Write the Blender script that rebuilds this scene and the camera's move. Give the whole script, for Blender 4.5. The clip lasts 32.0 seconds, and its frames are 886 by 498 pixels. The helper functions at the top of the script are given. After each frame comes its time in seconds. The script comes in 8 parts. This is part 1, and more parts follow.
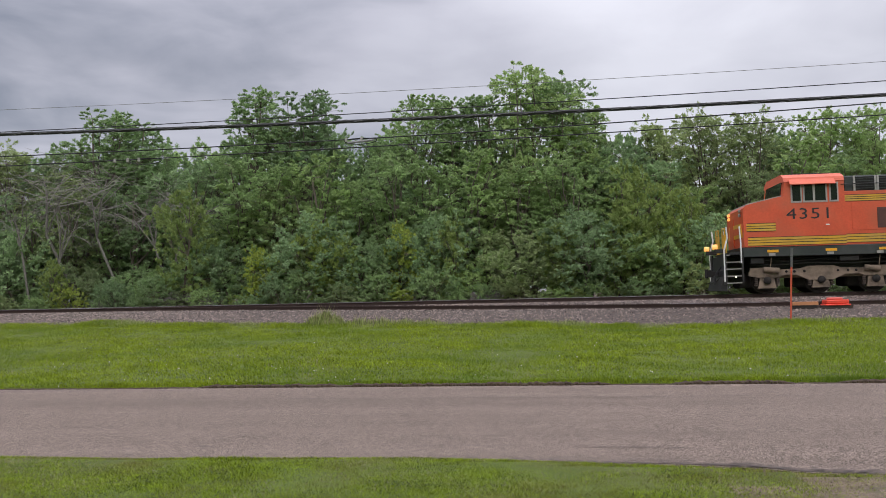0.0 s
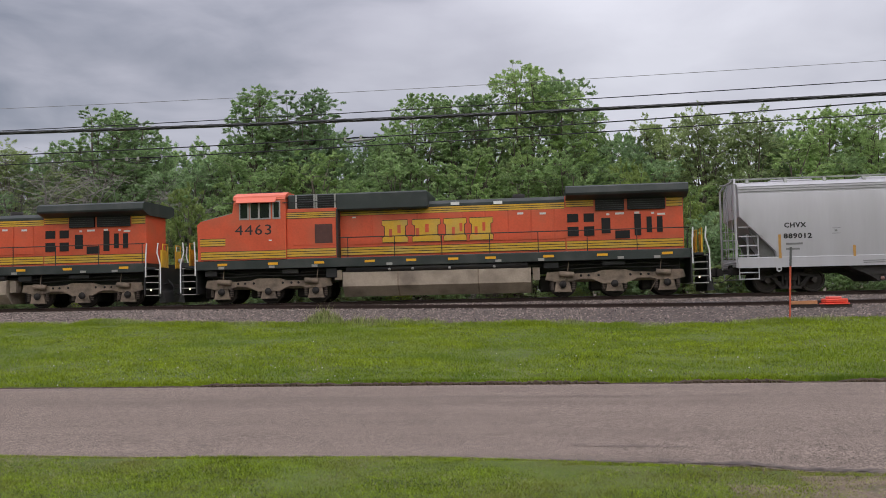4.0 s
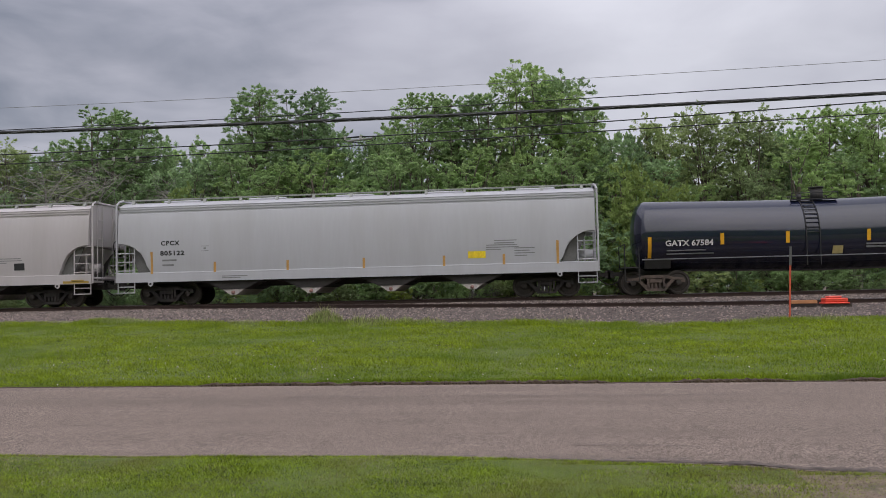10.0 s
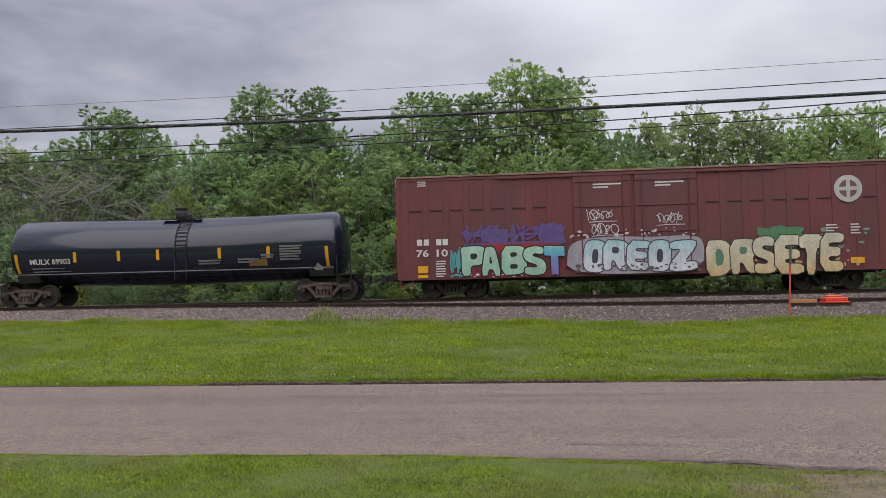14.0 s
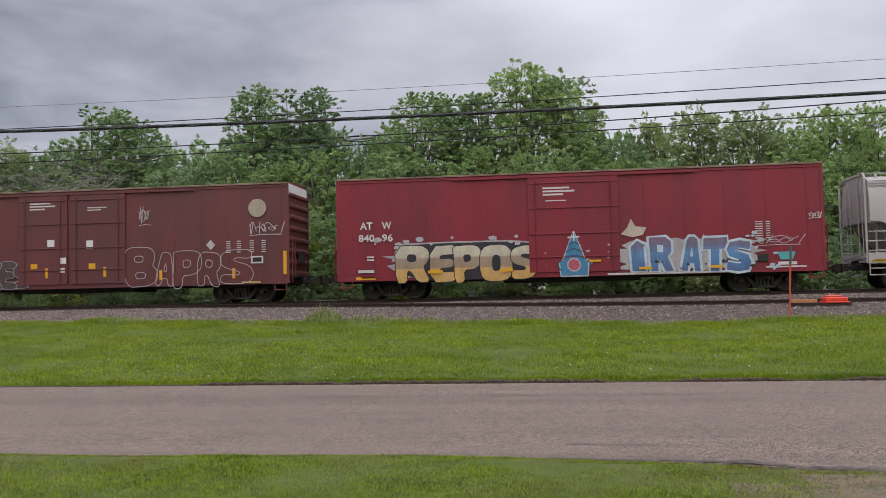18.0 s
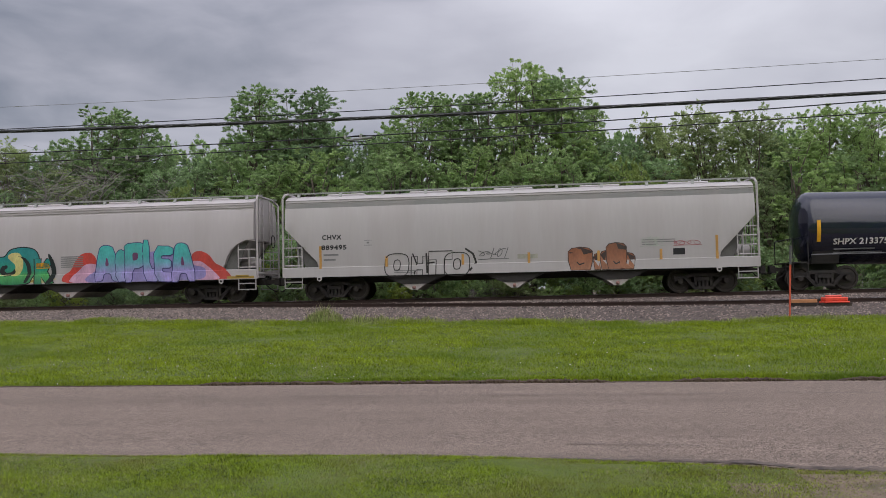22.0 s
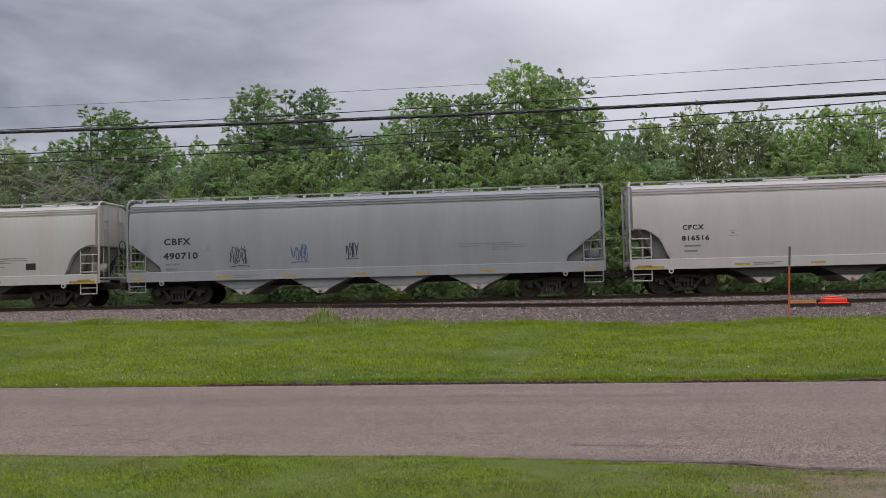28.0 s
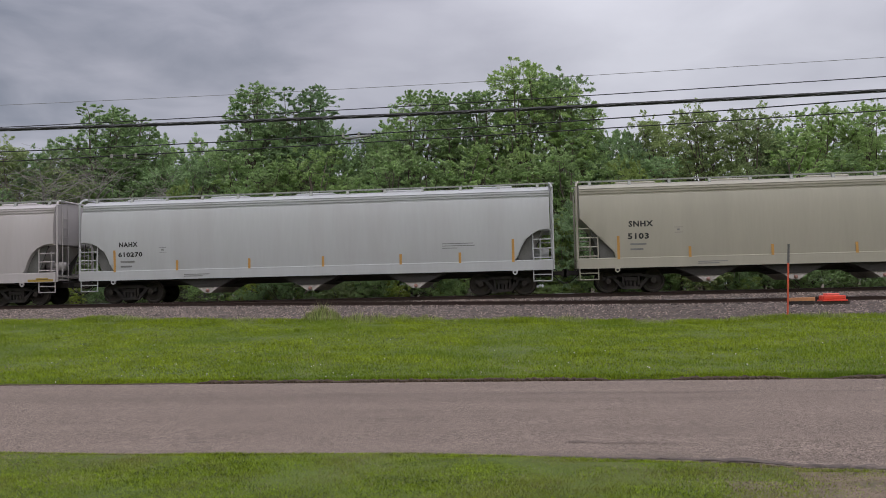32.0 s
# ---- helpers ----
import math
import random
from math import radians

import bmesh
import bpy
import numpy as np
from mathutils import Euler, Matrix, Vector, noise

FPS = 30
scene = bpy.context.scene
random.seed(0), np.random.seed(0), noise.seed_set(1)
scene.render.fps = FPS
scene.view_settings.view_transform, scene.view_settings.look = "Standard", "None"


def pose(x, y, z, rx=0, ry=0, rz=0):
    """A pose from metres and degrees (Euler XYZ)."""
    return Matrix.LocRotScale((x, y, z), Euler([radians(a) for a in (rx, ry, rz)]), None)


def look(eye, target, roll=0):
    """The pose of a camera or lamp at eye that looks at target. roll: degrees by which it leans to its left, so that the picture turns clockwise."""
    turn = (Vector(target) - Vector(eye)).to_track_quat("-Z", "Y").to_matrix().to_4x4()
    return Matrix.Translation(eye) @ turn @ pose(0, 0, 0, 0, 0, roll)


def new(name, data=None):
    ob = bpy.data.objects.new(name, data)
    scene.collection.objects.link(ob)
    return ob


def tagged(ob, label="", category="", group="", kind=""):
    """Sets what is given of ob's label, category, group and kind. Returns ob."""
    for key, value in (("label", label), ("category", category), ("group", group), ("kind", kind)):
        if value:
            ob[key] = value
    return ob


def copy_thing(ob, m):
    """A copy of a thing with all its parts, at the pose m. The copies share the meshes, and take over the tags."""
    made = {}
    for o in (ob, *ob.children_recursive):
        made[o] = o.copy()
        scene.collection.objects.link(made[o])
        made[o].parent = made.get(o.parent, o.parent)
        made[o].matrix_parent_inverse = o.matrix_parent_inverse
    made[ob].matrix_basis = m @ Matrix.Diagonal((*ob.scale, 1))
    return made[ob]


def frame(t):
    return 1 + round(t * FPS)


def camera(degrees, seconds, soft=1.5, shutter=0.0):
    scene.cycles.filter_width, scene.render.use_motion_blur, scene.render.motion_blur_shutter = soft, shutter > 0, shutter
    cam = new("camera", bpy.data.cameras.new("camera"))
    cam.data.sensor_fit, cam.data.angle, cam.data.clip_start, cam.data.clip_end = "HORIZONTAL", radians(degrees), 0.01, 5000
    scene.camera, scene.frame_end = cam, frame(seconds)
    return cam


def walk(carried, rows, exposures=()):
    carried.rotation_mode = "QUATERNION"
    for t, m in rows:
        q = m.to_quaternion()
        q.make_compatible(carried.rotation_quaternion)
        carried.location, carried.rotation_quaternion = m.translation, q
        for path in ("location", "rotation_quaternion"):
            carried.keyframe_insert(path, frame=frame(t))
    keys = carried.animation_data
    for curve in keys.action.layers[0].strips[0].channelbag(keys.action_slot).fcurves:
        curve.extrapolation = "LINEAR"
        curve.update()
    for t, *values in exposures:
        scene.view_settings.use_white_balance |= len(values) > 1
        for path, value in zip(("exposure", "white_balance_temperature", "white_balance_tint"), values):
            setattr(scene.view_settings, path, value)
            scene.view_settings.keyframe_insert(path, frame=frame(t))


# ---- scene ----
# ---- camera ----
EYE = (0.0, -36.648, 0.246)
FOCAL = 1560.0


def aim(dx, dy):
    """The pose of a camera that turns by small steps dx, dy about its rest direction."""
    yaw = -0.11697 - dx / FOCAL
    pitch = 0.04969 + dy / FOCAL
    way = Vector((math.sin(yaw) * math.cos(pitch), math.cos(yaw) * math.cos(pitch), math.sin(pitch)))
    return look(EYE, Vector(EYE) + way * 10, -1.2926)


cam = camera(53.365, 32.0, soft=0.65)
walk(cam, [
    (0.0, aim(1.5, 3.0)), (0.5, aim(0.2, 1.6)), (1.0, aim(0.0, 0.3)), (1.5, aim(1.4, 2.8)), (2.0, aim(0.5, 1.6)),
    (2.5, aim(0.0, 0.0)), (3.0, aim(1.3, 1.6)), (3.5, aim(0.2, 1.5)), (5.5, aim(0.0, 0.0)), (6.0, aim(0.1, 0.0)),
    (6.5, aim(0.0, 0.8)), (7.0, aim(0.0, 0.0)), (9.0, aim(0.0, 0.0)), (11.5, aim(-0.2, -0.2)), (12.0, aim(-0.2, -1.4)),
    (12.5, aim(-1.0, -1.5)), (13.0, aim(-0.2, -1.5)), (14.5, aim(-0.2, -1.5)), (16.5, aim(-0.2, -1.5)),
    (18.0, aim(0.0, -1.5)), (23.5, aim(0.0, -1.5)), (24.5, aim(0.0, -2.2)), (25.0, aim(0.0, -2.2)), (25.5, aim(0.0, -1.5)),
    (27.5, aim(0.0, -1.5)), (28.0, aim(-1.5, -0.2)), (28.5, aim(-3.0, -3.0)), (29.5, aim(-3.0, -3.6)),
    (30.5, aim(-3.0, -4.1)), (31.0, aim(-3.0, -4.6)), (32.0, aim(-3.0, -4.6))],
     exposures=[(0.0, 0.16), (3.0, 0.08), (6.0, -0.02), (9.0, -0.08), (11.0, 0.0), (14.0, 0.08), (17.0, 0.08), (20.0, 0.0), (23.0, -0.07), (25.0, -0.03), (28.0, -0.04), (31.0, -0.11), (32.0, -0.11)])

# ---- world, sun ----
scene.view_settings.exposure = 0.0
world = bpy.data.worlds.new("overcast_sky")
scene.world = world
world.use_nodes = True


def link_world():
    nt = world.node_tree
    n, l = nt.nodes, nt.links
    for k in list(n):
        n.remove(k)
    out = n.new("ShaderNodeOutputWorld")
    bg_sky, bg_cloud, add = n.new("ShaderNodeBackground"), n.new("ShaderNodeBackground"), n.new("ShaderNodeAddShader")
    sky = n.new("ShaderNodeTexSky")
    sky.sky_type, sky.sun_disc = "NISHITA", False
    sky.sun_elevation, sky.sun_rotation = radians(47.6), radians(165)
    l.new(sky.outputs[0], bg_sky.inputs[0])
    bg_sky.inputs[1].default_value = 0.012
    co = n.new("ShaderNodeTexCoord")
    sep = n.new("ShaderNodeSeparateXYZ")
    l.new(co.outputs["Generated"], sep.inputs[0])
    # cloud deck: the direction is flattened onto a plane above, so that the bands lie down towards the horizon
    div = n.new("ShaderNodeMath")
    div.operation, div.inputs[1].default_value = "ADD", 0.16
    l.new(sep.outputs[2], div.inputs[0])
    flat = n.new("ShaderNodeCombineXYZ")
    for i in (0, 1):
        d = n.new("ShaderNodeMath")
        d.operation = "DIVIDE"
        l.new(sep.outputs[i], d.inputs[0])
        l.new(div.outputs[0], d.inputs[1])
        l.new(d.outputs[0], flat.inputs[i])
    big, small = n.new("ShaderNodeTexNoise"), n.new("ShaderNodeTexNoise")
    for k, sc, de in ((big, 0.8, 4), (small, 2.4, 6)):
        k.inputs["Scale"].default_value, k.inputs["Detail"].default_value, k.inputs["Roughness"].default_value = sc, de, 0.5
        k.inputs["Distortion"].default_value = 0.35
        l.new(flat.outputs[0], k.inputs["Vector"])
    mixn = n.new("ShaderNodeMix")
    mixn.inputs[0].default_value = 0.42
    l.new(big.outputs["Fac"], mixn.inputs[2])
    l.new(small.outputs["Fac"], mixn.inputs[3])
    # the deck thins towards the brighter quarter of the sky
    dot = n.new("ShaderNodeVectorMath")
    dot.operation = "DOT_PRODUCT"
    dot.inputs[1].default_value = Vector((0.175, 0.950, 0.245)).normalized()
    l.new(co.outputs["Generated"], dot.inputs[0])
    glow = n.new("ShaderNodeMapRange")
    glow.inputs["From Min"].default_value, glow.inputs["From Max"].default_value = 0.955, 1.0
    glow.inputs["To Min"].default_value, glow.inputs["To Max"].default_value = 0.0, 0.27
    l.new(dot.outputs["Value"], glow.inputs["Value"])
    wide = n.new("ShaderNodeMapRange")
    wide.inputs["From Min"].default_value, wide.inputs["From Max"].default_value = 0.80, 1.0
    wide.inputs["To Min"].default_value, wide.inputs["To Max"].default_value = 0.0, 0.07
    l.new(dot.outputs["Value"], wide.inputs["Value"])
    both = n.new("ShaderNodeMath")
    l.new(glow.outputs[0], both.inputs[0])
    l.new(wide.outputs[0], both.inputs[1])
    total = n.new("ShaderNodeMath")
    l.new(mixn.outputs[0], total.inputs[0])
    l.new(both.outputs[0], total.inputs[1])
    ramp = n.new("ShaderNodeValToRGB")
    el = ramp.color_ramp.elements
    el[0].position, el[0].color = 0.38, (0.215, 0.224, 0.272, 1)
    el[1].position, el[1].color = 0.86, (0.655, 0.65, 0.715, 1)
    e = el.new(0.55)
    e.color = (0.422, 0.416, 0.476, 1)
    l.new(total.outputs[0], ramp.inputs[0])
    l.new(ramp.outputs[0], bg_cloud.inputs[0])
    # the zenith of an overcast sky is brighter than its rim
    zen = n.new("ShaderNodeMapRange")
    zen.inputs["From Min"].default_value, zen.inputs["From Max"].default_value = 0.25, 1.0
    zen.inputs["To Min"].default_value, zen.inputs["To Max"].default_value = 1.0, 3.1
    l.new(sep.outputs[2], zen.inputs["Value"])
    l.new(zen.outputs[0], bg_cloud.inputs[1])
    l.new(bg_sky.outputs[0], add.inputs[0])
    l.new(bg_cloud.outputs[0], add.inputs[1])
    l.new(add.outputs[0], out.inputs[0])


link_world()
sun = new("sun", bpy.data.lights.new("sun", "SUN"))
sun.data.energy, sun.data.angle, sun.data.color = 1.5, radians(100), (1.0, 0.95, 0.87)
sun.matrix_world = look((8, -30, 34), (0, 0, 0))


# ---- materials ----
def material(name, base, rough=0.6, metal=0.0, vary=0.15, scale=3.0, grain=40.0, bump=0.0, dirt=None, dirt_amount=0.0, dirt_scale=1.2,
             stretch=(1, 1, 1), coat=0.0, island=0.0, per_object=0.0, specular=0.5, translucent=0.0):
    """A painted, stone or earth surface: two scales of noise in the colour, dirt patches, fine relief."""
    m = bpy.data.materials.new(name)
    m.use_nodes = True
    nt = m.node_tree
    n, l = nt.nodes, nt.links
    b = n["Principled BSDF"]
    co = n.new("ShaderNodeTexCoord")
    mp = n.new("ShaderNodeMapping")
    mp.inputs["Scale"].default_value = stretch
    l.new(co.outputs["Object"], mp.inputs[0])

    def tex(sc, detail=3):
        t = n.new("ShaderNodeTexNoise")
        t.inputs["Scale"].default_value, t.inputs["Detail"].default_value = sc, detail
        l.new(mp.outputs[0], t.inputs["Vector"])
        return t

    t1, t2 = tex(scale), tex(grain)
    mix = n.new("ShaderNodeMix")
    mix.inputs[0].default_value = 0.45
    l.new(t1.outputs["Fac"], mix.inputs[2])
    l.new(t2.outputs["Fac"], mix.inputs[3])
    value = mix.outputs[0]
    if island or per_object:
        src = n.new("ShaderNodeNewGeometry").outputs["Random Per Island"] if island else n.new("ShaderNodeObjectInfo").outputs["Random"]
        mr = n.new("ShaderNodeMapRange")
        k = island or per_object
        mr.inputs["To Min"].default_value, mr.inputs["To Max"].default_value = -k, k
        l.new(src, mr.inputs["Value"])
        ad = n.new("ShaderNodeMath")
        l.new(value, ad.inputs[0])
        l.new(mr.outputs[0], ad.inputs[1])
        value = ad.outputs[0]
    rng = n.new("ShaderNodeMapRange")
    rng.inputs["From Min"].default_value, rng.inputs["From Max"].default_value = 0.25, 0.75
    rng.inputs["To Min"].default_value, rng.inputs["To Max"].default_value = 1 - vary, 1 + vary
    rng.clamp = False
    l.new(value, rng.inputs["Value"])
    hsv = n.new("ShaderNodeHueSaturation")
    hsv.inputs["Color"].default_value = (*base, 1)
    l.new(rng.outputs[0], hsv.inputs["Value"])
    colour = hsv.outputs[0]
    if dirt:
        td = tex(dirt_scale, 5)
        dr = n.new("ShaderNodeMapRange")
        dr.inputs["From Min"].default_value, dr.inputs["From Max"].default_value = 0.45, 0.72
        dr.inputs["To Max"].default_value = dirt_amount
        l.new(td.outputs["Fac"], dr.inputs["Value"])
        dm = n.new("ShaderNodeMix")
        dm.data_type = "RGBA"
        l.new(dr.outputs[0], dm.inputs[0])
        l.new(colour, dm.inputs[6])
        dm.inputs[7].default_value = (*dirt, 1)
        colour = dm.outputs[2]
    l.new(colour, b.inputs["Base Color"])
    b.inputs["Roughness"].default_value, b.inputs["Metallic"].default_value = rough, metal
    b.inputs["Specular IOR Level"].default_value = specular
    b.inputs["Coat Weight"].default_value = coat
    if bump:
        bp = n.new("ShaderNodeBump")
        bp.inputs["Strength"].default_value, bp.inputs["Distance"].default_value = 0.6, bump
        l.new(t2.outputs["Fac"], bp.inputs["Height"])
        l.new(bp.outputs[0], b.inputs["Normal"])
    if translucent:
        tr = n.new("ShaderNodeBsdfTranslucent")
        l.new(colour, tr.inputs[0])
        ms = n.new("ShaderNodeMixShader")
        ms.inputs[0].default_value = translucent
        l.new(b.outputs[0], ms.inputs[1])
        l.new(tr.outputs[0], ms.inputs[2])
        l.new(ms.outputs[0], n["Material Output"].inputs[0])
    return m


WEATHER = (1, 1, 0.25)
M = {
    "patch": material("dark_asphalt", (0.115, 0.093, 0.085), 0.9, vary=0.25, scale=2, grain=60, bump=0.006),
    "aggregate": material("coarse_aggregate", (0.150, 0.118, 0.102), 0.95, vary=0.75, scale=14, grain=110, bump=0.008),
    "turf": material("torn_turf", (0.070, 0.047, 0.030), 0.95, vary=0.6, scale=12, grain=60, bump=0.03),
    "soil": material("soil", (0.10, 0.075, 0.05), 0.95, vary=0.4, scale=4, grain=50, bump=0.03),
    "lawn": material("lawn_soil", (0.105, 0.145, 0.024), 0.95, vary=0.5, scale=1.6, grain=60, bump=0.03, dirt=(0.150, 0.135, 0.045), dirt_amount=0.35, dirt_scale=1.1),
    "gravel": material("dry_gravel", (0.205, 0.155, 0.112), 0.95, vary=0.55, scale=7, grain=60, bump=0.02, dirt=(0.10, 0.10, 0.05), dirt_amount=0.6, dirt_scale=3),
    "grass": material("grass_blades", (0.272, 0.352, 0.022), 0.7, vary=0.42, scale=1.1, grain=4, island=0.36, translucent=0.3, specular=0.2, dirt=(0.150, 0.240, 0.030), dirt_amount=0.8, dirt_scale=0.38),
    "lawnblade": material("lawn_blades", (0.255, 0.345, 0.026), 0.7, vary=0.5, scale=2.2, grain=7, island=0.45, translucent=0.3, specular=0.2, dirt=(0.29, 0.24, 0.10), dirt_amount=0.65, dirt_scale=1.3),
    "weed": material("weed_blades", (0.29, 0.34, 0.12), 0.8, vary=0.35, scale=1, grain=6, island=0.4, translucent=0.3, specular=0.2),
    "straw": material("dry_stalks", (0.36, 0.32, 0.18), 0.85, vary=0.3, island=0.4),
    "ballast": material("ballast_bed", (0.105, 0.082, 0.073), 0.95, vary=0.5, scale=6, grain=45, bump=0.05),
    "stone": material("ballast_stones", (0.232, 0.184, 0.162), 0.95, vary=0.45, scale=2, grain=20, island=0.46),
    "grit": material("pale_grit", (0.30, 0.235, 0.185), 0.95, vary=0.35, scale=3, grain=30, island=0.4),
    "tie": material("wooden_ties", (0.045, 0.035, 0.03), 0.95, vary=0.4, scale=3, grain=30, bump=0.01, per_object=0.5),
    "rail": material("rusty_rail", (0.055, 0.034, 0.029), 0.7, metal=0.4, vary=0.3, scale=2, grain=40),
    "railhead": material("polished_railhead", (0.35, 0.34, 0.33), 0.3, metal=1.0, vary=0.15, scale=2, grain=30),
    "bark": material("bark", (0.13, 0.11, 0.085), 0.95, vary=0.4, scale=3, grain=25, bump=0.02, stretch=(1, 1, 0.3)),
    "twig": material("bare_twigs", (0.175, 0.165, 0.145), 0.95, vary=0.3, scale=3, grain=20),
    "wire": material("black_cable", (0.02, 0.02, 0.024), 0.6, vary=0.2),
    "wire_light": material("aluminium_wire", (0.22, 0.22, 0.23), 0.5, vary=0.2),
    "orange": material("orange_locomotive_paint", (0.65, 0.098, 0.040), 0.45, vary=0.18, scale=1.2, grain=14, dirt=(0.42, 0.13, 0.07), dirt_amount=0.5, dirt_scale=0.9, coat=0.15),
    "red_roof": material("faded_red_paint", (0.78, 0.17, 0.10), 0.5, vary=0.1, scale=1.5, grain=14),
    "yellow": material("yellow_stripe_paint", (0.66, 0.38, 0.03), 0.45, vary=0.2, scale=2, grain=14, dirt=(0.45, 0.36, 0.16), dirt_amount=0.5),
    "darkgreen": material("dark_green_paint", (0.028, 0.036, 0.034), 0.5, vary=0.25, scale=1.5, grain=20, dirt=(0.09, 0.09, 0.085), dirt_amount=0.5),
    "black": material("black_steel", (0.018, 0.018, 0.019), 0.6, vary=0.3, scale=2, grain=25, dirt=(0.06, 0.05, 0.042), dirt_amount=0.5),
    "hole": material("dark_opening", (0.012, 0.011, 0.011), 0.8, vary=0.2),
    "truck": material("dusty_truck_steel", (0.27, 0.205, 0.155), 0.85, vary=0.3, scale=3, grain=25, dirt=(0.06, 0.05, 0.04), dirt_amount=0.8, dirt_scale=2.5),
    "darktruck": material("grimy_truck_steel", (0.026, 0.023, 0.022), 0.85, vary=0.35, scale=3, grain=25, dirt=(0.06, 0.047, 0.04), dirt_amount=0.5, dirt_scale=2.5),
    "wheel": material("wheel_steel", (0.045, 0.038, 0.034), 0.7, vary=0.3, metal=0.3, scale=5, grain=30, dirt=(0.075, 0.058, 0.048), dirt_amount=0.6, dirt_scale=4),
    "tankblack": material("gloss_black_tank_paint", (0.011, 0.014, 0.034), 0.12, vary=0.2, scale=0.8, grain=10, specular=0.8, dirt=(0.022, 0.022, 0.024), dirt_amount=0.4, dirt_scale=0.6, stretch=(1, 1, 0.3)),
    "rustytruck": material("rusty_truck_steel", (0.12, 0.088, 0.072), 0.85, vary=0.35, scale=3, grain=25, dirt=(0.035, 0.03, 0.027), dirt_amount=0.8, dirt_scale=2.5),
    "fueltank": material("grey_fuel_tank", (0.40, 0.325, 0.255), 0.8, vary=0.2, scale=2, grain=18, dirt=(0.14, 0.11, 0.09), dirt_amount=0.7),
    "hoppergate": material("pale_outlet_gate", (0.50, 0.46, 0.44), 0.75, vary=0.3, scale=4, grain=25),
    "brown": material("brown_boxcar_paint", (0.160, 0.042, 0.044), 0.6, vary=0.22, scale=0.9, grain=12, dirt=(0.100, 0.044, 0.048), dirt_amount=0.8, dirt_scale=0.8, stretch=WEATHER),
    "red": material("red_boxcar_paint", (0.260, 0.020, 0.036), 0.55, vary=0.20, scale=0.9, grain=12, dirt=(0.150, 0.024, 0.034), dirt_amount=0.8, dirt_scale=0.7, stretch=WEATHER),
    "white": material("white_paint", (0.78, 0.77, 0.75), 0.6, vary=0.08, scale=2, grain=15),
    "chalk": material("chalky_white_lettering", (0.66, 0.62, 0.60), 0.7, vary=0.25, scale=2, grain=20),
    "ink": material("black_lettering", (0.02, 0.02, 0.022), 0.6, vary=0.2),
    "dimink": material("dull_grey_stencil", (0.15, 0.15, 0.155), 0.7, vary=0.4, scale=12, grain=40),
    "greyink": material("grey_stencil", (0.21, 0.21, 0.21), 0.7, vary=0.3),
    "reflector": material("amber_reflector", (0.50, 0.27, 0.07), 0.5, vary=0.15, scale=5, grain=20),
    "dullamber": material("dirty_amber_reflector", (0.40, 0.27, 0.055), 0.6, vary=0.3, scale=6, grain=25),
    "shaded_sheet": material("shade_grey_sheet", (0.135, 0.133, 0.128), 0.8, vary=0.25, scale=2, grain=15),
    "amber": material("yellow_reflector", (0.80, 0.40, 0.02), 0.45, vary=0.1, scale=5, grain=20),
    "glass": material("cab_glass", (0.012, 0.014, 0.016), 0.08, vary=0.1, specular=0.8),
    "red_marker": material("orange_marker_paint", (0.62, 0.10, 0.05), 0.6, vary=0.2, scale=4, grain=30),
    "redbox": material("red_plastic", (0.80, 0.075, 0.04), 0.5, vary=0.12, scale=4, grain=20),
    "pinkbox": material("faded_red_plastic", (0.82, 0.16, 0.13), 0.5, vary=0.1, scale=4, grain=20),
    "plank": material("faded_orange_board", (0.52, 0.24, 0.11), 0.8, vary=0.25, scale=4, grain=20),
    "glintrail": material("rail_highlight_grey", (0.17, 0.17, 0.18), 0.6, vary=0.3),
    "greypost": material("grey_post_paint", (0.12, 0.12, 0.12), 0.7, vary=0.3),
    "walk": material("grey_green_walk", (0.30, 0.31, 0.29), 0.6, metal=0.2, vary=0.25, scale=3, grain=30),
    "darkseam": material("seam_shadow_line", (0.035, 0.018, 0.018), 0.8, vary=0.3),
    "rustedge": material("pale_rusted_edge", (0.30, 0.20, 0.15), 0.75, vary=0.35, scale=1.5, grain=20, dirt=(0.10, 0.04, 0.035), dirt_amount=0.9, dirt_scale=0.8),
    "cabinet": material("brown_louvre_panel", (0.085, 0.035, 0.028), 0.7, vary=0.3, scale=4, grain=25),
    "bay": material("near_black_bay", (0.040, 0.037, 0.036), 0.8, vary=0.3, scale=2, grain=20, dirt=(0.04, 0.034, 0.03), dirt_amount=0.7),
    "steel": material("galvanised_steel", (0.38, 0.37, 0.35), 0.55, metal=0.5, vary=0.25, scale=4, grain=30),
}


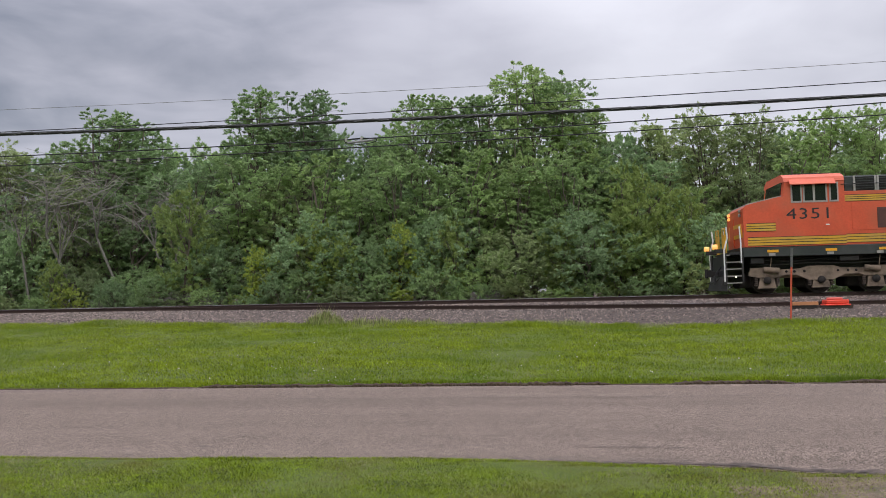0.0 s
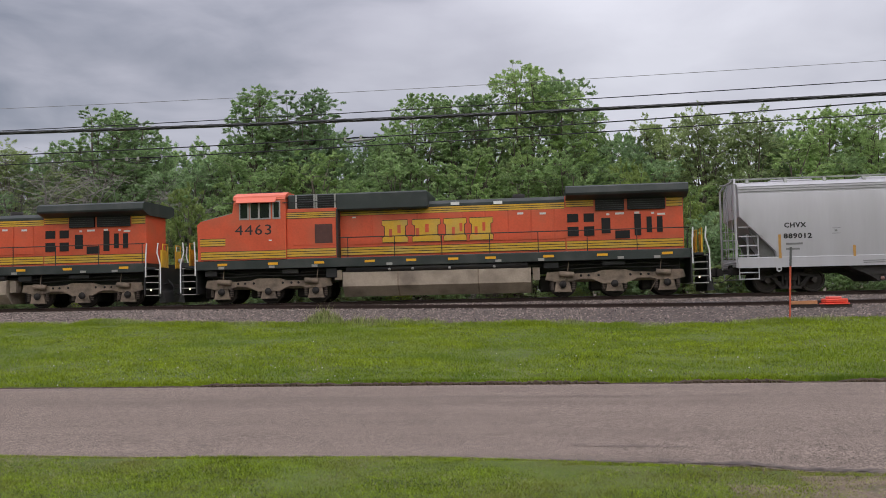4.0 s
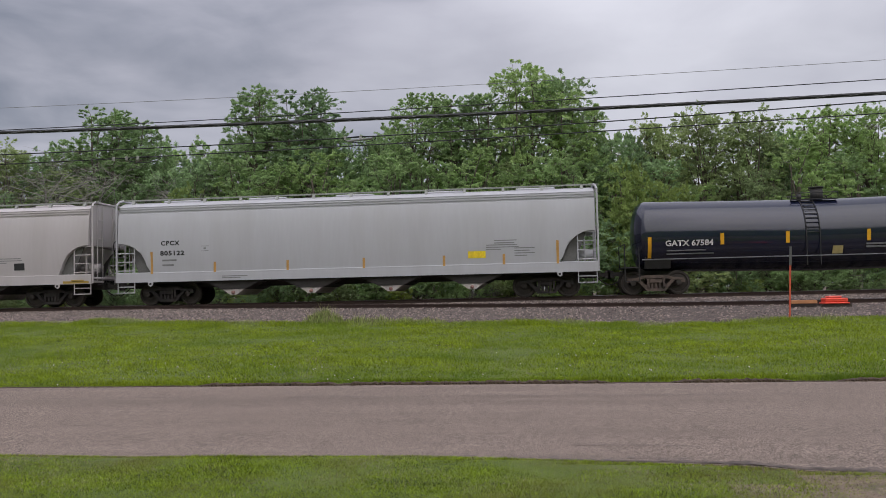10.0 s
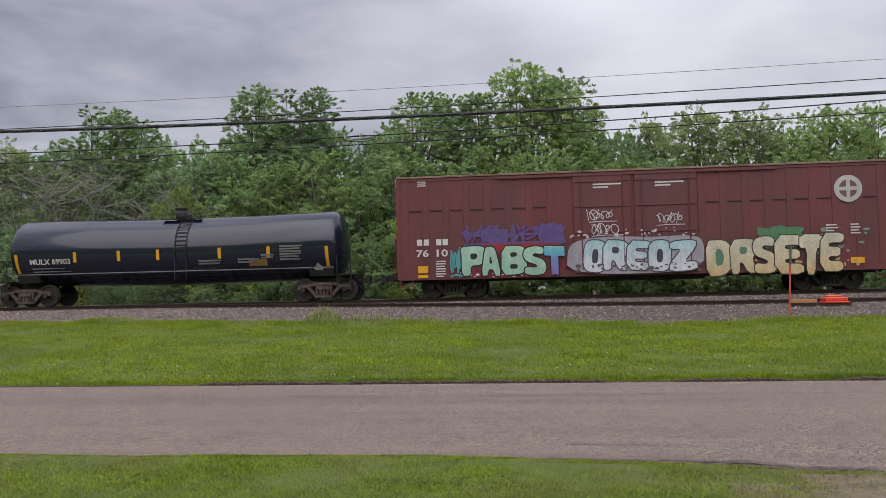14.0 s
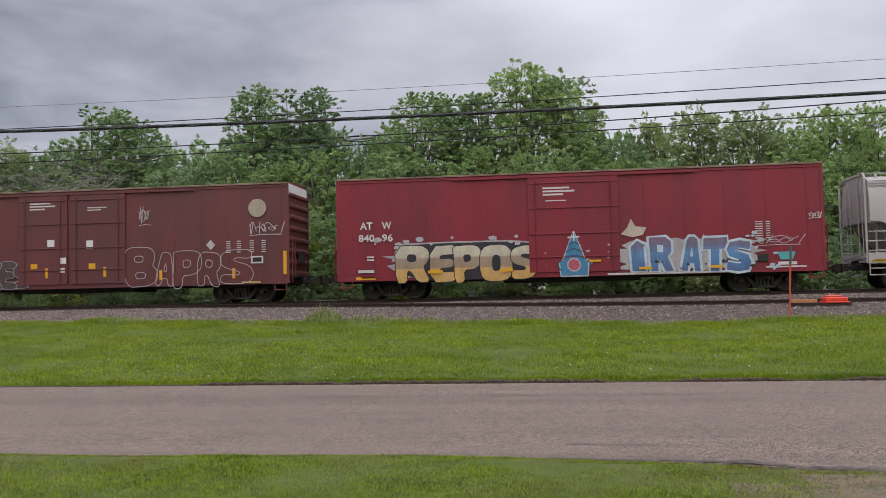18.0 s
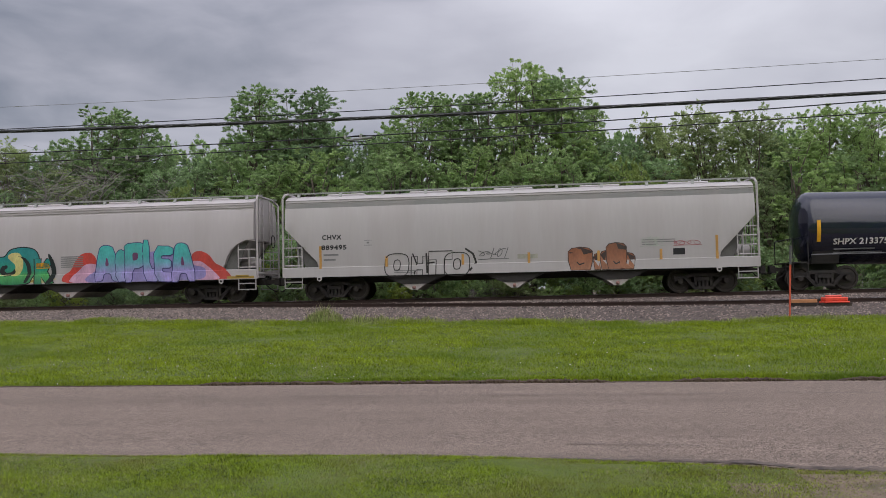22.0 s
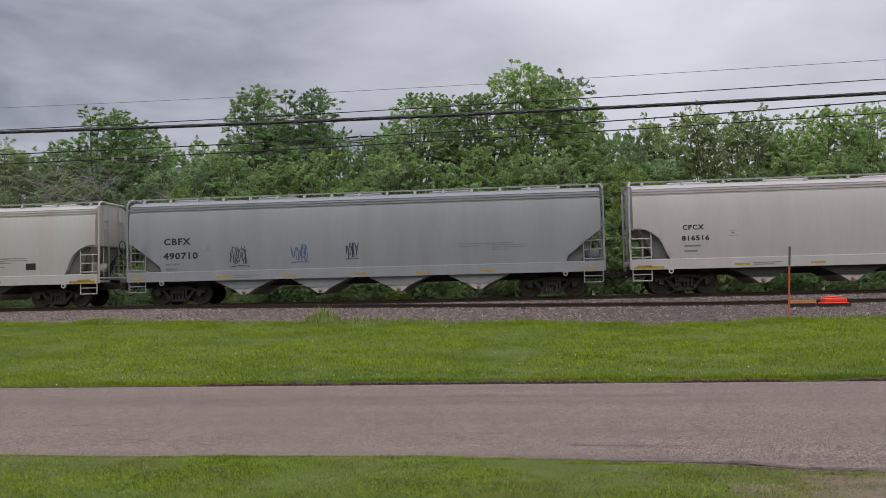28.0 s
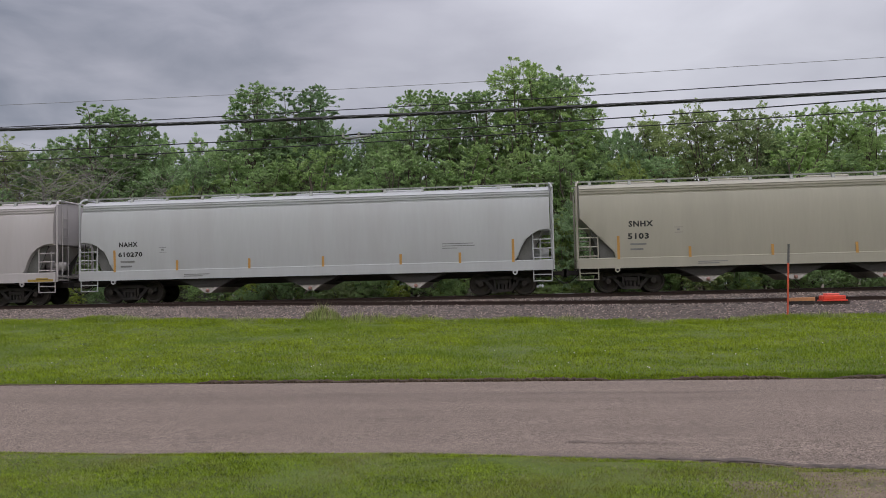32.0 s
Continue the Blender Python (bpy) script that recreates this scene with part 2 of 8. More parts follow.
def leaf_material(name, base):
    """Leaves: value varies from leaf to leaf, hue and value from plant to plant."""
    m = material(name, base, 0.7, vary=0.26, scale=0.35, grain=1.4, island=0.24, translucent=0.5, specular=0.10)
    n, l = m.node_tree.nodes, m.node_tree.links
    hsv = next(k for k in n if k.bl_idname == "ShaderNodeHueSaturation")
    rnd, hue, sat, val, mul = n.new("ShaderNodeObjectInfo"), n.new("ShaderNodeMapRange"), n.new("ShaderNodeMapRange"), n.new("ShaderNodeMapRange"), n.new("ShaderNodeMath")
    hue.inputs["To Min"].default_value, hue.inputs["To Max"].default_value = 0.482, 0.508
    sat.inputs["To Min"].default_value, sat.inputs["To Max"].default_value = 1.08, 0.92
    val.inputs["To Min"].default_value, val.inputs["To Max"].default_value = 1.15, 0.85
    for k in (hue, sat, val):
        l.new(rnd.outputs["Random"], k.inputs["Value"])
    mul.operation = "MULTIPLY"
    l.new(hsv.inputs["Value"].links[0].from_socket, mul.inputs[0])
    l.new(val.outputs[0], mul.inputs[1])
    l.new(mul.outputs[0], hsv.inputs["Value"])
    l.new(hue.outputs[0], hsv.inputs["Hue"])
    l.new(sat.outputs[0], hsv.inputs["Saturation"])
    return m


LEAVES = [leaf_material("leaves_mid", (0.340, 0.475, 0.215)), leaf_material("leaves_dark", (0.315, 0.445, 0.220)),
          leaf_material("leaves_bright", (0.370, 0.470, 0.140)), leaf_material("leaves_olive", (0.350, 0.435, 0.210)),
          leaf_material("leaves_blue", (0.325, 0.460, 0.240)), leaf_material("leaves_deep", (0.285, 0.410, 0.205))]


def asphalt_material():
    """Old asphalt: pinkish aggregate in dark binder, worn in faint bands along the road."""
    m = bpy.data.materials.new("worn_asphalt")
    m.use_nodes = True
    n, l = m.node_tree.nodes, m.node_tree.links
    b = n["Principled BSDF"]
    co = n.new("ShaderNodeTexCoord")

    def tex(sc, detail, stretch=(1, 1, 1), rough=0.5):
        mp, t = n.new("ShaderNodeMapping"), n.new("ShaderNodeTexNoise")
        mp.inputs["Scale"].default_value = stretch
        t.inputs["Scale"].default_value, t.inputs["Detail"].default_value, t.inputs["Roughness"].default_value = sc, detail, rough
        l.new(co.outputs["Object"], mp.inputs[0])
        l.new(mp.outputs[0], t.inputs["Vector"])
        return t.outputs["Fac"]

    def scaled(src, lo, hi, a, c):
        k = n.new("ShaderNodeMapRange")
        k.inputs["From Min"].default_value, k.inputs["From Max"].default_value = lo, hi
        k.inputs["To Min"].default_value, k.inputs["To Max"].default_value = a, c
        k.clamp = False
        l.new(src, k.inputs["Value"])
        return k.outputs[0]

    def times(p, q):
        k = n.new("ShaderNodeMath")
        k.operation = "MULTIPLY"
        l.new(p, k.inputs[0])
        l.new(q, k.inputs[1])
        return k.outputs[0]

    fine = scaled(tex(90, 2, (1, 0.5, 1), 0.7), 0.3, 0.7, 0.0, 2.0)
    mid = scaled(tex(22, 3, (1, 0.45, 1), 0.6), 0.3, 0.7, 0.84, 1.16)
    bands = scaled(tex(1.3, 3, (0.06, 1, 1)), 0.3, 0.7, 0.88, 1.12)
    spots = scaled(tex(1.6, 4), 0.3, 0.7, 0.94, 1.06)
    hsv = n.new("ShaderNodeHueSaturation")
    hsv.inputs["Color"].default_value = (0.231, 0.180, 0.150, 1)
    l.new(times(times(fine, mid), times(bands, spots)), hsv.inputs["Value"])
    l.new(hsv.outputs[0], b.inputs["Base Color"])
    b.inputs["Roughness"].default_value, b.inputs["Specular IOR Level"].default_value = 0.92, 0.3
    bp = n.new("ShaderNodeBump")
    bp.inputs["Strength"].default_value, bp.inputs["Distance"].default_value = 0.5, 0.006
    l.new(fine, bp.inputs["Height"])
    l.new(bp.outputs[0], b.inputs["Normal"])
    return m


M["asphalt"] = asphalt_material()


def hopper_paint(name, base, streak):
    return material(name, base, 0.5, vary=0.06, scale=0.8, grain=9, dirt=streak, dirt_amount=0.5, dirt_scale=0.9, stretch=(1, 1, 0.12))


# ---- mesh helpers ----
def part(name, bm, mat, parent, label=""):
    """Links a bmesh as one mesh object under a thing or a part."""
    me = bpy.data.meshes.new(name)
    bm.to_mesh(me)
    bm.free()
    return part_mesh(name, me, mat, parent, label)


def part_mesh(name, me, mat, parent, label=""):
    if mat and not me.materials:
        me.materials.append(mat)
    ob = new(name, me)
    ob.parent = parent
    if label:
        ob["label"] = label
    return ob


def thing(name, label, category, group="", kind="", at=(0, 0, 0)):
    ob = new(name)
    ob.location = at
    ob.empty_display_size = 0.2
    return tagged(ob, label, category, group, kind)


def box(bm, x0, x1, y0, y1, z0, z1, bevel=0.0):
    r = bmesh.ops.create_cube(bm, size=1)
    bmesh.ops.transform(bm, verts=r["verts"], matrix=Matrix.LocRotScale(((x0 + x1) / 2, (y0 + y1) / 2, (z0 + z1) / 2), None, (x1 - x0, y1 - y0, z1 - z0)))
    if bevel:
        edges = list({e for v in r["verts"] for e in v.link_edges})
        bmesh.ops.bevel(bm, geom=edges, offset=bevel, segments=1, affect="EDGES")
    return bm


def boxes(*rows, bevel=0.0):
    bm = bmesh.new()
    for r in rows:
        box(bm, *r, bevel=bevel)
    return bm


def each_box(name, mat, parent, *rows, bevel=0.0, label=""):
    """A part for every box of the rows."""
    for row in rows:
        part(name, box(bmesh.new(), *row, bevel=bevel), mat, parent, label)


def rod(bm, p, q, r, n=6, r2=None):
    p, q = Vector(p), Vector(q)
    d = q - p
    m = Matrix.Translation((p + q) / 2) @ d.to_track_quat("Z", "Y").to_matrix().to_4x4()
    bmesh.ops.create_cone(bm, cap_ends=True, segments=n, radius1=r, radius2=r if r2 is None else r2, depth=d.length, matrix=m)
    return bm


def rods(r, *pairs, n=6):
    bm = bmesh.new()
    for p, q in pairs:
        rod(bm, p, q, r, n)
    return bm


def pipe(bm, pts, r, n=6):
    for a, b in zip(pts, pts[1:]):
        rod(bm, a, b, r, n)
    return bm


def prism(bm, outline, y0, y1, flat="y"):
    """An outline in x and z swept from y0 to y1 (flat='x': an outline in y and z swept along x)."""
    def at(a, b, c):
        return (a, c, b) if flat == "y" else (c, a, b)
    f0 = [bm.verts.new(at(a, b, y0)) for a, b in outline]
    f1 = [bm.verts.new(at(a, b, y1)) for a, b in outline]
    k = len(outline)
    fs = [bm.faces.new(f0), bm.faces.new(f1[::-1])]
    for i in range(k):
        fs.append(bm.faces.new((f0[i], f1[i], f1[(i + 1) % k], f0[(i + 1) % k])))
    bmesh.ops.recalc_face_normals(bm, faces=fs)
    return bm


def loft(sections, smooth=True, closed=True):
    """Sections of points, each a ring, skinned one to the next and capped."""
    bm = bmesh.new()
    rings = [[bm.verts.new(p) for p in s] for s in sections]
    k = len(rings[0])
    for a, b in zip(rings, rings[1:]):
        for i in range(k if closed else k - 1):
            f = bm.faces.new((a[i], a[(i + 1) % k], b[(i + 1) % k], b[i]))
            f.smooth = smooth
    if closed:
        bm.faces.new(rings[0][::-1])
        bm.faces.new(rings[-1])
    bmesh.ops.remove_doubles(bm, verts=bm.verts, dist=0.0005)
    bmesh.ops.recalc_face_normals(bm, faces=bm.faces)
    if smooth:
        for e in bm.edges:
            if e.calc_face_angle(0.0) > 0.45:
                e.smooth = False
    return bm


def mesh_from(name, verts, faces):
    me = bpy.data.meshes.new(name)
    me.from_pydata(verts, [], faces)
    me.update()
    return me


def text_mesh(body, width, height, spacing=1.0, bold=0.026):
    """A flat word of that size in the xz plane, its lower left corner at the origin, facing -y."""
    cu = bpy.data.curves.new("words", "FONT")
    cu.body, cu.size, cu.space_character, cu.offset = body, 1.0, spacing, bold
    cu.resolution_u = 2
    ob = bpy.data.objects.new("words", cu)
    me = bpy.data.meshes.new_from_object(ob)
    bpy.data.objects.remove(ob)
    bpy.data.curves.remove(cu)
    co = np.array([v.co[:] for v in me.vertices])
    lo, hi = co.min(0), co.max(0)
    sc = ((co - lo) / np.maximum(hi - lo, 1e-6)) * (width, height, 0)
    for v, c in zip(me.vertices, sc):
        v.co = (c[0], 0, c[1])
    return me


def words(body, x, z, width, height, mat, parent, y, bulge=None, spacing=1.0, name="lettering", bold=0.026):
    """Lettering on a car's side: x and z of its lower left corner; bulge(z) gives the half width of the side at z."""
    me = text_mesh(body, width, height, spacing, bold)
    for v in me.vertices:
        v.co = (v.co.x + x, -(bulge(v.co.z + z) if bulge else y) - 0.006, v.co.z + z)
    return part_mesh(name, me, mat, parent)


def decals(rows, mat, parent, y=None, bulge=None, name="marking", lift=0.005):
    """Flat plates on the side, each x0, x1, z0, z1, one part each."""
    for x0, x1, z0, z1 in rows:
        k = max(1, int((z1 - z0) / 0.25))
        bm = bmesh.new()
        for s in range(k):
            a, b = z0 + (z1 - z0) * s / k, z0 + (z1 - z0) * (s + 1) / k
            ya, yb = (bulge(a), bulge(b)) if bulge else (y, y)
            q = [bm.verts.new(p) for p in ((x0, -ya - lift, a), (x1, -ya - lift, a), (x1, -yb - lift, b), (x0, -yb - lift, b))]
            bm.faces.new(q)
        bmesh.ops.remove_doubles(bm, verts=bm.verts, dist=0.0005)
        part(name, bm, mat, parent)


# ---- ground, road, tracks ----
def ease(t):
    t = min(1.0, max(0.0, t))
    return t * t * (3 - 2 * t)


def siding_y(x):
    return -4.35 * ease((x + 26) / 36)


def siding_z(x):
    return -0.27 * ease((x + 22) / 30)


def crest_z(x):
    return float(np.interp(x, (-40, -17.5, -14, -10, -4, 0, 2.5, 5, 7, 20), (-0.40, -0.45, -0.42, -0.58, -0.66, -0.71, -0.84, -0.85, -0.77, -0.76)))


def road_far(x):
    return -22.28 - 0.022 * (x + 2)


def road_near(x):
    return float(np.interp(x, (-60, -5.3, -3.0, -1.0, 0.0, 1.2, 1.7, 2.05, 2.6, 5, 60), (-28.6, -28.52, -28.51, -28.63, -28.76, -28.90, -29.0, -29.2, -29.3, -29.5, -29.5)))


def ground_z(x, y):
    """The height of the ground: lawn, road bed, grass bank, ballast bed and the floor of the wood."""
    rf, rn = road_far(x), road_near(x)
    bed_y, bed_z = siding_y(x) - 1.55, siding_z(x) - 0.185
    if y < rn:
        return -1.24 + 0.01 * math.sin(x * 1.3 + y)
    if y < rf:
        return -1.31
    if y < -9.6:
        t = (y - rf) / (-9.6 - rf)
        wave = 0.035 * noise.noise(Vector((x * 0.35, y * 0.35, 0)))
        lip = -0.10 * (1 - min(1.0, (y - rf) / 0.22))
        return -1.21 + (crest_z(x) + 1.21) * (0.55 * t + 0.45 * t * t) + wave * min(1, t * 5) + lip
    if y < bed_y:
        t = (y + 9.6) / (bed_y + 9.6)
        return crest_z(x) - 0.03 + (bed_z - crest_z(x) + 0.03) * t ** 1.2
    if y < 2.2:
        t = ease((y - bed_y) / max(0.5, -1.6 - bed_y))
        return bed_z + (-0.18 - bed_z) * t
    if y < 4.5:
        return -0.18 - 0.62 * ease((y - 2.2) / 2.3)
    return -0.80


def sheet(name, xs, ys, f, mat):
    verts = [(x, y, f(x, y)) for y in ys for x in xs]
    k = len(xs)
    faces = [(j * k + i, j * k + i + 1, (j + 1) * k + i + 1, (j + 1) * k + i) for j in range(len(ys) - 1) for i in range(k - 1)]
    me = mesh_from(name, verts, faces)
    for p in me.polygons:
        p.use_smooth = True
    me.materials.append(mat)
    return me


def steps(*spans):
    out = []
    for a, b, k in spans:
        out += list(np.linspace(a, b, k, endpoint=False))
    return [float(v) for v in out]


XS = steps((-2500, -200, 5), (-200, -46, 8), (-46, 40, 140), (40, 200, 8), (200, 2500, 4)) + [2500.0]
YS = steps((-1500, -60, 5), (-60, -32, 8), (-32, -21.4, 60), (-21.4, -9.6, 40), (-9.6, 5, 60), (5, 40, 10), (40, 300, 5), (300, 2500, 4)) + [2500.0]
me = sheet("ground", XS, YS, ground_z, M["lawn"])
me.materials.append(M["ballast"])
me.materials.append(M["soil"])
me.materials.append(M["gravel"])
for p in me.polygons:
    c = p.center
    if -9.7 < c.y < 3.2:
        p.material_index = 1
    elif c.y >= 3.2:
        p.material_index = 2
    elif 1.5 < c.x < 6 and -31 < c.y < -29.1 and c.x - 1.5 > 0.9 * (c.y + 29.8):
        p.material_index = 3
ground = tagged(new("ground", me), "grassy ground with a ballast bed and bare wood floor", "ground", kind="structure")

# the road: a cambered slab with broken edges
rows = []
for x in steps((-400, -40, 10), (-40, 30, 240), (30, 400, 10)) + [400.0]:
    jag = 0.05 * noise.noise(Vector((x * 2.1, 3, 0))) + 0.03 * noise.noise(Vector((x * 7, 9, 0)))
    a, b = road_near(x) + jag, road_far(x) + 0.05 + 0.6 * jag
    rows.append([(x, a - 0.02, -1.33), (x, a, -1.255), (x, a + 1.2, -1.25), (x, (a + b) / 2, -1.225), (x, b - 1.2, -1.24), (x, b, -1.25), (x, b + 0.02, -1.33)])
bm = loft(rows, smooth=True)
me = bpy.data.meshes.new("road")
bm.to_mesh(me)
bm.free()
me.materials.append(M["asphalt"])
road = tagged(new("road", me), "worn brownish-grey asphalt road with fine cracks", "road", kind="structure")


def crack(pts, w, seed):
    """A thin sealed crack along the road's surface."""
    rnd = random.Random(seed)
    vs, fs = [], []
    fine = []
    for (xa, ya), (xb, yb) in zip(pts, pts[1:]):
        k = max(2, int(abs(xb - xa) / 0.12))
        fine += [(xa + (xb - xa) * i / k, ya + (yb - ya) * i / k + rnd.uniform(-0.02, 0.02)) for i in range(k)]
    for i, (x, y) in enumerate(fine):
        h = w * rnd.uniform(0.3, 1.0)
        z = road_surface(x, y) + 0.011
        vs += [(x, y - h, z), (x, y + h, z)]
        if i and rnd.random() > 0.12:
            fs.append((2 * i - 2, 2 * i, 2 * i + 1, 2 * i - 1))
    return part_mesh("crack", mesh_from("crack", vs, fs), M["patch"], road)


def road_surface(x, y):
    a, b = road_near(x), road_far(x) + 0.05
    return float(np.interp(y, (a, a + 1.2, (a + b) / 2, b - 1.2, b), (-1.255, -1.25, -1.225, -1.24, -1.25)))


crack([(-14, -24.02), (-6, -23.95), (0, -24.1), (8, -24.2)], 0.016, 1)
crack([(-1.6, -27.9), (-0.4, -27.95), (0.6, -28.0), (1.2, -28.1), (2.6, -28.25), (3.6, -28.4)], 0.006, 2)
crack([(0.15, -27.98), (0.9, -28.03), (1.5, -28.12)], 0.011, 6)
crack([(-4.4, -27.7), (-3.0, -27.78), (-1.0, -27.85)], 0.005, 4)
crack([(-1.15, -27.5), (-0.75, -27.52)], 0.008, 7)
crack([(-0.9, -27.52), (-0.92, -27.9)], 0.004, 8)
crack([(-2.2, -27.0), (-2.0, -26.8)], 0.005, 9)
# a dark band where the surface has worn down to coarse aggregate
rows, faces = [], []
for k, x in enumerate(np.linspace(-1.4, 6.0, 150)):
    wide = (0.05 + 0.23 * ease((x + 1.4) / 5)) * (0.8 + 0.5 * noise.noise(Vector((x * 2.7, 5, 0))) + 0.35 * noise.noise(Vector((x * 11, 6, 0))))
    for f in (0.0, 0.5, 1.0):
        y = road_near(x) + 0.06 * (1 - f) + f * max(0.07, wide)
        rows.append((x, y, road_surface(x, y) + 0.006))
    if k:
        b = 3 * k
        faces += [(b - 3, b, b + 1, b - 2), (b - 2, b + 1, b + 2, b - 1)]
part_mesh("worn_band", mesh_from("worn_band", rows, faces), M["aggregate"], road, "dark worn band of coarse aggregate")
# crumbled dark patches along the near edge
r = random.Random(8)
vs, fs = [], []
for k in range(220):
    x = -1.2 + 6.0 * r.random()
    y = road_near(x) + 0.015 + 0.20 * r.random() ** 2.4
    a, c = r.uniform(0.015, 0.07), r.uniform(0.005, 0.017)
    z, base = road_surface(x, y) + 0.010 + 0.00004 * k, len(vs)
    vs += [(x + a * math.cos(q * 0.6981) * r.uniform(0.6, 1.2), y + c * math.sin(q * 0.6981) * r.uniform(0.5, 1.3), z) for q in range(9)]
    fs.append(tuple(range(base, base + 9)))
ob = part_mesh("edge_crumble", mesh_from("edge_crumble", vs, fs), M["patch"], road, "dark crumbled asphalt at the road's edge")
ob["kind"] = "stuff"
crack([(-3.65, -27.99), (-3.25, -27.92)], 0.014, 5)

# the torn turf lip along the far edge of the road
for i, (x0, x1) in enumerate(((-5.95, -3.4), (-3.5, 0.95), (1.9, 3.75), (4.4, 7.5), (-13.0, -5.9), (0.9, 1.95), (3.7, 4.45), (7.4, 14))):
    bm = bmesh.new()
    rnd = random.Random(40 + i)
    secs = []
    for x in np.linspace(x0, x1, int((x1 - x0) / 0.035)):
        y, h = road_far(x) + 0.015, (0.040 + 0.018 * rnd.random()) * min(1, 0.25 + 3 * (x - x0), 0.25 + 3 * (x1 - x))
        if i >= 4:
            h *= 0.22
        h *= 0.9 + 0.35 * noise.noise(Vector((x * 3.1, i, 0)))
        k = rnd.uniform(-0.035, 0.03)
        h *= rnd.uniform(0.7, 1.3)
        secs.append([(x, y + k - 0.03, -1.27), (x, y + k - 0.012, -1.25 + h * 0.7), (x, y + k + 0.03, -1.25 + h), (x, y + 0.14, -1.25 + h * 0.9), (x, y + 0.2, -1.28)])
    bm.free()
    bm = loft(secs, smooth=False)
    me = bpy.data.meshes.new("turf_lip")
    bm.to_mesh(me)
    bm.free()
    me.materials.append(M["turf"])
    tagged(new("turf_lip", me), "dark torn soil lip under the grass edge", "turf edge", "turf lips along the road")


# ---- railway tracks ----
def rail_mesh(path):
    """A rail of true section along a path of (x, y, z of the top)."""
    prof = [(-0.07, -0.17), (0.07, -0.17), (0.07, -0.155), (0.012, -0.13), (0.012, -0.045), (0.036, -0.035), (0.036, -0.004), (0.028, 0), (-0.028, 0), (-0.036, -0.004), (-0.036, -0.035), (-0.012, -0.045), (-0.012, -0.13), (-0.07, -0.155)]
    bm = loft([[(x, y + a, z + b) for a, b in prof] for x, y, z in path], smooth=False)
    me = bpy.data.meshes.new("rail")
    bm.to_mesh(me)
    bm.free()
    me.materials.append(M["rail"])
    me.materials.append(M["railhead"])
    for p in me.polygons:
        if p.normal.z > 0.7 and p.center.z > -0.02 - 0.3 and max(abs(me.vertices[i].co.z - p.center.z) for i in p.vertices) < 0.02:
            zs = [me.vertices[i].co.z for i in p.vertices]
            x = p.center.x
            if min(zs) > float(np.interp(x, [q[0] for q in path], [q[2] for q in path])) - 0.008:
                p.material_index = 1
    return me


tie_bm = boxes((-0.115, 0.115, -1.3, 1.3, -0.34, -0.165), bevel=0.012)
TIE = bpy.data.meshes.new("tie")
tie_bm.to_mesh(TIE)
tie_bm.free()
TIE.materials.append(M["tie"])


def track(label, yf, zf, x0, x1, tie_x0, tie_x1):
    t = thing("railway_track", label, "railway track", "parallel railway tracks")
    xs = np.linspace(x0, x1, int((x1 - x0) / 1.5))
    for sgn in (-1, 1):
        part_mesh("rail", rail_mesh([(x, yf(x) + 0.752 * sgn, zf(x)) for x in xs]), None, t, "rusty steel rail with a polished head")
    x = tie_x0
    rnd = random.Random(5)
    while x < tie_x1:
        ob = part_mesh("tie", TIE, None, t)
        slope = (yf(x + 0.5) - yf(x - 0.5))
        ob.location = (x, yf(x) + rnd.uniform(-0.04, 0.04), zf(x) + rnd.uniform(-0.008, 0.004))
        ob.rotation_euler = (0, 0, math.atan(slope) + rnd.uniform(-0.012, 0.012))
        x += 0.56
    return t


track("main line of rusty steel rails on wooden ties in ballast", lambda x: 0.0, lambda x: 0.0, -220, 220, -32, 22)
track("siding of rusty rails curving away from the main line", siding_y, siding_z, -25, 120, -14, 16)

# ballast stones, loose on the bed
rnd = np.random.RandomState(3)
octa = np.array([(1, 0, 0), (-1, 0, 0), (0, 1, 0), (0, -1, 0), (0, 0, 1), (0, 0, -1)], float)
octf = [(0, 2, 4), (2, 1, 4), (1, 3, 4), (3, 0, 4), (2, 0, 5), (1, 2, 5), (3, 1, 5), (0, 3, 5)]
vs, fs = [], []
while len(fs) < 4 * 28000:
    y = rnd.uniform(-9.9, 1.0)
    x = rnd.uniform(-33, 18)
    if not -0.72 * (y + 36.6) < x < 0.43 * (y + 36.6):
        continue
    if y < -8.9 and rnd.rand() < (-8.9 - y) * 0.9 + 0.25 * math.sin(x * 1.7):
        continue
    z = ground_z(x, y)
    r = rnd.uniform(0.018, 0.046)
    k = len(vs)
    pts = octa * rnd.uniform(0.6, 1.2, (6, 3)) * r
    a = rnd.uniform(0, 6.28)
    c, s = math.cos(a), math.sin(a)
    pts = pts @ np.array([(c, s, 0), (-s, c, 0), (0, 0, 0.8)])
    vs += (pts[:5] + (x, y, z + r * 0.30)).tolist()
    fs += [(k + p, k + q, k + w) for p, q, w in octf[:4]]
me = mesh_from("ballast_stones", vs, fs)
me.materials.append(M["stone"])
tagged(new("ballast_stones", me), "loose pinkish-grey crushed ballast stones", "ballast", kind="stuff")


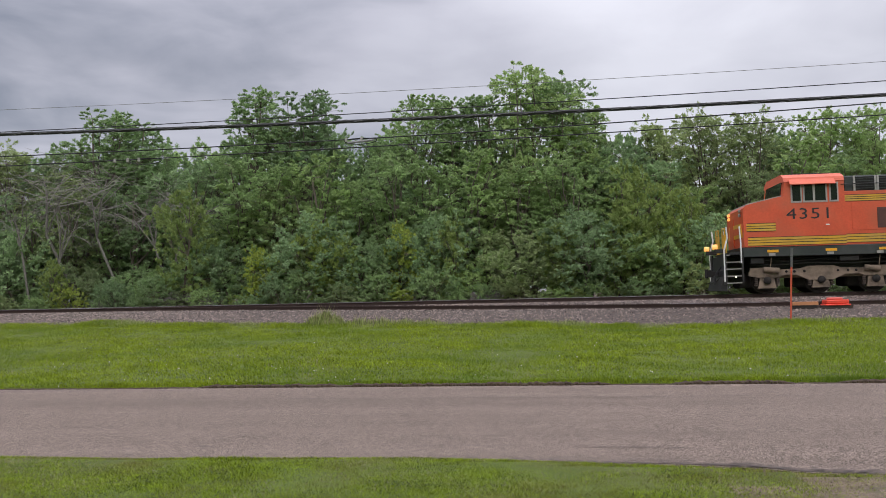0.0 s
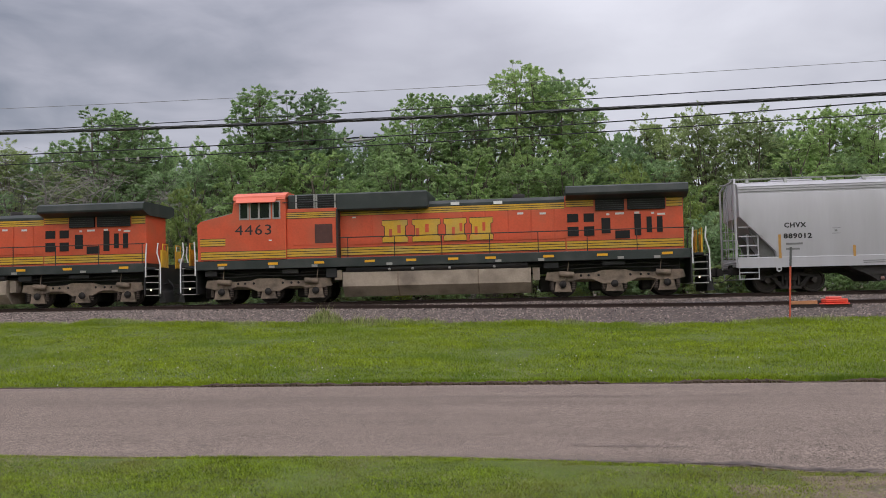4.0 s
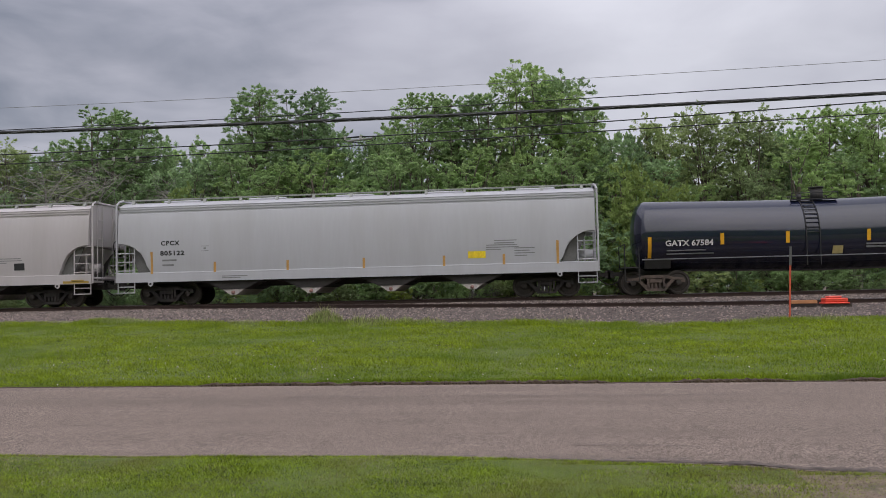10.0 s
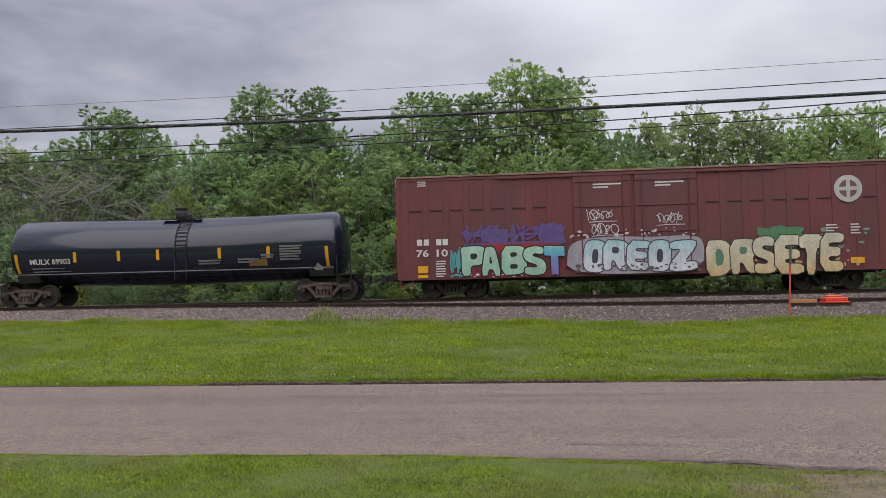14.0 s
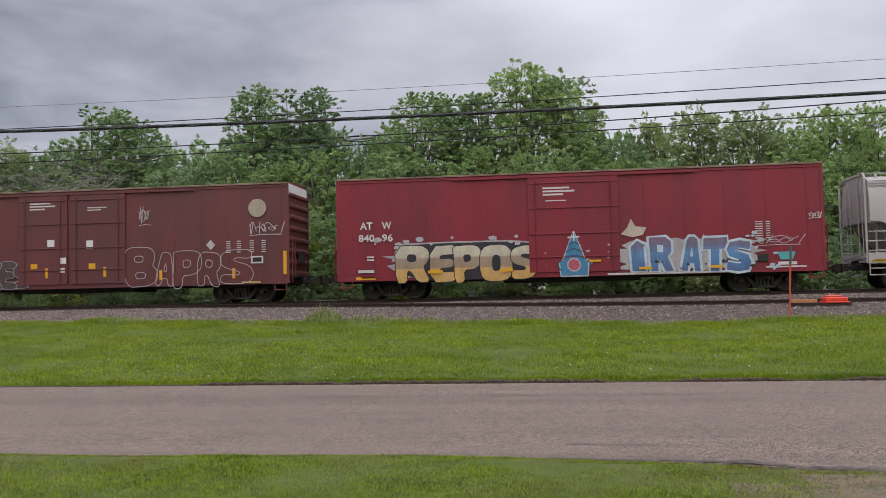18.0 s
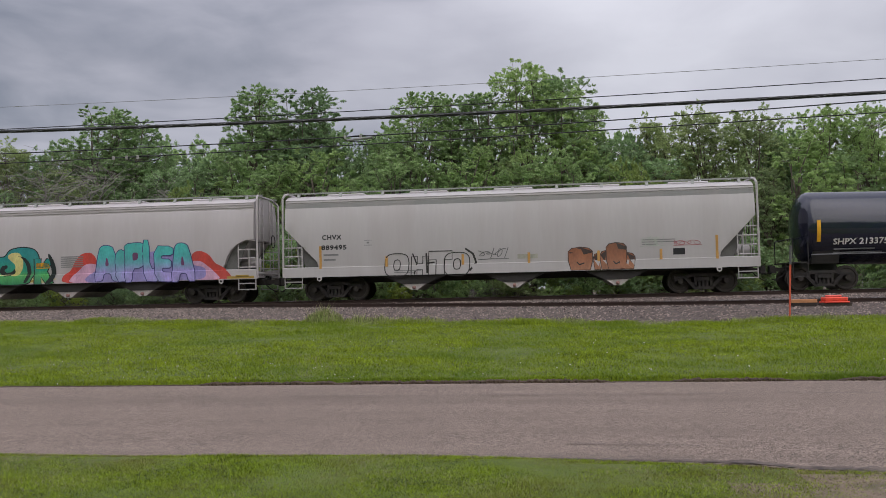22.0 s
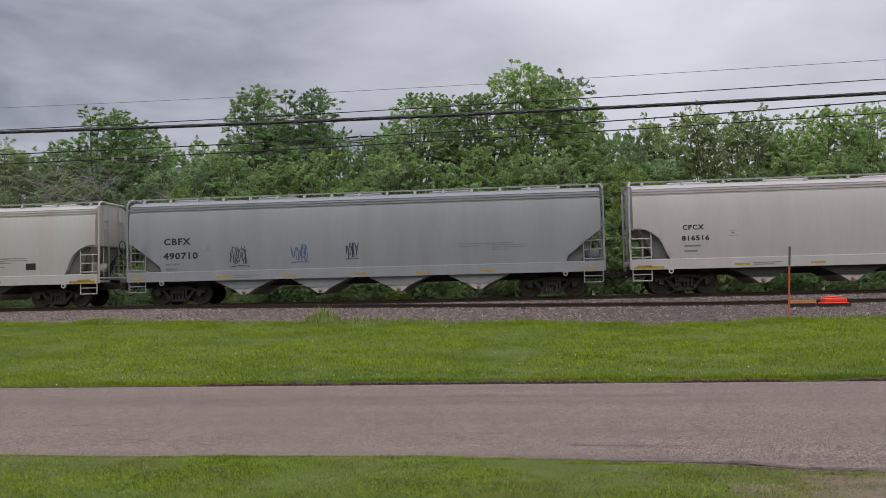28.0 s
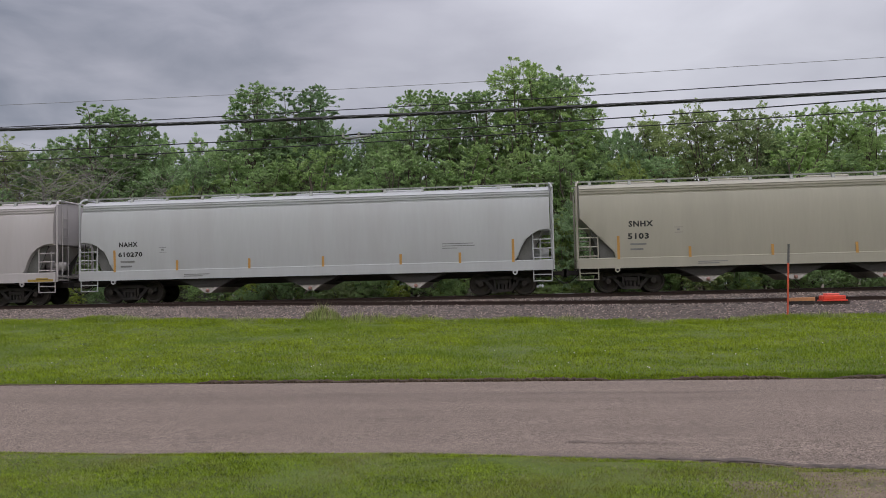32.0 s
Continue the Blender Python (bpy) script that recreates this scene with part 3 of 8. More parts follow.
# loose gravel where the lawn is worn at the road
vs, fs = [], []
rnd = np.random.RandomState(17)
while len(fs) < 8 * 5000:
    x, y = rnd.uniform(0.8, 4.6), rnd.uniform(-31.2, -28.8)
    if y > road_near(x) + 0.12 or rnd.rand() > ease((x - 0.8) / 1.5):
        continue
    s, k = rnd.uniform(0.003, 0.009), len(vs)
    z = (road_surface(x, y) if y > road_near(x) else ground_z(x, y))
    vs += (octa * rnd.uniform(0.6, 1.2, (6, 3)) * s + (x, y, z + s * 0.3)).tolist()
    fs += [(k + p, k + q, k + w) for p, q, w in octf]
me = mesh_from("loose_gravel", vs, fs)
me.materials.append(M["grit"])
tagged(new("loose_gravel", me), "loose fine gravel on the bare road edge", "gravel", kind="stuff")


# ---- grass ----
def blades(name, label, count, region, height, width, mat, seed, lean=0.5, keep=None):
    """Grass as thin bent blades over a region x0, x1, y0, y1."""
    r = np.random.RandomState(seed)
    vs, fs = [], []
    x0, x1, y0, y1 = region
    k = 0
    while k < count:
        y = r.uniform(y0, y1)
        x = r.uniform(x0, x1)
        if not -0.72 * (y + 37.2) < x < 0.44 * (y + 37.2) or (keep and not keep(x, y, r)):
            continue
        tall = 0.75 + 0.5 * noise.noise(Vector((x * 0.6, y * 0.6, seed))) + 0.3 * noise.noise(Vector((x * 2.5, y * 2.5, seed)))
        h = height * r.uniform(0.5, 1.2) * max(0.35, tall)
        a = r.uniform(0, 6.283)
        dx, dy = math.cos(a) * width, math.sin(a) * width
        b = r.uniform(0, 6.283)
        lx, ly = math.cos(b) * h * lean * r.rand(), math.sin(b) * h * lean * r.rand()
        z = ground_z(x, y) - 0.01
        vs += [(x - dx, y - dy, z), (x + dx, y + dy, z), (x + lx, y + ly, z + h)]
        fs.append((3 * k, 3 * k + 1, 3 * k + 2))
        k += 1
    me = mesh_from(name, vs, fs)
    me.materials.append(mat)
    return tagged(new(name, me), label, "grass", kind="stuff")


blades("verge_grass", "uneven bright green grass on the railway verge", 300000, (-21, 13, -22.3, -9.2), 0.066, 0.0085, M["grass"], 1, lean=1.2,
       keep=lambda x, y, r: y > road_far(x) + 0.07 and (y < -9.7 or r.rand() < 0.35 + 0.5 * math.sin(x * 1.7)))
def lawn_here(x, y, r):
    if y > road_near(x) - 0.02 + 0.08 * r.rand():
        return False
    worn = ease((x - 0.9) / 1.6) * ease((-29.15 - y) / 0.5) * 0.85
    return r.rand() < 1.05 + 0.6 * noise.noise(Vector((x * 1.4, y * 1.4, 7))) + 0.4 * noise.noise(Vector((x * 5, y * 5, 3))) - worn


blades("lawn_grass", "short green lawn grass with worn patches", 230000, (-6, 5, -31.4, -28.2), 0.034, 0.0034, M["lawnblade"], 2, lean=1.3, keep=lawn_here)
blades("crest_grass", "tall uneven tufts of grass along the crest of the verge", 26000, (-22, 13, -10.6, -9.2), 0.15, 0.008, M["grass"], 13, lean=0.9,
       keep=lambda x, y, r: r.rand() < 0.35 + 1.3 * noise.noise(Vector((x * 0.8, y * 0.3, 8))))
blades("thatch", "dry straw-coloured thatch among the lawn grass", 22000, (-6, 5, -31.4, -28.3), 0.030, 0.004, M["straw"], 22, lean=2.2,
       keep=lambda x, y, r: lawn_here(x, y, r) and r.rand() < 0.25 + 0.9 * noise.noise(Vector((x * 1.1, y * 1.1, 31))))
blades("edge_grass", "taller grass tufts at the ballast edge", 12000, (-22, 13, -10.4, -8.9), 0.16, 0.008, M["weed"], 3, lean=0.8,
       keep=lambda x, y, r: r.rand() < 0.4 + 0.9 * noise.noise(Vector((x * 0.9, 4, 0))))
blades("roadside_grass", "ragged grass hanging over the road edge", 24000, (-11, 7, -22.6, -21.9), 0.075, 0.006, M["grass"], 4, lean=1.3,
       keep=lambda x, y, r: road_far(x) + 0.045 - 0.05 * r.rand() < y < road_far(x) + 0.35)
blades("seed_stalks", "pale dry seed stalks among the grass", 2500, (-20, 12, -22.0, -9.3), 0.15, 0.004, M["straw"], 5, lean=0.7,
       keep=lambda x, y, r: r.rand() < 0.25 + 1.1 * noise.noise(Vector((x * 0.5, y * 0.4, 11))))


# small pale clover flowers in the verge
r = random.Random(61)
vs, fs = [], []
for k in range(70):
    y = -22.1 + 7.5 * r.random() ** 1.8
    x, s, base = r.uniform(-0.6 * (y + 37), 0.42 * (y + 37)), r.uniform(0.009, 0.017), len(vs)
    z = ground_z(x, y) + r.uniform(0.03, 0.07)
    vs += [(x + p[0] * s, y + p[1] * s, z + p[2] * s) for p in octa]
    fs += [(base + p, base + q, base + w) for p, q, w in octf]
me = mesh_from("clover_flowers", vs, fs)
me.materials.append(M["chalk"])
tagged(new("clover_flowers", me), "small white clover flowers among the grass", "flower", kind="stuff")


def weed_clump(x, y, h, spread, count, seed, label="clump of tall seeding weeds beside the ballast", mats=("weed", "straw")):
    r = random.Random(seed)
    t = thing("weed_clump", label, "weed", "weeds beside the track", at=(x, y, ground_z(x, y)))
    for name, mat, k, hh in (("leaves", mats[0], count, h * 0.7), ("stalks", mats[1], count // 6, h)):
        vs, fs = [], []
        for i in range(k):
            a, d = r.uniform(0, 6.28), spread * r.random() ** 0.7
            px, py = d * math.cos(a), 0.6 * d * math.sin(a)
            top = hh * r.uniform(0.45, 1.0) * (1.1 - 0.6 * d / spread)
            w = 0.008 if name == "leaves" else 0.005
            lx, ly = r.uniform(-0.35, 0.35) * top, r.uniform(-0.35, 0.35) * top
            b = len(vs)
            vs += [(px - w, py, -0.02), (px + w, py, -0.02), (px + w + lx * 0.4, py + ly * 0.4, top * 0.6), (px - w + lx * 0.4, py + ly * 0.4, top * 0.6), (px + lx, py + ly, top)]
            fs += [(b, b + 1, b + 2, b + 3), (b + 3, b + 2, b + 4)]
        part_mesh(name, mesh_from(name, vs, fs), M[mat], t)["kind"] = "stuff"
    return t


weed_clump(-7.0, -9.5, 0.85, 0.62, 520, 1)
for i, x in enumerate((-5.9, -5.2, -4.5, -3.7)):
    weed_clump(x, -9.35, 0.5 - 0.05 * i, 0.5, 110, 60 + i, "low weeds at the edge of the ballast")
for i, (x, y, h, sp) in enumerate(((-13.5, -9.6, 0.3, 0.7), (-1.0, -9.5, 0.32, 0.4), (0.6, -9.5, 0.3, 0.5), (5.4, -10.0, 0.3, 0.5), (8.0, -10.2, 0.35, 0.6), (-9.5, -9.5, 0.28, 0.5))):
    weed_clump(x, y, h, sp, 90, 10 + i, "low weeds at the edge of the ballast")


# ---- trees ----
def leaf_sprays(r, sprays, leaf):
    """Leaves on flat drooping sprays (foot, direction, length, width, count): verts and faces, one triangle a leaf."""
    tris = []
    for foot, way, length, width, k in sprays:
        side = np.cross(way, (0, 0, 1.0)) + r.normal(size=3) * 0.25
        side /= np.linalg.norm(side) + 1e-9
        up = np.cross(side, way)
        u = r.rand(k, 1) ** 0.8
        v = r.uniform(-1, 1, (k, 1)) * (1.05 - 0.65 * u)
        sag = -0.28 * length * (u ** 2 + 0.5 * v ** 2)
        c = np.array(foot) + u * length * way + v * width * side + up * r.normal(size=(k, 1)) * width * 0.22
        c[:, 2:] += sag
        n = up * 0.9 + r.normal(size=(k, 3)) * 0.55
        n /= np.linalg.norm(n, axis=1)[:, None] + 1e-9
        p = way * 0.8 + np.sign(v) * side * 0.8 + r.normal(size=(k, 3)) * 0.6
        p = p - n * (p * n).sum(1)[:, None]
        p /= np.linalg.norm(p, axis=1)[:, None] + 1e-9
        q = np.cross(n, p)
        s = leaf * r.uniform(0.65, 1.3, (k, 1))
        tris.append(np.stack([c - p * s * 0.55 - q * s * 0.62, c + p * s * 1.35, c - p * s * 0.55 + q * s * 0.62], 1).reshape(-1, 3))
    vs = np.concatenate(tris)
    return vs.tolist(), np.arange(len(vs)).reshape(-1, 3).tolist()


def build_tree(label, height, radius, seed, leaf_mat, leaves=9000, leaf=0.15, low=0.25, lobes=9, category="tree", name="tree", loose=0.25):
    """A trunk with limbs, and a crown of leafy sprays on uneven lobes with gaps between. low: where the crown begins, as a share of the height; loose: how far the crown breaks open."""
    r = np.random.RandomState(seed)
    t = thing(name, label, category, "trees behind the railway" if name == "tree" else "shrubs behind the railway")
    centres = []
    for i in range(lobes):
        f = ((i + 0.5) / lobes) ** 0.8
        a = 2.4 * i + r.uniform(-0.7, 0.7)
        wide = math.sqrt(max(0.2, 1 - ((f - 0.48) / 0.62) ** 2))
        spread = radius * 0.70 * wide * math.sqrt(r.uniform(0.1, 1.0))
        rad = radius * r.uniform(0.30, 0.52) * (0.72 + 0.33 * wide)
        zc = height * (low + (1 - low) * f) - rad * 0.35 * f
        centres.append((spread * math.cos(a), spread * math.sin(a), min(zc, height - rad * 0.8), rad))
    sprays, twigs = [], []
    weight = sum(c[3] ** 2 for c in centres)
    per = 30
    for cx, cy, cz, rad in centres:
        k = max(8, int(leaves / per * rad * rad / weight))
        made = 0
        while made < k:
            d = r.normal(size=3)
            d /= np.linalg.norm(d)
            if d[2] < -0.45:
                d[2] *= -0.7
            p = d * rad * (0.25 + 0.75 * r.rand() ** 0.6) + (cx, cy, cz)
            p[2] = cz + (p[2] - cz) * 1.25
            if noise.noise(Vector(p) * (0.9 / max(0.5, radius * 0.45)) + Vector((seed * 3.1, 0, 0))) < -0.35 + loose:
                if r.rand() < 0.8:
                    made += 0.35
                    continue
            out = d + np.array((p[0], p[1], 0)) * (0.35 / radius) + r.normal(size=3) * 0.35 + (0, 0, 0.30)
            out /= np.linalg.norm(out)
            size = rad * r.uniform(0.22, 0.46)
            if r.rand() < 0.06:
                size *= 1.5
            sprays.append((p, out, size, size * r.uniform(0.35, 0.60), max(8, int(per * r.uniform(0.6, 1.4)))))
            if made % 5 < 1:
                twigs.append(((cx, cy, cz), p + out * size * 0.6))
            made += 1
    top_now = max(p[2] + o[2] * l * 0.75 for p, o, l, w, k in sprays)
    stretch = height / top_now
    sprays = [(np.array((p[0], p[1], max(0.15, p[2] * stretch))), o, l, w, k) for p, o, l, w, k in sprays]
    vs, fs = leaf_sprays(r, sprays, leaf)
    bm = bmesh.new()
    top = height * 0.82
    pts = [(0.0, 0.0, -0.3)]
    for i in range(1, 5):
        pts.append((r.uniform(-0.14, 0.14) * i, r.uniform(-0.14, 0.14) * i, top * i / 4))
    rad0 = 0.012 * height + 0.015
    for i, (p, q) in enumerate(zip(pts, pts[1:])):
        rod(bm, p, q, rad0 * (1 - 0.21 * i), 7, rad0 * (1 - 0.21 * (i + 1)))
    for (cx, cy, cz, rad) in centres:
        zz = max(0.3, min(top * 0.95, cz * r.uniform(0.45, 0.75)))
        k = min(3, int(zz / top * 4))
        o = Vector(pts[k]).lerp(Vector(pts[k + 1]), zz / top * 4 - k)
        end = Vector((cx, cy, cz * stretch))
        mid = o.lerp(end, 0.55) + Vector((r.uniform(-0.2, 0.2), r.uniform(-0.2, 0.2), -0.2))
        rod(bm, o, mid, rad0 * 0.42, 5, rad0 * 0.28)
        rod(bm, mid, end, rad0 * 0.28, 4, rad0 * 0.10)
    for (a, b) in twigs:
        rod(bm, (a[0], a[1], a[2] * stretch), (b[0], b[1], b[2] * stretch), rad0 * 0.10, 3, rad0 * 0.03)
    part("trunk", bm, M["bark"], t)
    me = mesh_from("crown", vs, fs)
    me.materials.append(leaf_mat)
    part_mesh("crown", me, None, t)
    return t


def build_dead(label, height, lean, seed, stems=1, spread=1.0, depth=5, low=0.5):
    """A leafless tree: pale leaning stems that fork into drooping sprays of fine twigs."""
    r = random.Random(seed)
    t = thing("bare_tree", label, "tree", "bare trees behind the railway")
    wood, fine = bmesh.new(), bmesh.new()

    def grow(p, d, length, rad, level):
        q = p + d * length
        rod(wood if level > 2 else fine, p, q, rad, 4 if level > 2 else 3, rad * 0.7)
        if level:
            for _ in range(3 if level > 1 else 4):
                sag = -0.25 if level < 3 else 0.15
                e = (d * 0.55 + Vector((r.uniform(-1.0, 1.0) * spread, r.uniform(-0.6, 0.6), r.uniform(-0.5, 0.45) + sag))).normalized()
                grow(p.lerp(q, r.uniform(0.4, 1)), e, length * r.uniform(0.6, 0.95), max(0.006, rad * 0.55), level - 1)

    for k in range(stems):
        d = Vector((lean + (k - (stems - 1) / 2) * 0.35, r.uniform(-0.15, 0.15), 1)).normalized()
        p = Vector(((k - (stems - 1) / 2) * 0.35, 0, -0.2))
        q = p + d * height * low
        rod(wood, p, q, 0.06, 6, 0.045)
        for _ in range(3):
            e = (d + Vector((r.uniform(-0.7, 0.7) * spread, r.uniform(-0.4, 0.4), r.uniform(0.0, 0.4)))).normalized()
            grow(q, e, height * 0.22, 0.036, depth - 1)
    part("trunk", wood, M["twig"], t)
    part("twig_spray", fine, M["twig"], t)
    return t


KINDS = []
for i, (lab, h, rad, mat, n, low, lobes, loose) in enumerate((
        ("tall leafy tree with a mid-green crown", 12.0, 1.9, 0, 28000, 0.32, 24, -0.06),
        ("tall tree with a broad dense rounded crown", 12.0, 2.35, 0, 36000, 0.28, 28, -0.12),
        ("tall tree with several upright green lobes", 12.0, 1.75, 0, 27000, 0.32, 26, -0.06),
        ("tree with a loose olive-green crown", 10.0, 2.1, 3, 25000, 0.20, 26, 0.0),
        ("young tree with bluish dark foliage", 8.0, 1.95, 4, 22000, 0.10, 22, -0.03))):
    KINDS.append(build_tree(lab, h, rad, 100 + i, LEAVES[mat], n, 0.059, low, lobes, loose=loose))
KINDS.append(build_tree("tall tree with dark upright lobes", 12.0, 1.9, 107, LEAVES[5], 30000, 0.059, 0.32, 26, loose=-0.1))
MIDDLE = []
for i, (lab, h, rad, mat, n, low, lobes) in enumerate((
        ("half-grown tree with a mid-green crown", 8.0, 1.6, 0, 14000, 0.16, 18), ("half-grown tree with bluish foliage", 8.0, 1.75, 4, 14000, 0.12, 18), ("half-grown tree with an olive-green crown", 8.0, 1.7, 3, 13000, 0.18, 18))):
    MIDDLE.append(build_tree(lab, h, rad, 130 + i, LEAVES[mat], n, 0.066, low, lobes, loose=0.1))
FAR = build_tree("far leafy tree deep in the wood", 10.0, 3.4, 150, LEAVES[0], 9000, 0.175, 0.02, 24, loose=-0.1)
THICKET = build_tree("dense dark thicket deep in the wood", 5.0, 3.0, 160, LEAVES[1], 5200, 0.16, 0.0, 16, category="shrub", name="shrub", loose=-0.15)
BUSHES = []
for i, (lab, h, rad, mat, n) in enumerate((
        ("dense mid-green shrub at the wood's edge", 4.0, 2.0, 0, 11500), ("dark green shrub at the wood's edge", 4.0, 1.9, 1, 11000),
        ("young tree with bright yellow-green leaves", 4.5, 1.6, 2, 12000), ("broad shrub with bluish-green leaves", 4.0, 2.1, 4, 11500), ("thin shrub with olive-green leaves", 3.6, 1.8, 3, 11000))):
    BUSHES.append(build_tree(lab, h, rad, 200 + i, LEAVES[mat], n, 0.058, 0.06, 14, category="shrub", name="shrub", loose=0.12))
LOW = []
for i, (lab, mat) in enumerate((("low mid-green shrub beside the ballast", 0), ("low dark green shrub beside the ballast", 1), ("low bright green shrub beside the ballast", 2), ("low olive-green shrub beside the ballast", 3))):
    LOW.append(build_tree(lab, 2.0, 1.15, 250 + i, LEAVES[mat], 6000, 0.046, 0.05, 10, category="shrub", name="shrub", loose=0.12))
DEAD = [build_dead("leafless tree with drooping grey sprays of twigs", 7.0, -0.45, 5, depth=4, spread=1.3), build_dead("leaning leafless tree of pale forked branches", 7.0, 0.3, 6, depth=4, spread=1.3),
        build_dead("bleached thin leafless tree", 6.0, 0.05, 7, stems=2, spread=0.5, depth=4)]
SNAG = build_dead("low leafless bush of tangled pale twigs", 3.0, 0.1, 8, stems=3, spread=1.2, depth=4, low=0.3)


PLACED = set()


def plant(src, x, y, height, native, turn, wide=1.0, z=-0.8):
    """Places a tree; the first use of each kind moves the built one, the rest are copies."""
    s = height / native
    m = Matrix.Translation((x, y, z)) @ Matrix.Rotation(turn, 4, "Z") @ Matrix.Diagonal((s * wide, s * wide, s, 1))
    if src.name not in PLACED:
        PLACED.add(src.name)
        src.matrix_basis = m
        return src
    c = copy_thing(src, Matrix.Translation((x, y, z)) @ Matrix.Rotation(turn, 4, "Z"))
    c.scale = (s * wide, s * wide, s)
    return c


NATIVE = (12.0, 12.0, 12.0, 10.0, 8.0, 12.0)
def skyline(first, *trees):
    """Trees on the skyline: x, depth, height of the top over the rail, kind, width."""
    for i, (x, y, top, kind, wide) in enumerate(trees):
        plant(KINDS[kind], x, y, top + 0.8, NATIVE[kind], 0.9 * (first + i), wide * 1.42)


skyline(0, (-36, 15, 10.2, 3, 1), (-32.9, 14, 10.2, 3, 0.85), (-30.5, 14.5, 10.3, 4, 0.7), (-28.9, 14, 9.8, 3, 0.7), (-26.3, 14, 12.1, 5, 1.0), (-24.4, 14.3, 11.3, 5, 0.95), (-22.9, 14, 10, 4, 0.55), (-19.6, 14.2, 10.1, 4, 0.62))
skyline(8, (-17, 14, 12.8, 5, 0.9), (-15.4, 14.8, 11.1, 3, 0.7), (-13.9, 14, 12.7, 5, 0.88), (-12.2, 14.3, 10.7, 4, 0.6))
skyline(12, (-9, 14, 9.9, 4, 0.6), (-6.9, 14, 12, 2, 0.85), (-5.2, 14.4, 11.8, 0, 0.8), (-3.4, 14, 11.75, 2, 0.85), (-0.8, 13.8, 13.4, 1, 0.82), (0.9, 14.2, 12.8, 1, 0.72), (2.4, 14.4, 10.9, 0, 0.75), (4.3, 14, 8.9, 4, 0.7))
skyline(20, (6.8, 14, 10.1, 3, 0.72), (8.9, 14.2, 10.5, 3, 0.75), (11.2, 14, 10.2, 3, 0.78), (13.4, 15, 9.3, 4, 0.45), (15.3, 14, 10.1, 0, 0.8), (17.6, 14.2, 10.25, 1, 0.75), (20.5, 14, 10.4, 0, 0.95), (23.5, 15, 10.6, 2, 1))
skyline(28, (5.4, 15, 9.5, 4, 0.5), (3.4, 15.4, 9.3, 0, 0.6), (-10.6, 15.8, 9.9, 0, 0.7), (-20.9, 15.6, 9.6, 4, 0.65), (13.2, 15.8, 9.4, 0, 0.6), (-9.0, 15.8, 10.8, 2, 0.7))
rr = random.Random(77)
# the middle storey
for i in range(23):
    x = -35 + i * 2.55 + rr.uniform(-0.6, 0.6)
    plant(MIDDLE[(0, 1, 0, 2, 0)[i % 5]], x, 10.8 + rr.uniform(-0.8, 0.9), rr.uniform(6.4, 8.9), 8.0, rr.uniform(0, 6), rr.uniform(1.15, 1.45))
# lighter half-grown trees that stand forward of the others
for i, (x, h) in enumerate(((-16.2, 8.9), (-14.2, 8.3), (-12.2, 9.0), (-10.2, 7.6), (-8.0, 8.8), (-5.9, 8.2), (-3.6, 8.8), (-1.4, 8.0), (1.0, 8.4))):
    plant(MIDDLE[0], x, 9.4 + 0.3 * (i % 2), h, 8.0, 1.3 * i, 1.2)
# a back row that closes the wood
for i in range(20):
    x = -42.3 + i * 3.7 + rr.uniform(-0.8, 0.8)
    plant(FAR, x, 19 + rr.uniform(-1.2, 1.2), rr.uniform(9.8, 11.0), 10.0, rr.uniform(0, 6), 0.95)
# thickets that close the view between the trunks
for i in range(23):
    plant(THICKET, -43.8 + i * 3.2 + rr.uniform(-0.6, 0.6), 16.6 + rr.uniform(-0.8, 0.8), rr.uniform(5.5, 7.5), 5.0, rr.uniform(0, 6), 0.75)
NB = (4.0, 4.0, 4.5, 4.0, 3.6)
# shrubs along the wood's edge, lower where the bare trees stand
for i in range(30):
    x = -31.5 + i * 1.68 + rr.uniform(-0.5, 0.5)
    k = (0, 1, 3, 0, 4, 3, 1)[i % 7]
    h = rr.uniform(3.2, 5.4)
    plant(BUSHES[k], x, 7.6 + rr.uniform(-0.7, 0.8), h * (0.62 if -27 < x < -19 else 1.0), NB[k], rr.uniform(0, 6), rr.uniform(0.9, 1.15))
for i in range(34):
    x = -30 + i * 1.42 + rr.uniform(-0.5, 0.5)
    plant(LOW[(1, 0, 3, 0, 2, 1)[i % 6]], x, 5.5 + rr.uniform(-0.5, 0.5), rr.uniform(1.2, 2.5), 2.0, rr.uniform(0, 6), rr.uniform(0.85, 1.25), z=-0.75)
for x, y, h in ((-18.3, 6.2, 6.9), (-14.6, 6.6, 3.8), (-11.5, 7.2, 5.0), (-10.2, 6.8, 4.3), (4.4, 8.2, 7.6), (6.6, 7.6, 6.2), (3.6, 7.2, 5.4), (-4.8, 6.9, 4.9), (0.6, 7.0, 4.6), (-7.2, 6.8, 4.8), (-25.4, 6.2, 3.4)):
    plant(BUSHES[2], x, y, h, 4.5, x, 0.72)
for i, (x, y, h) in enumerate(((-22.2, 8.6, 10.6), (-20.9, 8.4, 9.4), (-26.4, 6.4, 7.4), (-19.6, 8.6, 8.8), (-24.8, 9.0, 11.0), (-30.4, 12.4, 11.6), (-28.9, 12.2, 11.0), (-27.8, 11.8, 10.4))):
    plant(DEAD[(0, 1, 2, 1, 0, 1, 0, 1)[i]], x, y, h, (7.0, 7.0, 6.0, 7.0, 7.0, 7.0, 7.0, 7.0)[i], (0, 0, 0, 3.0, 0.6, 1.0, 3.4, 2.2)[i])
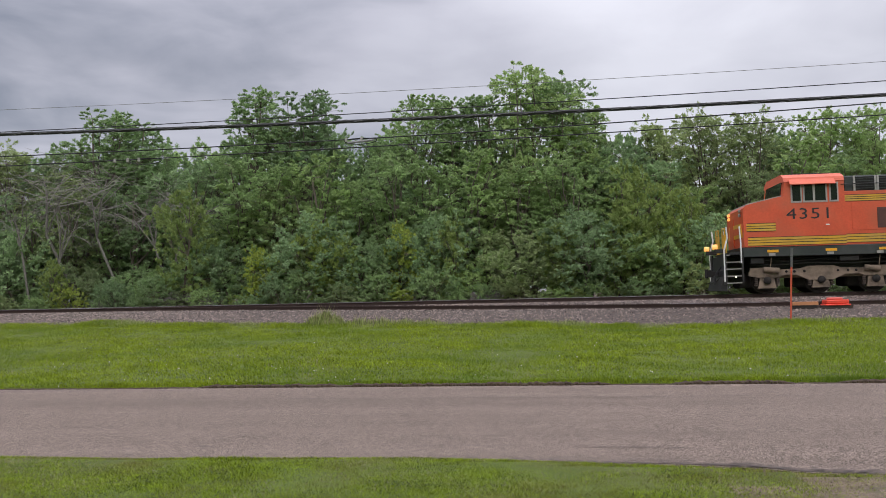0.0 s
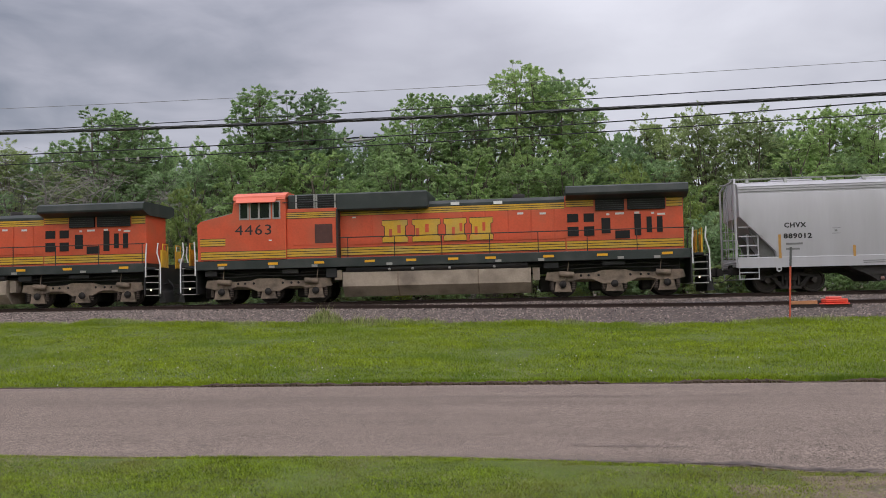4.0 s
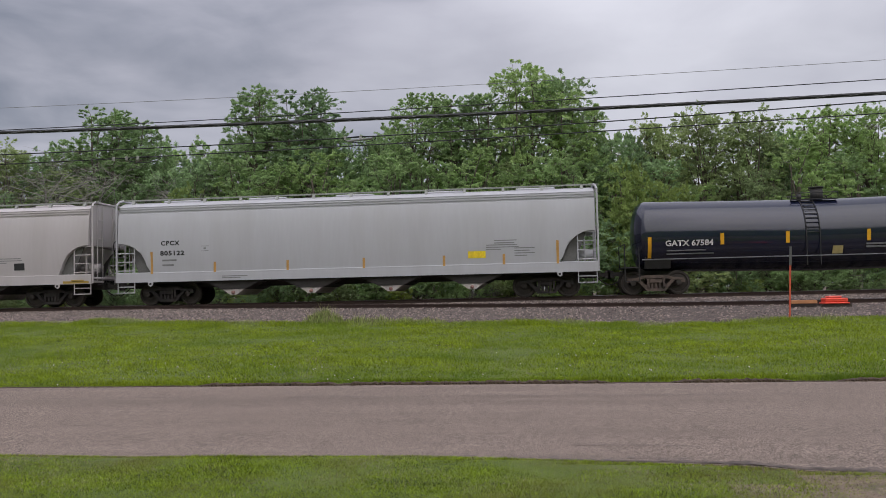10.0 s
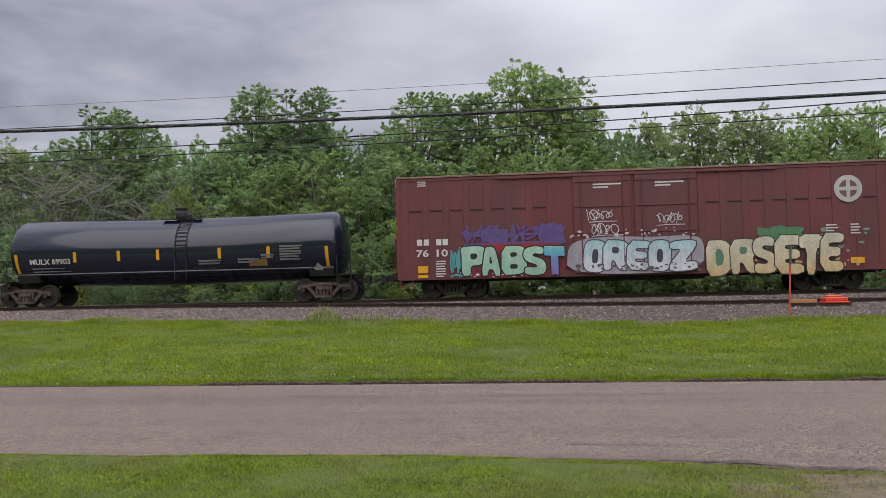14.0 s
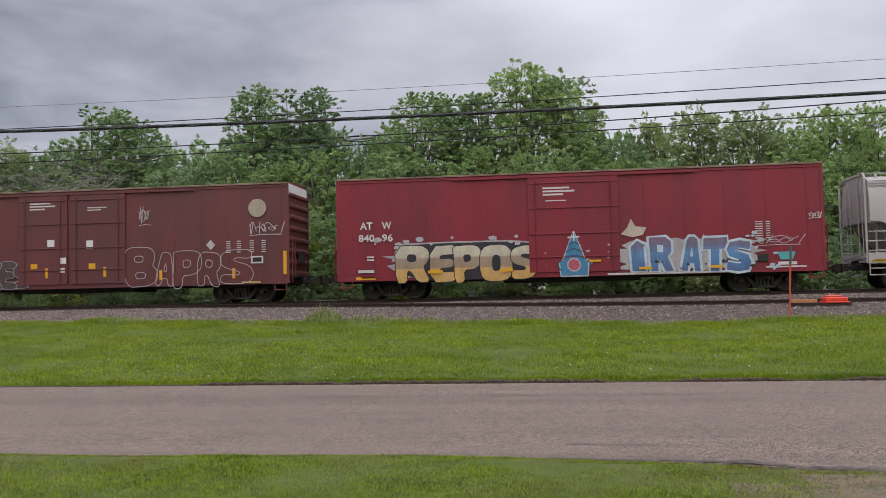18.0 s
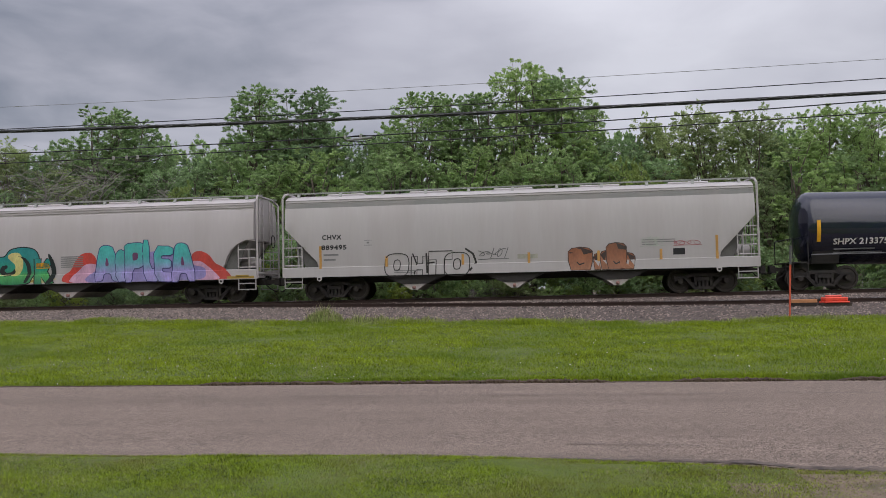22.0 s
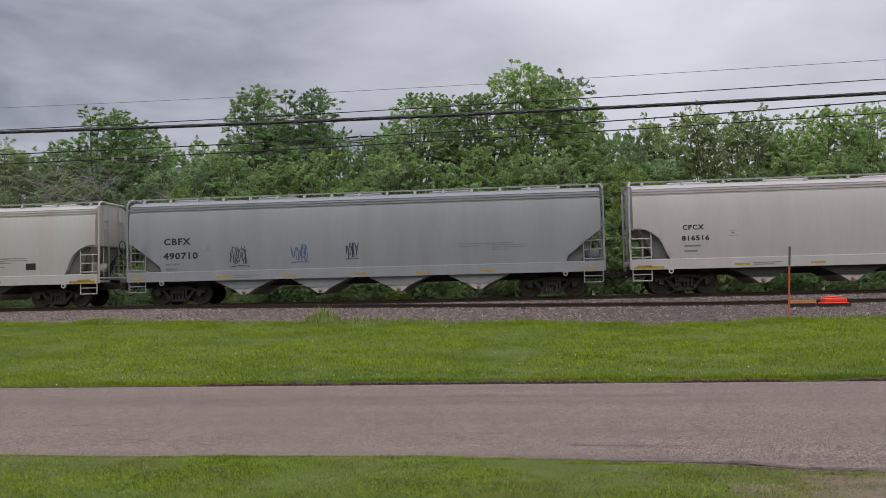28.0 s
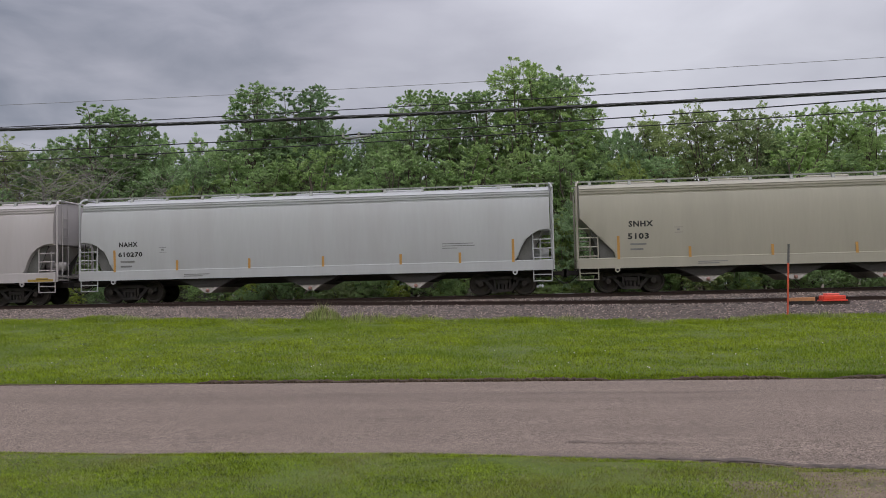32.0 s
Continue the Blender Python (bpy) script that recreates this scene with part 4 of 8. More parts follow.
for x, y, h in ((-18.4, 5.4, 2.6), (-16.8, 5.2, 1.9), (-3.0, 5.6, 2.2), (-11.2, 5.2, 1.5), (-22.5, 5.3, 1.7)):
    plant(SNAG, x, y, h, 3.0, x)


# ---- tree-line backdrop added out of view: darkens the tanks' lower reflections ----
bm = bmesh.new()
outline = [(-260, -1.4)] + [(x, 15.5 + 3.0 * noise.noise(Vector((x * 0.11, 0, 5))) + 1.5 * noise.noise(Vector((x * 0.5, 0, 9)))) for x in np.linspace(-260, 260, 260)] + [(260, -1.4)]
prism(bm, outline, -56.0, -54.0)
me = bpy.data.meshes.new("backdrop")
bm.to_mesh(me)
bm.free()
me.materials.append(LEAVES[1])
tagged(new("backdrop", me), "plain dark green tree-line backdrop, added out of view", "backdrop", kind="structure")


# ---- overhead lines ----
def cable(name, label, pts, r, mat, y=-12.0, reach=34):
    """A sagging line through three points (x, z) at a distance y."""
    a = np.polyfit([p[0] for p in pts], [p[1] for p in pts], 2)
    a[0] = max(a[0], 0.0002)
    xs = np.linspace(-reach, reach - 4, 70)
    ring = [(math.cos(k * 1.0472), math.sin(k * 1.0472)) for k in range(6)]
    zs = np.polyval(a, xs)
    bm = loft([[(x, y + r * c, z + r * s) for c, s in ring] for x, z in zip(xs, zs)])
    me = bpy.data.meshes.new(name)
    bm.to_mesh(me)
    bm.free()
    me.materials.append(mat)
    return tagged(new(name, me), label, "overhead line", "overhead lines along the road"), a


cable("power_line", "thin bare overhead conductor wire", ((-16.3, 6.12), (-9.3, 6.10), (-2.8, 6.10), (3.4, 6.16), (9.2, 6.23)), 0.007, M["wire_light"])
cable("overhead_wire", "thin dark overhead wire beside the road", ((-15.7, 5.44), (-9.3, 5.48), (-2.8, 5.51), (3.35, 5.60), (9.2, 5.71)), 0.013, M["wire"])
bundle, curve3 = cable("trunk_cable", "thick black cable lashed to its messenger", ((-16.3, 5.37), (-9.3, 5.31), (-2.8, 5.26), (3.3, 5.28), (9.15, 5.33)), 0.052, M["wire"])
cable("telephone_cable", "black telephone cable over the verge", ((-16.3, 4.70), (-9.35, 4.72), (-2.8, 4.79), (3.3, 4.94), (9.1, 5.12)), 0.017, M["wire"])
cable("service_cable", "low black service cable over the verge", ((-16.3, 4.41), (-9.35, 4.46), (-2.8, 4.56), (3.3, 4.66), (9.1, 4.79)), 0.016, M["wire"])
bm = bmesh.new()
for k in range(60):
    x = -24 + k * 0.8
    z = float(np.polyval(curve3, x))
    rod(bm, (x, -12.054, z - 0.05), (x + 0.8, -12.054, z + 0.05), 0.004, 4)
part("lashing_wire", bm, M["wire_light"], bundle, "bright spiral lashing wire")
# poles beyond both ends of the span
for x in (-34.0, 30.0):
    p = thing("utility_pole", "tall weathered wooden utility pole beside the road", "utility pole", "utility poles along the road", at=(x, -12.12, ground_z(x, -12.12)))
    part("shaft", rod(bmesh.new(), (0, 0, -0.5), (0, 0, 10.5), 0.17, 12, 0.11), M["bark"], p)
    part("crossarm", boxes((-0.06, 0.06, -0.9, 0.9, 7.6, 7.75)), M["bark"], p)
# a splice loop with bright clamps on the service cable, a loop on the telephone cable
for x0, z0, w in ((-12.2, 4.42, 1.0), (-5.7, 4.74, 0.95)):
    t = thing("splice_loop", "black cable splice loop with bright clamps on the line", "cable splice", "splices on the overhead lines", at=(x0, -12.02, z0))
    part("loop", pipe(bmesh.new(), [(w * 0.5 * (1 - math.cos(a * 0.349)), 0, -0.03 - 0.11 * math.sin(a * 0.349) * (1 if a < 10 else 0.6)) for a in range(19)], 0.012, 5), M["wire"], t)
    for dx in ((-0.45, -0.05, 0.3) if x0 < -10 else (0.05, 0.5)):
        part("clamp", boxes((dx - 0.035, dx + 0.035, -0.03, 0.03, -0.06, 0.06), bevel=0.01), M["steel"], t, "bright metal clamp")
    if x0 > -10:
        part("sleeve", rods(0.035, ((0.1, 0, -0.09), (0.85, 0, -0.03)), n=8), M["wire_light"], t, "grey plastic sleeve")


# ---- the train: shared running gear ----
TRAIN = []      # (car, place along the train)
WHEELS = []     # (wheelset, pose on its truck, place along the train, radius)


def smooth(bm):
    for f in bm.faces:
        f.smooth = True
    return bm


def wheel_bm(r):
    """Two wheels with flange, tread and dished plate on an axle with roller-bearing caps."""
    prof = ((0.10, 0.0), (0.10, 0.05), (r * 0.42, 0.035), (r * 0.80, 0.045), (r * 0.84, 0.0), (r, 0.0), (r, 0.10), (r + 0.028, 0.115), (r + 0.028, 0.14), (r * 0.8, 0.14), (r * 0.4, 0.10), (0.10, 0.13))
    bm = bmesh.new()
    n = 24
    for sgn in (-1, 1):
        rings = []
        for rad, d in prof:
            y = sgn * (0.835 - d)
            rings.append([bm.verts.new((rad * math.cos(6.28319 * k / n), y, rad * math.sin(6.28319 * k / n))) for k in range(n)])
        for a, b in zip(rings, rings[1:]):
            for k in range(n):
                bm.faces.new((a[k], a[(k + 1) % n], b[(k + 1) % n], b[k]))
        for k in (0, 1, 2):
            a = 2.0944 * k
            rod(bm, (0.07 * math.cos(a), sgn * 1.115, 0.07 * math.sin(a)), (0.07 * math.cos(a), sgn * 1.14, 0.07 * math.sin(a)), 0.018, 5)
        rod(bm, (0, sgn * 0.82, 0), (0, sgn * 1.12, 0), 0.105, 12)
    rod(bm, (0, -0.84, 0), (0, 0.84, 0), 0.085, 10)
    bmesh.ops.recalc_face_normals(bm, faces=bm.faces)
    return bm


WHEEL_MESH = {}
for rad in (0.457, 0.533):
    WHEEL_MESH[rad] = bpy.data.meshes.new("wheelset")
    b = wheel_bm(rad)
    b.to_mesh(WHEEL_MESH[rad])
    b.free()
    WHEEL_MESH[rad].materials.append(M["wheel"])


def side_frame(bm, sgn):
    """A cast side frame of a freight truck, with its spring window."""
    y0, y1 = sgn * 0.93, sgn * 1.07
    prism(bm, [(-1.12, 0.47), (-1.1, 0.64), (-0.72, 0.66), (-0.42, 0.76), (0.42, 0.76), (0.72, 0.66), (1.1, 0.64), (1.12, 0.47), (0.98, 0.47), (0.98, 0.56), (0.72, 0.56), (0.42, 0.63), (-0.42, 0.63), (-0.72, 0.56), (-0.98, 0.56), (-0.98, 0.47)], y0, y1)
    prism(bm, [(-0.74, 0.57), (-0.62, 0.60), (-0.26, 0.24), (0.26, 0.24), (0.62, 0.60), (0.74, 0.57), (0.36, 0.13), (-0.36, 0.13)], y0, y1)
    for x in (-0.34, 0.26):
        box(bm, x, x + 0.09, min(y0, y1), max(y0, y1), 0.22, 0.65)
    for x in (-0.15, 0.0, 0.15):
        rod(bm, (x, sgn * 1.0, 0.24), (x, sgn * 1.0, 0.46), 0.06, 8)
    box(bm, -0.24, 0.24, min(sgn * 0.9, sgn * 1.09), max(sgn * 0.9, sgn * 1.09), 0.46, 0.60)


TRUCK_MESH = {}
for key, mat in (("light", "rustytruck"), ("dark", "darktruck")):
    b = bmesh.new()
    for sgn in (-1, 1):
        side_frame(b, sgn)
    box(b, -0.22, 0.22, -0.95, 0.95, 0.42, 0.72, bevel=0.03)
    for x in (-0.36, 0.36):
        box(b, x - 0.05, x + 0.05, -0.85, 0.85, 0.30, 0.42)
    TRUCK_MESH[key] = bpy.data.meshes.new("truck")
    b.to_mesh(TRUCK_MESH[key])
    b.free()
    TRUCK_MESH[key].materials.append(M[mat])


def freight_truck(car, x, place, kind="dark"):
    t = part_mesh("truck", TRUCK_MESH[kind], None, car)
    t.location = (x, 0, 0)
    for dx in (-0.88, 0.88):
        w = part_mesh("wheelset", WHEEL_MESH[0.457], None, t)
        w.location = (dx, 0, 0.457)
        WHEELS.append((w, (dx, 0, 0.457), place + x + dx, 0.457))
    return t


def coupler_bm(x, d):
    """A knuckle coupler with its shank, from x outwards by d."""
    bm = bmesh.new()
    box(bm, min(x, x + d * 0.75), max(x, x + d * 0.75), -0.075, 0.075, 0.76, 0.92)
    prism(bm, [(x + d * 0.62, 0.70), (x + d * 0.7, 0.98), (x + d * 1.02, 0.98), (x + d * 1.02, 0.70)], -0.16, 0.12)
    rod(bm, (x + d * 0.95, 0.1, 0.66), (x + d * 0.95, 0.1, 1.02), 0.07, 8)
    pipe(bm, [(x, -0.3, 0.75), (x + d * 0.4, -0.32, 0.55), (x + d * 0.8, -0.3, 0.42), (x + d * 1.0, -0.28, 0.45)], 0.022, 5)
    pipe(bm, [(x, -0.15, 1.0), (x + d * 0.3, -0.7, 0.95), (x + d * 0.25, -1.2, 0.92)], 0.02, 4)
    return bm


def freight_car(name, label, category, place, group):
    car = thing(name, label, category, group)
    TRAIN.append((car, place))
    return car


# ---- paint on the sides ----
def stroke_mesh(name, strokes, width, bulge, lift, seed=0):
    """Thick flat strokes on a car's side, round at the joints; each piece a hair above the last."""
    vs, fs = [], []
    k = 0
    rnd = random.Random(seed)

    def put(pts):
        nonlocal k
        b = len(vs)
        for x, z in pts:
            vs.append((x, -(bulge(z) + lift + 0.00012 * (k % 22)), z))
        fs.append(tuple(range(b, b + len(pts))))
        k += 1

    for line in strokes:
        for (xa, za), (xb, zb) in zip(line, line[1:]):
            d = math.hypot(xb - xa, zb - za) or 1e-6
            w0, w1 = width * rnd.uniform(0.85, 1.1), width * rnd.uniform(0.85, 1.1)
            nx, nz = -(zb - za) / d, (xb - xa) / d
            put([(xa + nx * w0, za + nz * w0), (xb + nx * w1, zb + nz * w1), (xb - nx * w1, zb - nz * w1), (xa - nx * w0, za - nz * w0)])
        for x, z in line:
            put([(x + width * math.cos(a * 0.7854), z + width * math.sin(a * 0.7854)) for a in range(8)])
    return mesh_from(name, vs, fs)


PAINT = {}


def paint(rgb):
    """Spray paint of one colour, or of several that fade from one height to the next: (z, colour), ..."""
    if rgb in PAINT:
        return PAINT[rgb]
    if not isinstance(rgb[0], tuple):
        PAINT[rgb] = material("spray_paint", rgb, 0.6, vary=0.32, scale=3, grain=16, dirt=tuple(0.55 * k + 0.05 for k in rgb), dirt_amount=0.5, dirt_scale=1.6, stretch=(1, 1, 0.5))
        return PAINT[rgb]
    m = material("faded_spray_paint", rgb[0][1], 0.6, vary=0.34, scale=3, grain=16, dirt=tuple(0.6 * k + 0.05 for k in rgb[-1][1]), dirt_amount=0.45, dirt_scale=1.6, stretch=(1, 1, 0.5))
    nt = m.node_tree
    n, l = nt.nodes, nt.links
    co = n.new("ShaderNodeTexCoord")
    sep, mr, ramp = n.new("ShaderNodeSeparateXYZ"), n.new("ShaderNodeMapRange"), n.new("ShaderNodeValToRGB")
    z0, z1 = rgb[0][0], rgb[-1][0]
    l.new(co.outputs["Object"], sep.inputs[0])
    l.new(sep.outputs[2], mr.inputs["Value"])
    mr.inputs["From Min"].default_value, mr.inputs["From Max"].default_value = z0, z1
    el = ramp.color_ramp.elements
    for i, (z, col) in enumerate(rgb):
        e = el[0] if i == 0 else el[len(el) - 1] if i == len(rgb) - 1 else el.new((z - z0) / (z1 - z0))
        e.position, e.color = (z - z0) / (z1 - z0), (*col, 1)
    l.new(mr.outputs[0], ramp.inputs[0])
    hsv = next(k for k in n if k.bl_idname == "ShaderNodeHueSaturation")
    l.new(ramp.outputs[0], hsv.inputs["Color"])
    PAINT[rgb] = m
    return m


def shape(car, outline, colour, bulge, lift, name="graffiti", label="", edge=None, rim=0.05):
    """A flat painted outline of (x, z) points, with a rim behind it."""
    def flat(pts, up):
        return mesh_from(name, [(x, -(bulge(z) + up), z) for x, z in pts], [tuple(range(len(pts)))])
    root = None
    if edge:
        cx, cz = sum(p[0] for p in outline) / len(outline), sum(p[1] for p in outline) / len(outline)
        big = []
        for x, z in outline:
            d = math.hypot(x - cx, z - cz) or 1
            big.append((x + (x - cx) / d * rim, z + (z - cz) / d * rim))
        root = part_mesh(name, flat(big, lift), paint(edge), car, label)
        return part_mesh("fill", flat(outline, lift + 0.0015), paint(colour), root) and root
    return part_mesh(name, flat(outline, lift), paint(colour), car, label)


def disc(x, z, r, n=20, squash=1.0):
    return [(x + r * math.cos(6.28319 * k / n), z + r * squash * math.sin(6.28319 * k / n)) for k in range(n)]


def blob_mesh(name, x0, x1, z0, z1, bulge, lift, seed, bumps=14):
    """An uneven cloud of spray paint with a lobed outline."""
    r = random.Random(seed)
    n = 48
    vs, fs = [], []
    cx, cz = (x0 + x1) / 2, (z0 + z1) / 2
    ph = r.uniform(0, 6)
    for i in range(n):
        a = 6.28319 * i / n
        ca, sa = math.cos(a), math.sin(a)
        sq = 1 / max(abs(ca), abs(sa)) ** 0.6
        k = sq * (0.86 + 0.07 * math.sin(a * bumps / 2 + ph) + 0.05 * math.sin(a * bumps + 2 * ph) + r.uniform(-0.03, 0.03))
        vs.append((cx + (x1 - x0) / 2 * min(1.0, abs(ca) * k) * (1 if ca > 0 else -1), cz + (z1 - z0) / 2 * min(1.0, abs(sa) * k) * (1 if sa > 0 else -1)))
    rows = 3
    out = []
    for j in range(rows + 1):
        f = 1 - j / (rows + 0.001)
        out += [(cx + (x - cx) * f, cz + (z - cz) * f) for x, z in vs]
    verts = [(x, -(bulge(z) + lift), z) for x, z in out]
    faces = [(j * n + i, j * n + (i + 1) % n, (j + 1) * n + (i + 1) % n, (j + 1) * n + i) for j in range(rows) for i in range(n)]
    return mesh_from(name, verts, faces)


# fat hand-drawn letter forms on a ten by ten grid: the outline, then the openings
FAT = {
    "P": (((0, 0), (3.4, 0), (3.4, 3.4), (7, 3.4), (9.6, 4.8), (10, 7.4), (9, 9.4), (6.5, 10), (0, 10), (0.4, 7.4)), ((3.6, 5.4), (6, 5.6), (6.2, 7.4), (3.6, 7.6))),
    "A": (((0, 0), (3.2, 0), (3.8, 2.2), (6.4, 2.2), (7, 0), (10, 0), (7.8, 9.2), (6, 10), (3.6, 10), (2.4, 9)), ((4.2, 4.2), (5.9, 4.2), (5.1, 7.2))),
    "B": (((0, 0), (7, 0), (9.6, 1.2), (10, 3.6), (8.4, 5.2), (9.4, 6.6), (9.2, 9), (7, 10), (0, 10)), ((3.4, 2), (6.2, 2), (6.4, 3.5), (3.4, 3.7)), ((3.4, 6.2), (5.8, 6.2), (6, 7.7), (3.4, 7.8))),
    "S": (((0.4, 0.4), (5, 0), (9, 0.6), (10, 3), (8.6, 5.4), (4, 6.6), (4.4, 7.6), (9, 7.2), (9.2, 9.6), (5, 10), (1, 9.2), (0, 6.8), (1.2, 4.8), (6, 3.6), (5.6, 2.5), (0.6, 2.9)),),
    "T": (((3.2, 0), (6.8, 0), (6.8, 6.6), (10, 6.6), (10, 10), (0, 10), (0, 6.6), (3.2, 6.6)),),
    "R": (((0, 0), (3.2, 0), (3.2, 3.2), (4.4, 3.2), (6.4, 0), (10, 0), (7.8, 4.2), (9.6, 5.6), (9.8, 8.6), (7.6, 10), (0, 10)), ((3.4, 5.6), (6, 5.6), (6.2, 7.6), (3.4, 7.8))),
    "E": (((0, 0), (10, 0), (9.8, 2.6), (3.6, 2.6), (3.6, 3.9), (8.6, 3.9), (8.6, 6.3), (3.6, 6.3), (3.6, 7.5), (9.8, 7.5), (10, 10), (0, 10)),),
    "O": (((2, 0), (8, 0), (10, 2), (10, 8), (8, 10), (2, 10), (0, 8), (0, 2)), ((4, 2.8), (6, 2.8), (6.4, 4), (6.4, 6.6), (5.4, 7.4), (4, 7), (3.6, 5))),
    "Z": (((0, 0), (10, 0), (10, 2.8), (5, 2.8), (9.8, 7.6), (9.8, 10), (0.4, 10), (0.4, 7.4), (4.8, 7.4), (0, 2.4)),),
    "K": (((0, 0), (3.4, 0), (3.4, 3), (6.4, 0), (10, 0.4), (6.4, 5), (9.8, 9.6), (6.6, 10), (3.4, 6.8), (3.4, 10), (0, 10)),),
    "H": (((0, 0), (3.4, 0), (3.4, 3.4), (6.6, 3.4), (6.6, 0), (10, 0), (10, 10), (6.6, 10), (6.6, 6.4), (3.4, 6.4), (3.4, 10), (0, 10)),),
    "N": (((0, 0), (3.2, 0), (3.2, 4.6), (6.6, 0), (10, 0), (10, 10), (6.8, 10), (6.8, 5.4), (3.6, 10), (0, 10)),),
    "M": (((0, 0), (2.8, 0), (3, 4.6), (5, 1.8), (7, 4.6), (7.2, 0), (10, 0), (9.6, 10), (7.4, 10), (5, 6.4), (2.6, 10), (0.4, 10)),),
    "C": (((9.6, 0.6), (9.8, 3.2), (5, 2.8), (3.6, 4.2), (3.6, 6.2), (5, 7.4), (9.6, 7), (9.6, 9.6), (5, 10), (1.4, 9), (0, 6.6), (0, 3.2), (1.6, 0.8), (5, 0)),),
    "L": (((0, 0), (10, 0), (10, 3), (3.8, 3), (3.8, 10), (0, 10)),),
    "I": (((0, 0), (8.4, 0), (8.4, 8), (10, 8.2), (4.4, 10), (0, 8)),),
    "V": (((0, 6), (0.6, 9), (3.2, 10), (5.2, 9), (7.2, 10), (9.2, 9.2), (10, 6.4), (9.2, 2), (7, 0), (3, 0), (0.8, 2)), ((4.4, 7.6), (6, 7.6), (6.8, 4), (5.6, 2.4), (4, 4))),
    "W": (((0, 0), (8.6, 0), (10, 3.4), (8, 7), (4, 9.6), (0, 10), (1, 6)),),
    "D": (((0, 0), (6.4, 0), (9.6, 2.2), (10, 6), (8, 9.4), (5, 10), (0, 10)), ((3.4, 2.6), (6, 3), (6.6, 5.4), (5.6, 7.4), (3.4, 7.4))),
    "X": (((0, 1), (2, 0), (8, 0), (10, 1.6), (9.6, 6.4), (7.6, 9.4), (5, 10), (2.4, 9.4), (0.4, 6.4)),),
}
SIDE_CUTS = (1.35, 1.362, 1.65, 2.0)


def rounded(pts, times):
    """Corner cutting: each pass rounds the outline further."""
    for _ in range(times):
        pts = [p for (xa, za), (xb, zb) in zip(pts, pts[1:] + pts[:1]) for p in ((0.78 * xa + 0.22 * xb, 0.78 * za + 0.22 * zb), (0.22 * xa + 0.78 * xb, 0.22 * za + 0.78 * zb))]
    return pts


def grown(pts, w):
    """An outline moved outwards by w."""
    area = sum(xa * zb - xb * za for (xa, za), (xb, zb) in zip(pts, pts[1:] + pts[:1]))
    k, out, n = (1 if area > 0 else -1), [], len(pts)
    for i in range(n):
        (xa, za), (xb, zb) = pts[i - 1], pts[(i + 1) % n]
        d = math.hypot(xb - xa, zb - za) or 1e-6
        out.append((pts[i][0] + k * w * (zb - za) / d, pts[i][1] - k * w * (xb - xa) / d))
    return out


def side_paint(name, polys, bulge, lift):
    """Flat painted areas laid onto a car's side, which they follow over its ledges."""
    bm = bmesh.new()
    for pts in polys:
        bm.faces.new([bm.verts.new((x, 0, z)) for x, z in pts]).normal_update()
    bmesh.ops.triangulate(bm, faces=bm.faces[:])
    for z in SIDE_CUTS:
        bmesh.ops.bisect_plane(bm, geom=bm.verts[:] + bm.edges[:] + bm.faces[:], plane_co=(0, 0, z), plane_no=(0, 0, 1))
    bmesh.ops.recalc_face_normals(bm, faces=bm.faces[:])
    for v in bm.verts:
        v.co.y = -(bulge(v.co.z) + lift)
    me = bpy.data.meshes.new(name)
    bm.to_mesh(me)
    bm.free()
    return me


def sprayed_letter(car, form, x0, x1, z0, z1, fill, edge, bulge, lift, w=0.045, soft=1, lean=0.0, label="", counter=None, turn=0.0):
    """One letter of a sprayed piece: its dark outline, the fill and the openings; without a fill, the thin line alone."""
    def place(p):
        u, v = p[0] / 10, p[1] / 10
        du, dv = u - 0.5, v - 0.5
        u, v = 0.5 + du * math.cos(turn) - dv * math.sin(turn), 0.5 + du * math.sin(turn) + dv * math.cos(turn)
        return (x0 + (x1 - x0) * u + lean * v * (z1 - z0), z0 + (z1 - z0) * v)
    rings = [rounded([place(p) for p in ring], soft) for ring in FAT[form]]
    if fill is None:
        bands = []
        for ring in rings:
            a, b = grown(ring, w), grown(ring, -w)
            bands += [(a[i], a[(i + 1) % len(a)], b[(i + 1) % len(a)], b[i]) for i in range(len(a))]
        return part_mesh("graffiti_letter", side_paint("graffiti_letter", bands, bulge, lift), paint(edge), car, label)
    root = part_mesh("graffiti_letter", side_paint("graffiti_letter", [grown(rings[0], w)], bulge, lift), paint(edge), car, label)
    part_mesh("fill", side_paint("fill", [rings[0]], bulge, lift + 0.003), paint(fill), root)
    for ring in rings[1:]:
        part_mesh("counter", side_paint("counter", [ring], bulge, lift + 0.005), paint(counter or edge), root)
    return root


def piece(car, letters, fill, edge, bulge, label, w=0.045, soft=1, lift=0.006, lean=0.0, counter=None):
    """A row of sprayed letters (form, x0, x1, z0, z1), each laid a little over the one before."""
    r = random.Random(len(letters) * 7 + int(letters[0][1] * 10))
    for k, (form, x0, x1, z0, z1) in enumerate(letters):
        ex, ez = (x1 - x0) * 0.05 * min(soft, 1), (z1 - z0) * 0.02 * min(soft, 1)
        x0, x1, z0, z1 = x0 - ex, x1 + ex, z0, z1 + ez
        sprayed_letter(car, form, x0, x1, z0, z1, fill, edge, bulge, lift + 0.004 * k, w, soft, lean + r.uniform(-0.05, 0.05), label, counter, r.uniform(-0.05, 0.05))


def sprayed_patch(car, pts, colour, bulge, lift, label, soft=2):
    """A patch of spray paint with a rounded outline."""
    return part_mesh("graffiti_patch", side_paint("graffiti_patch", [rounded(list(pts), soft)], bulge, lift), paint(colour), car, label)


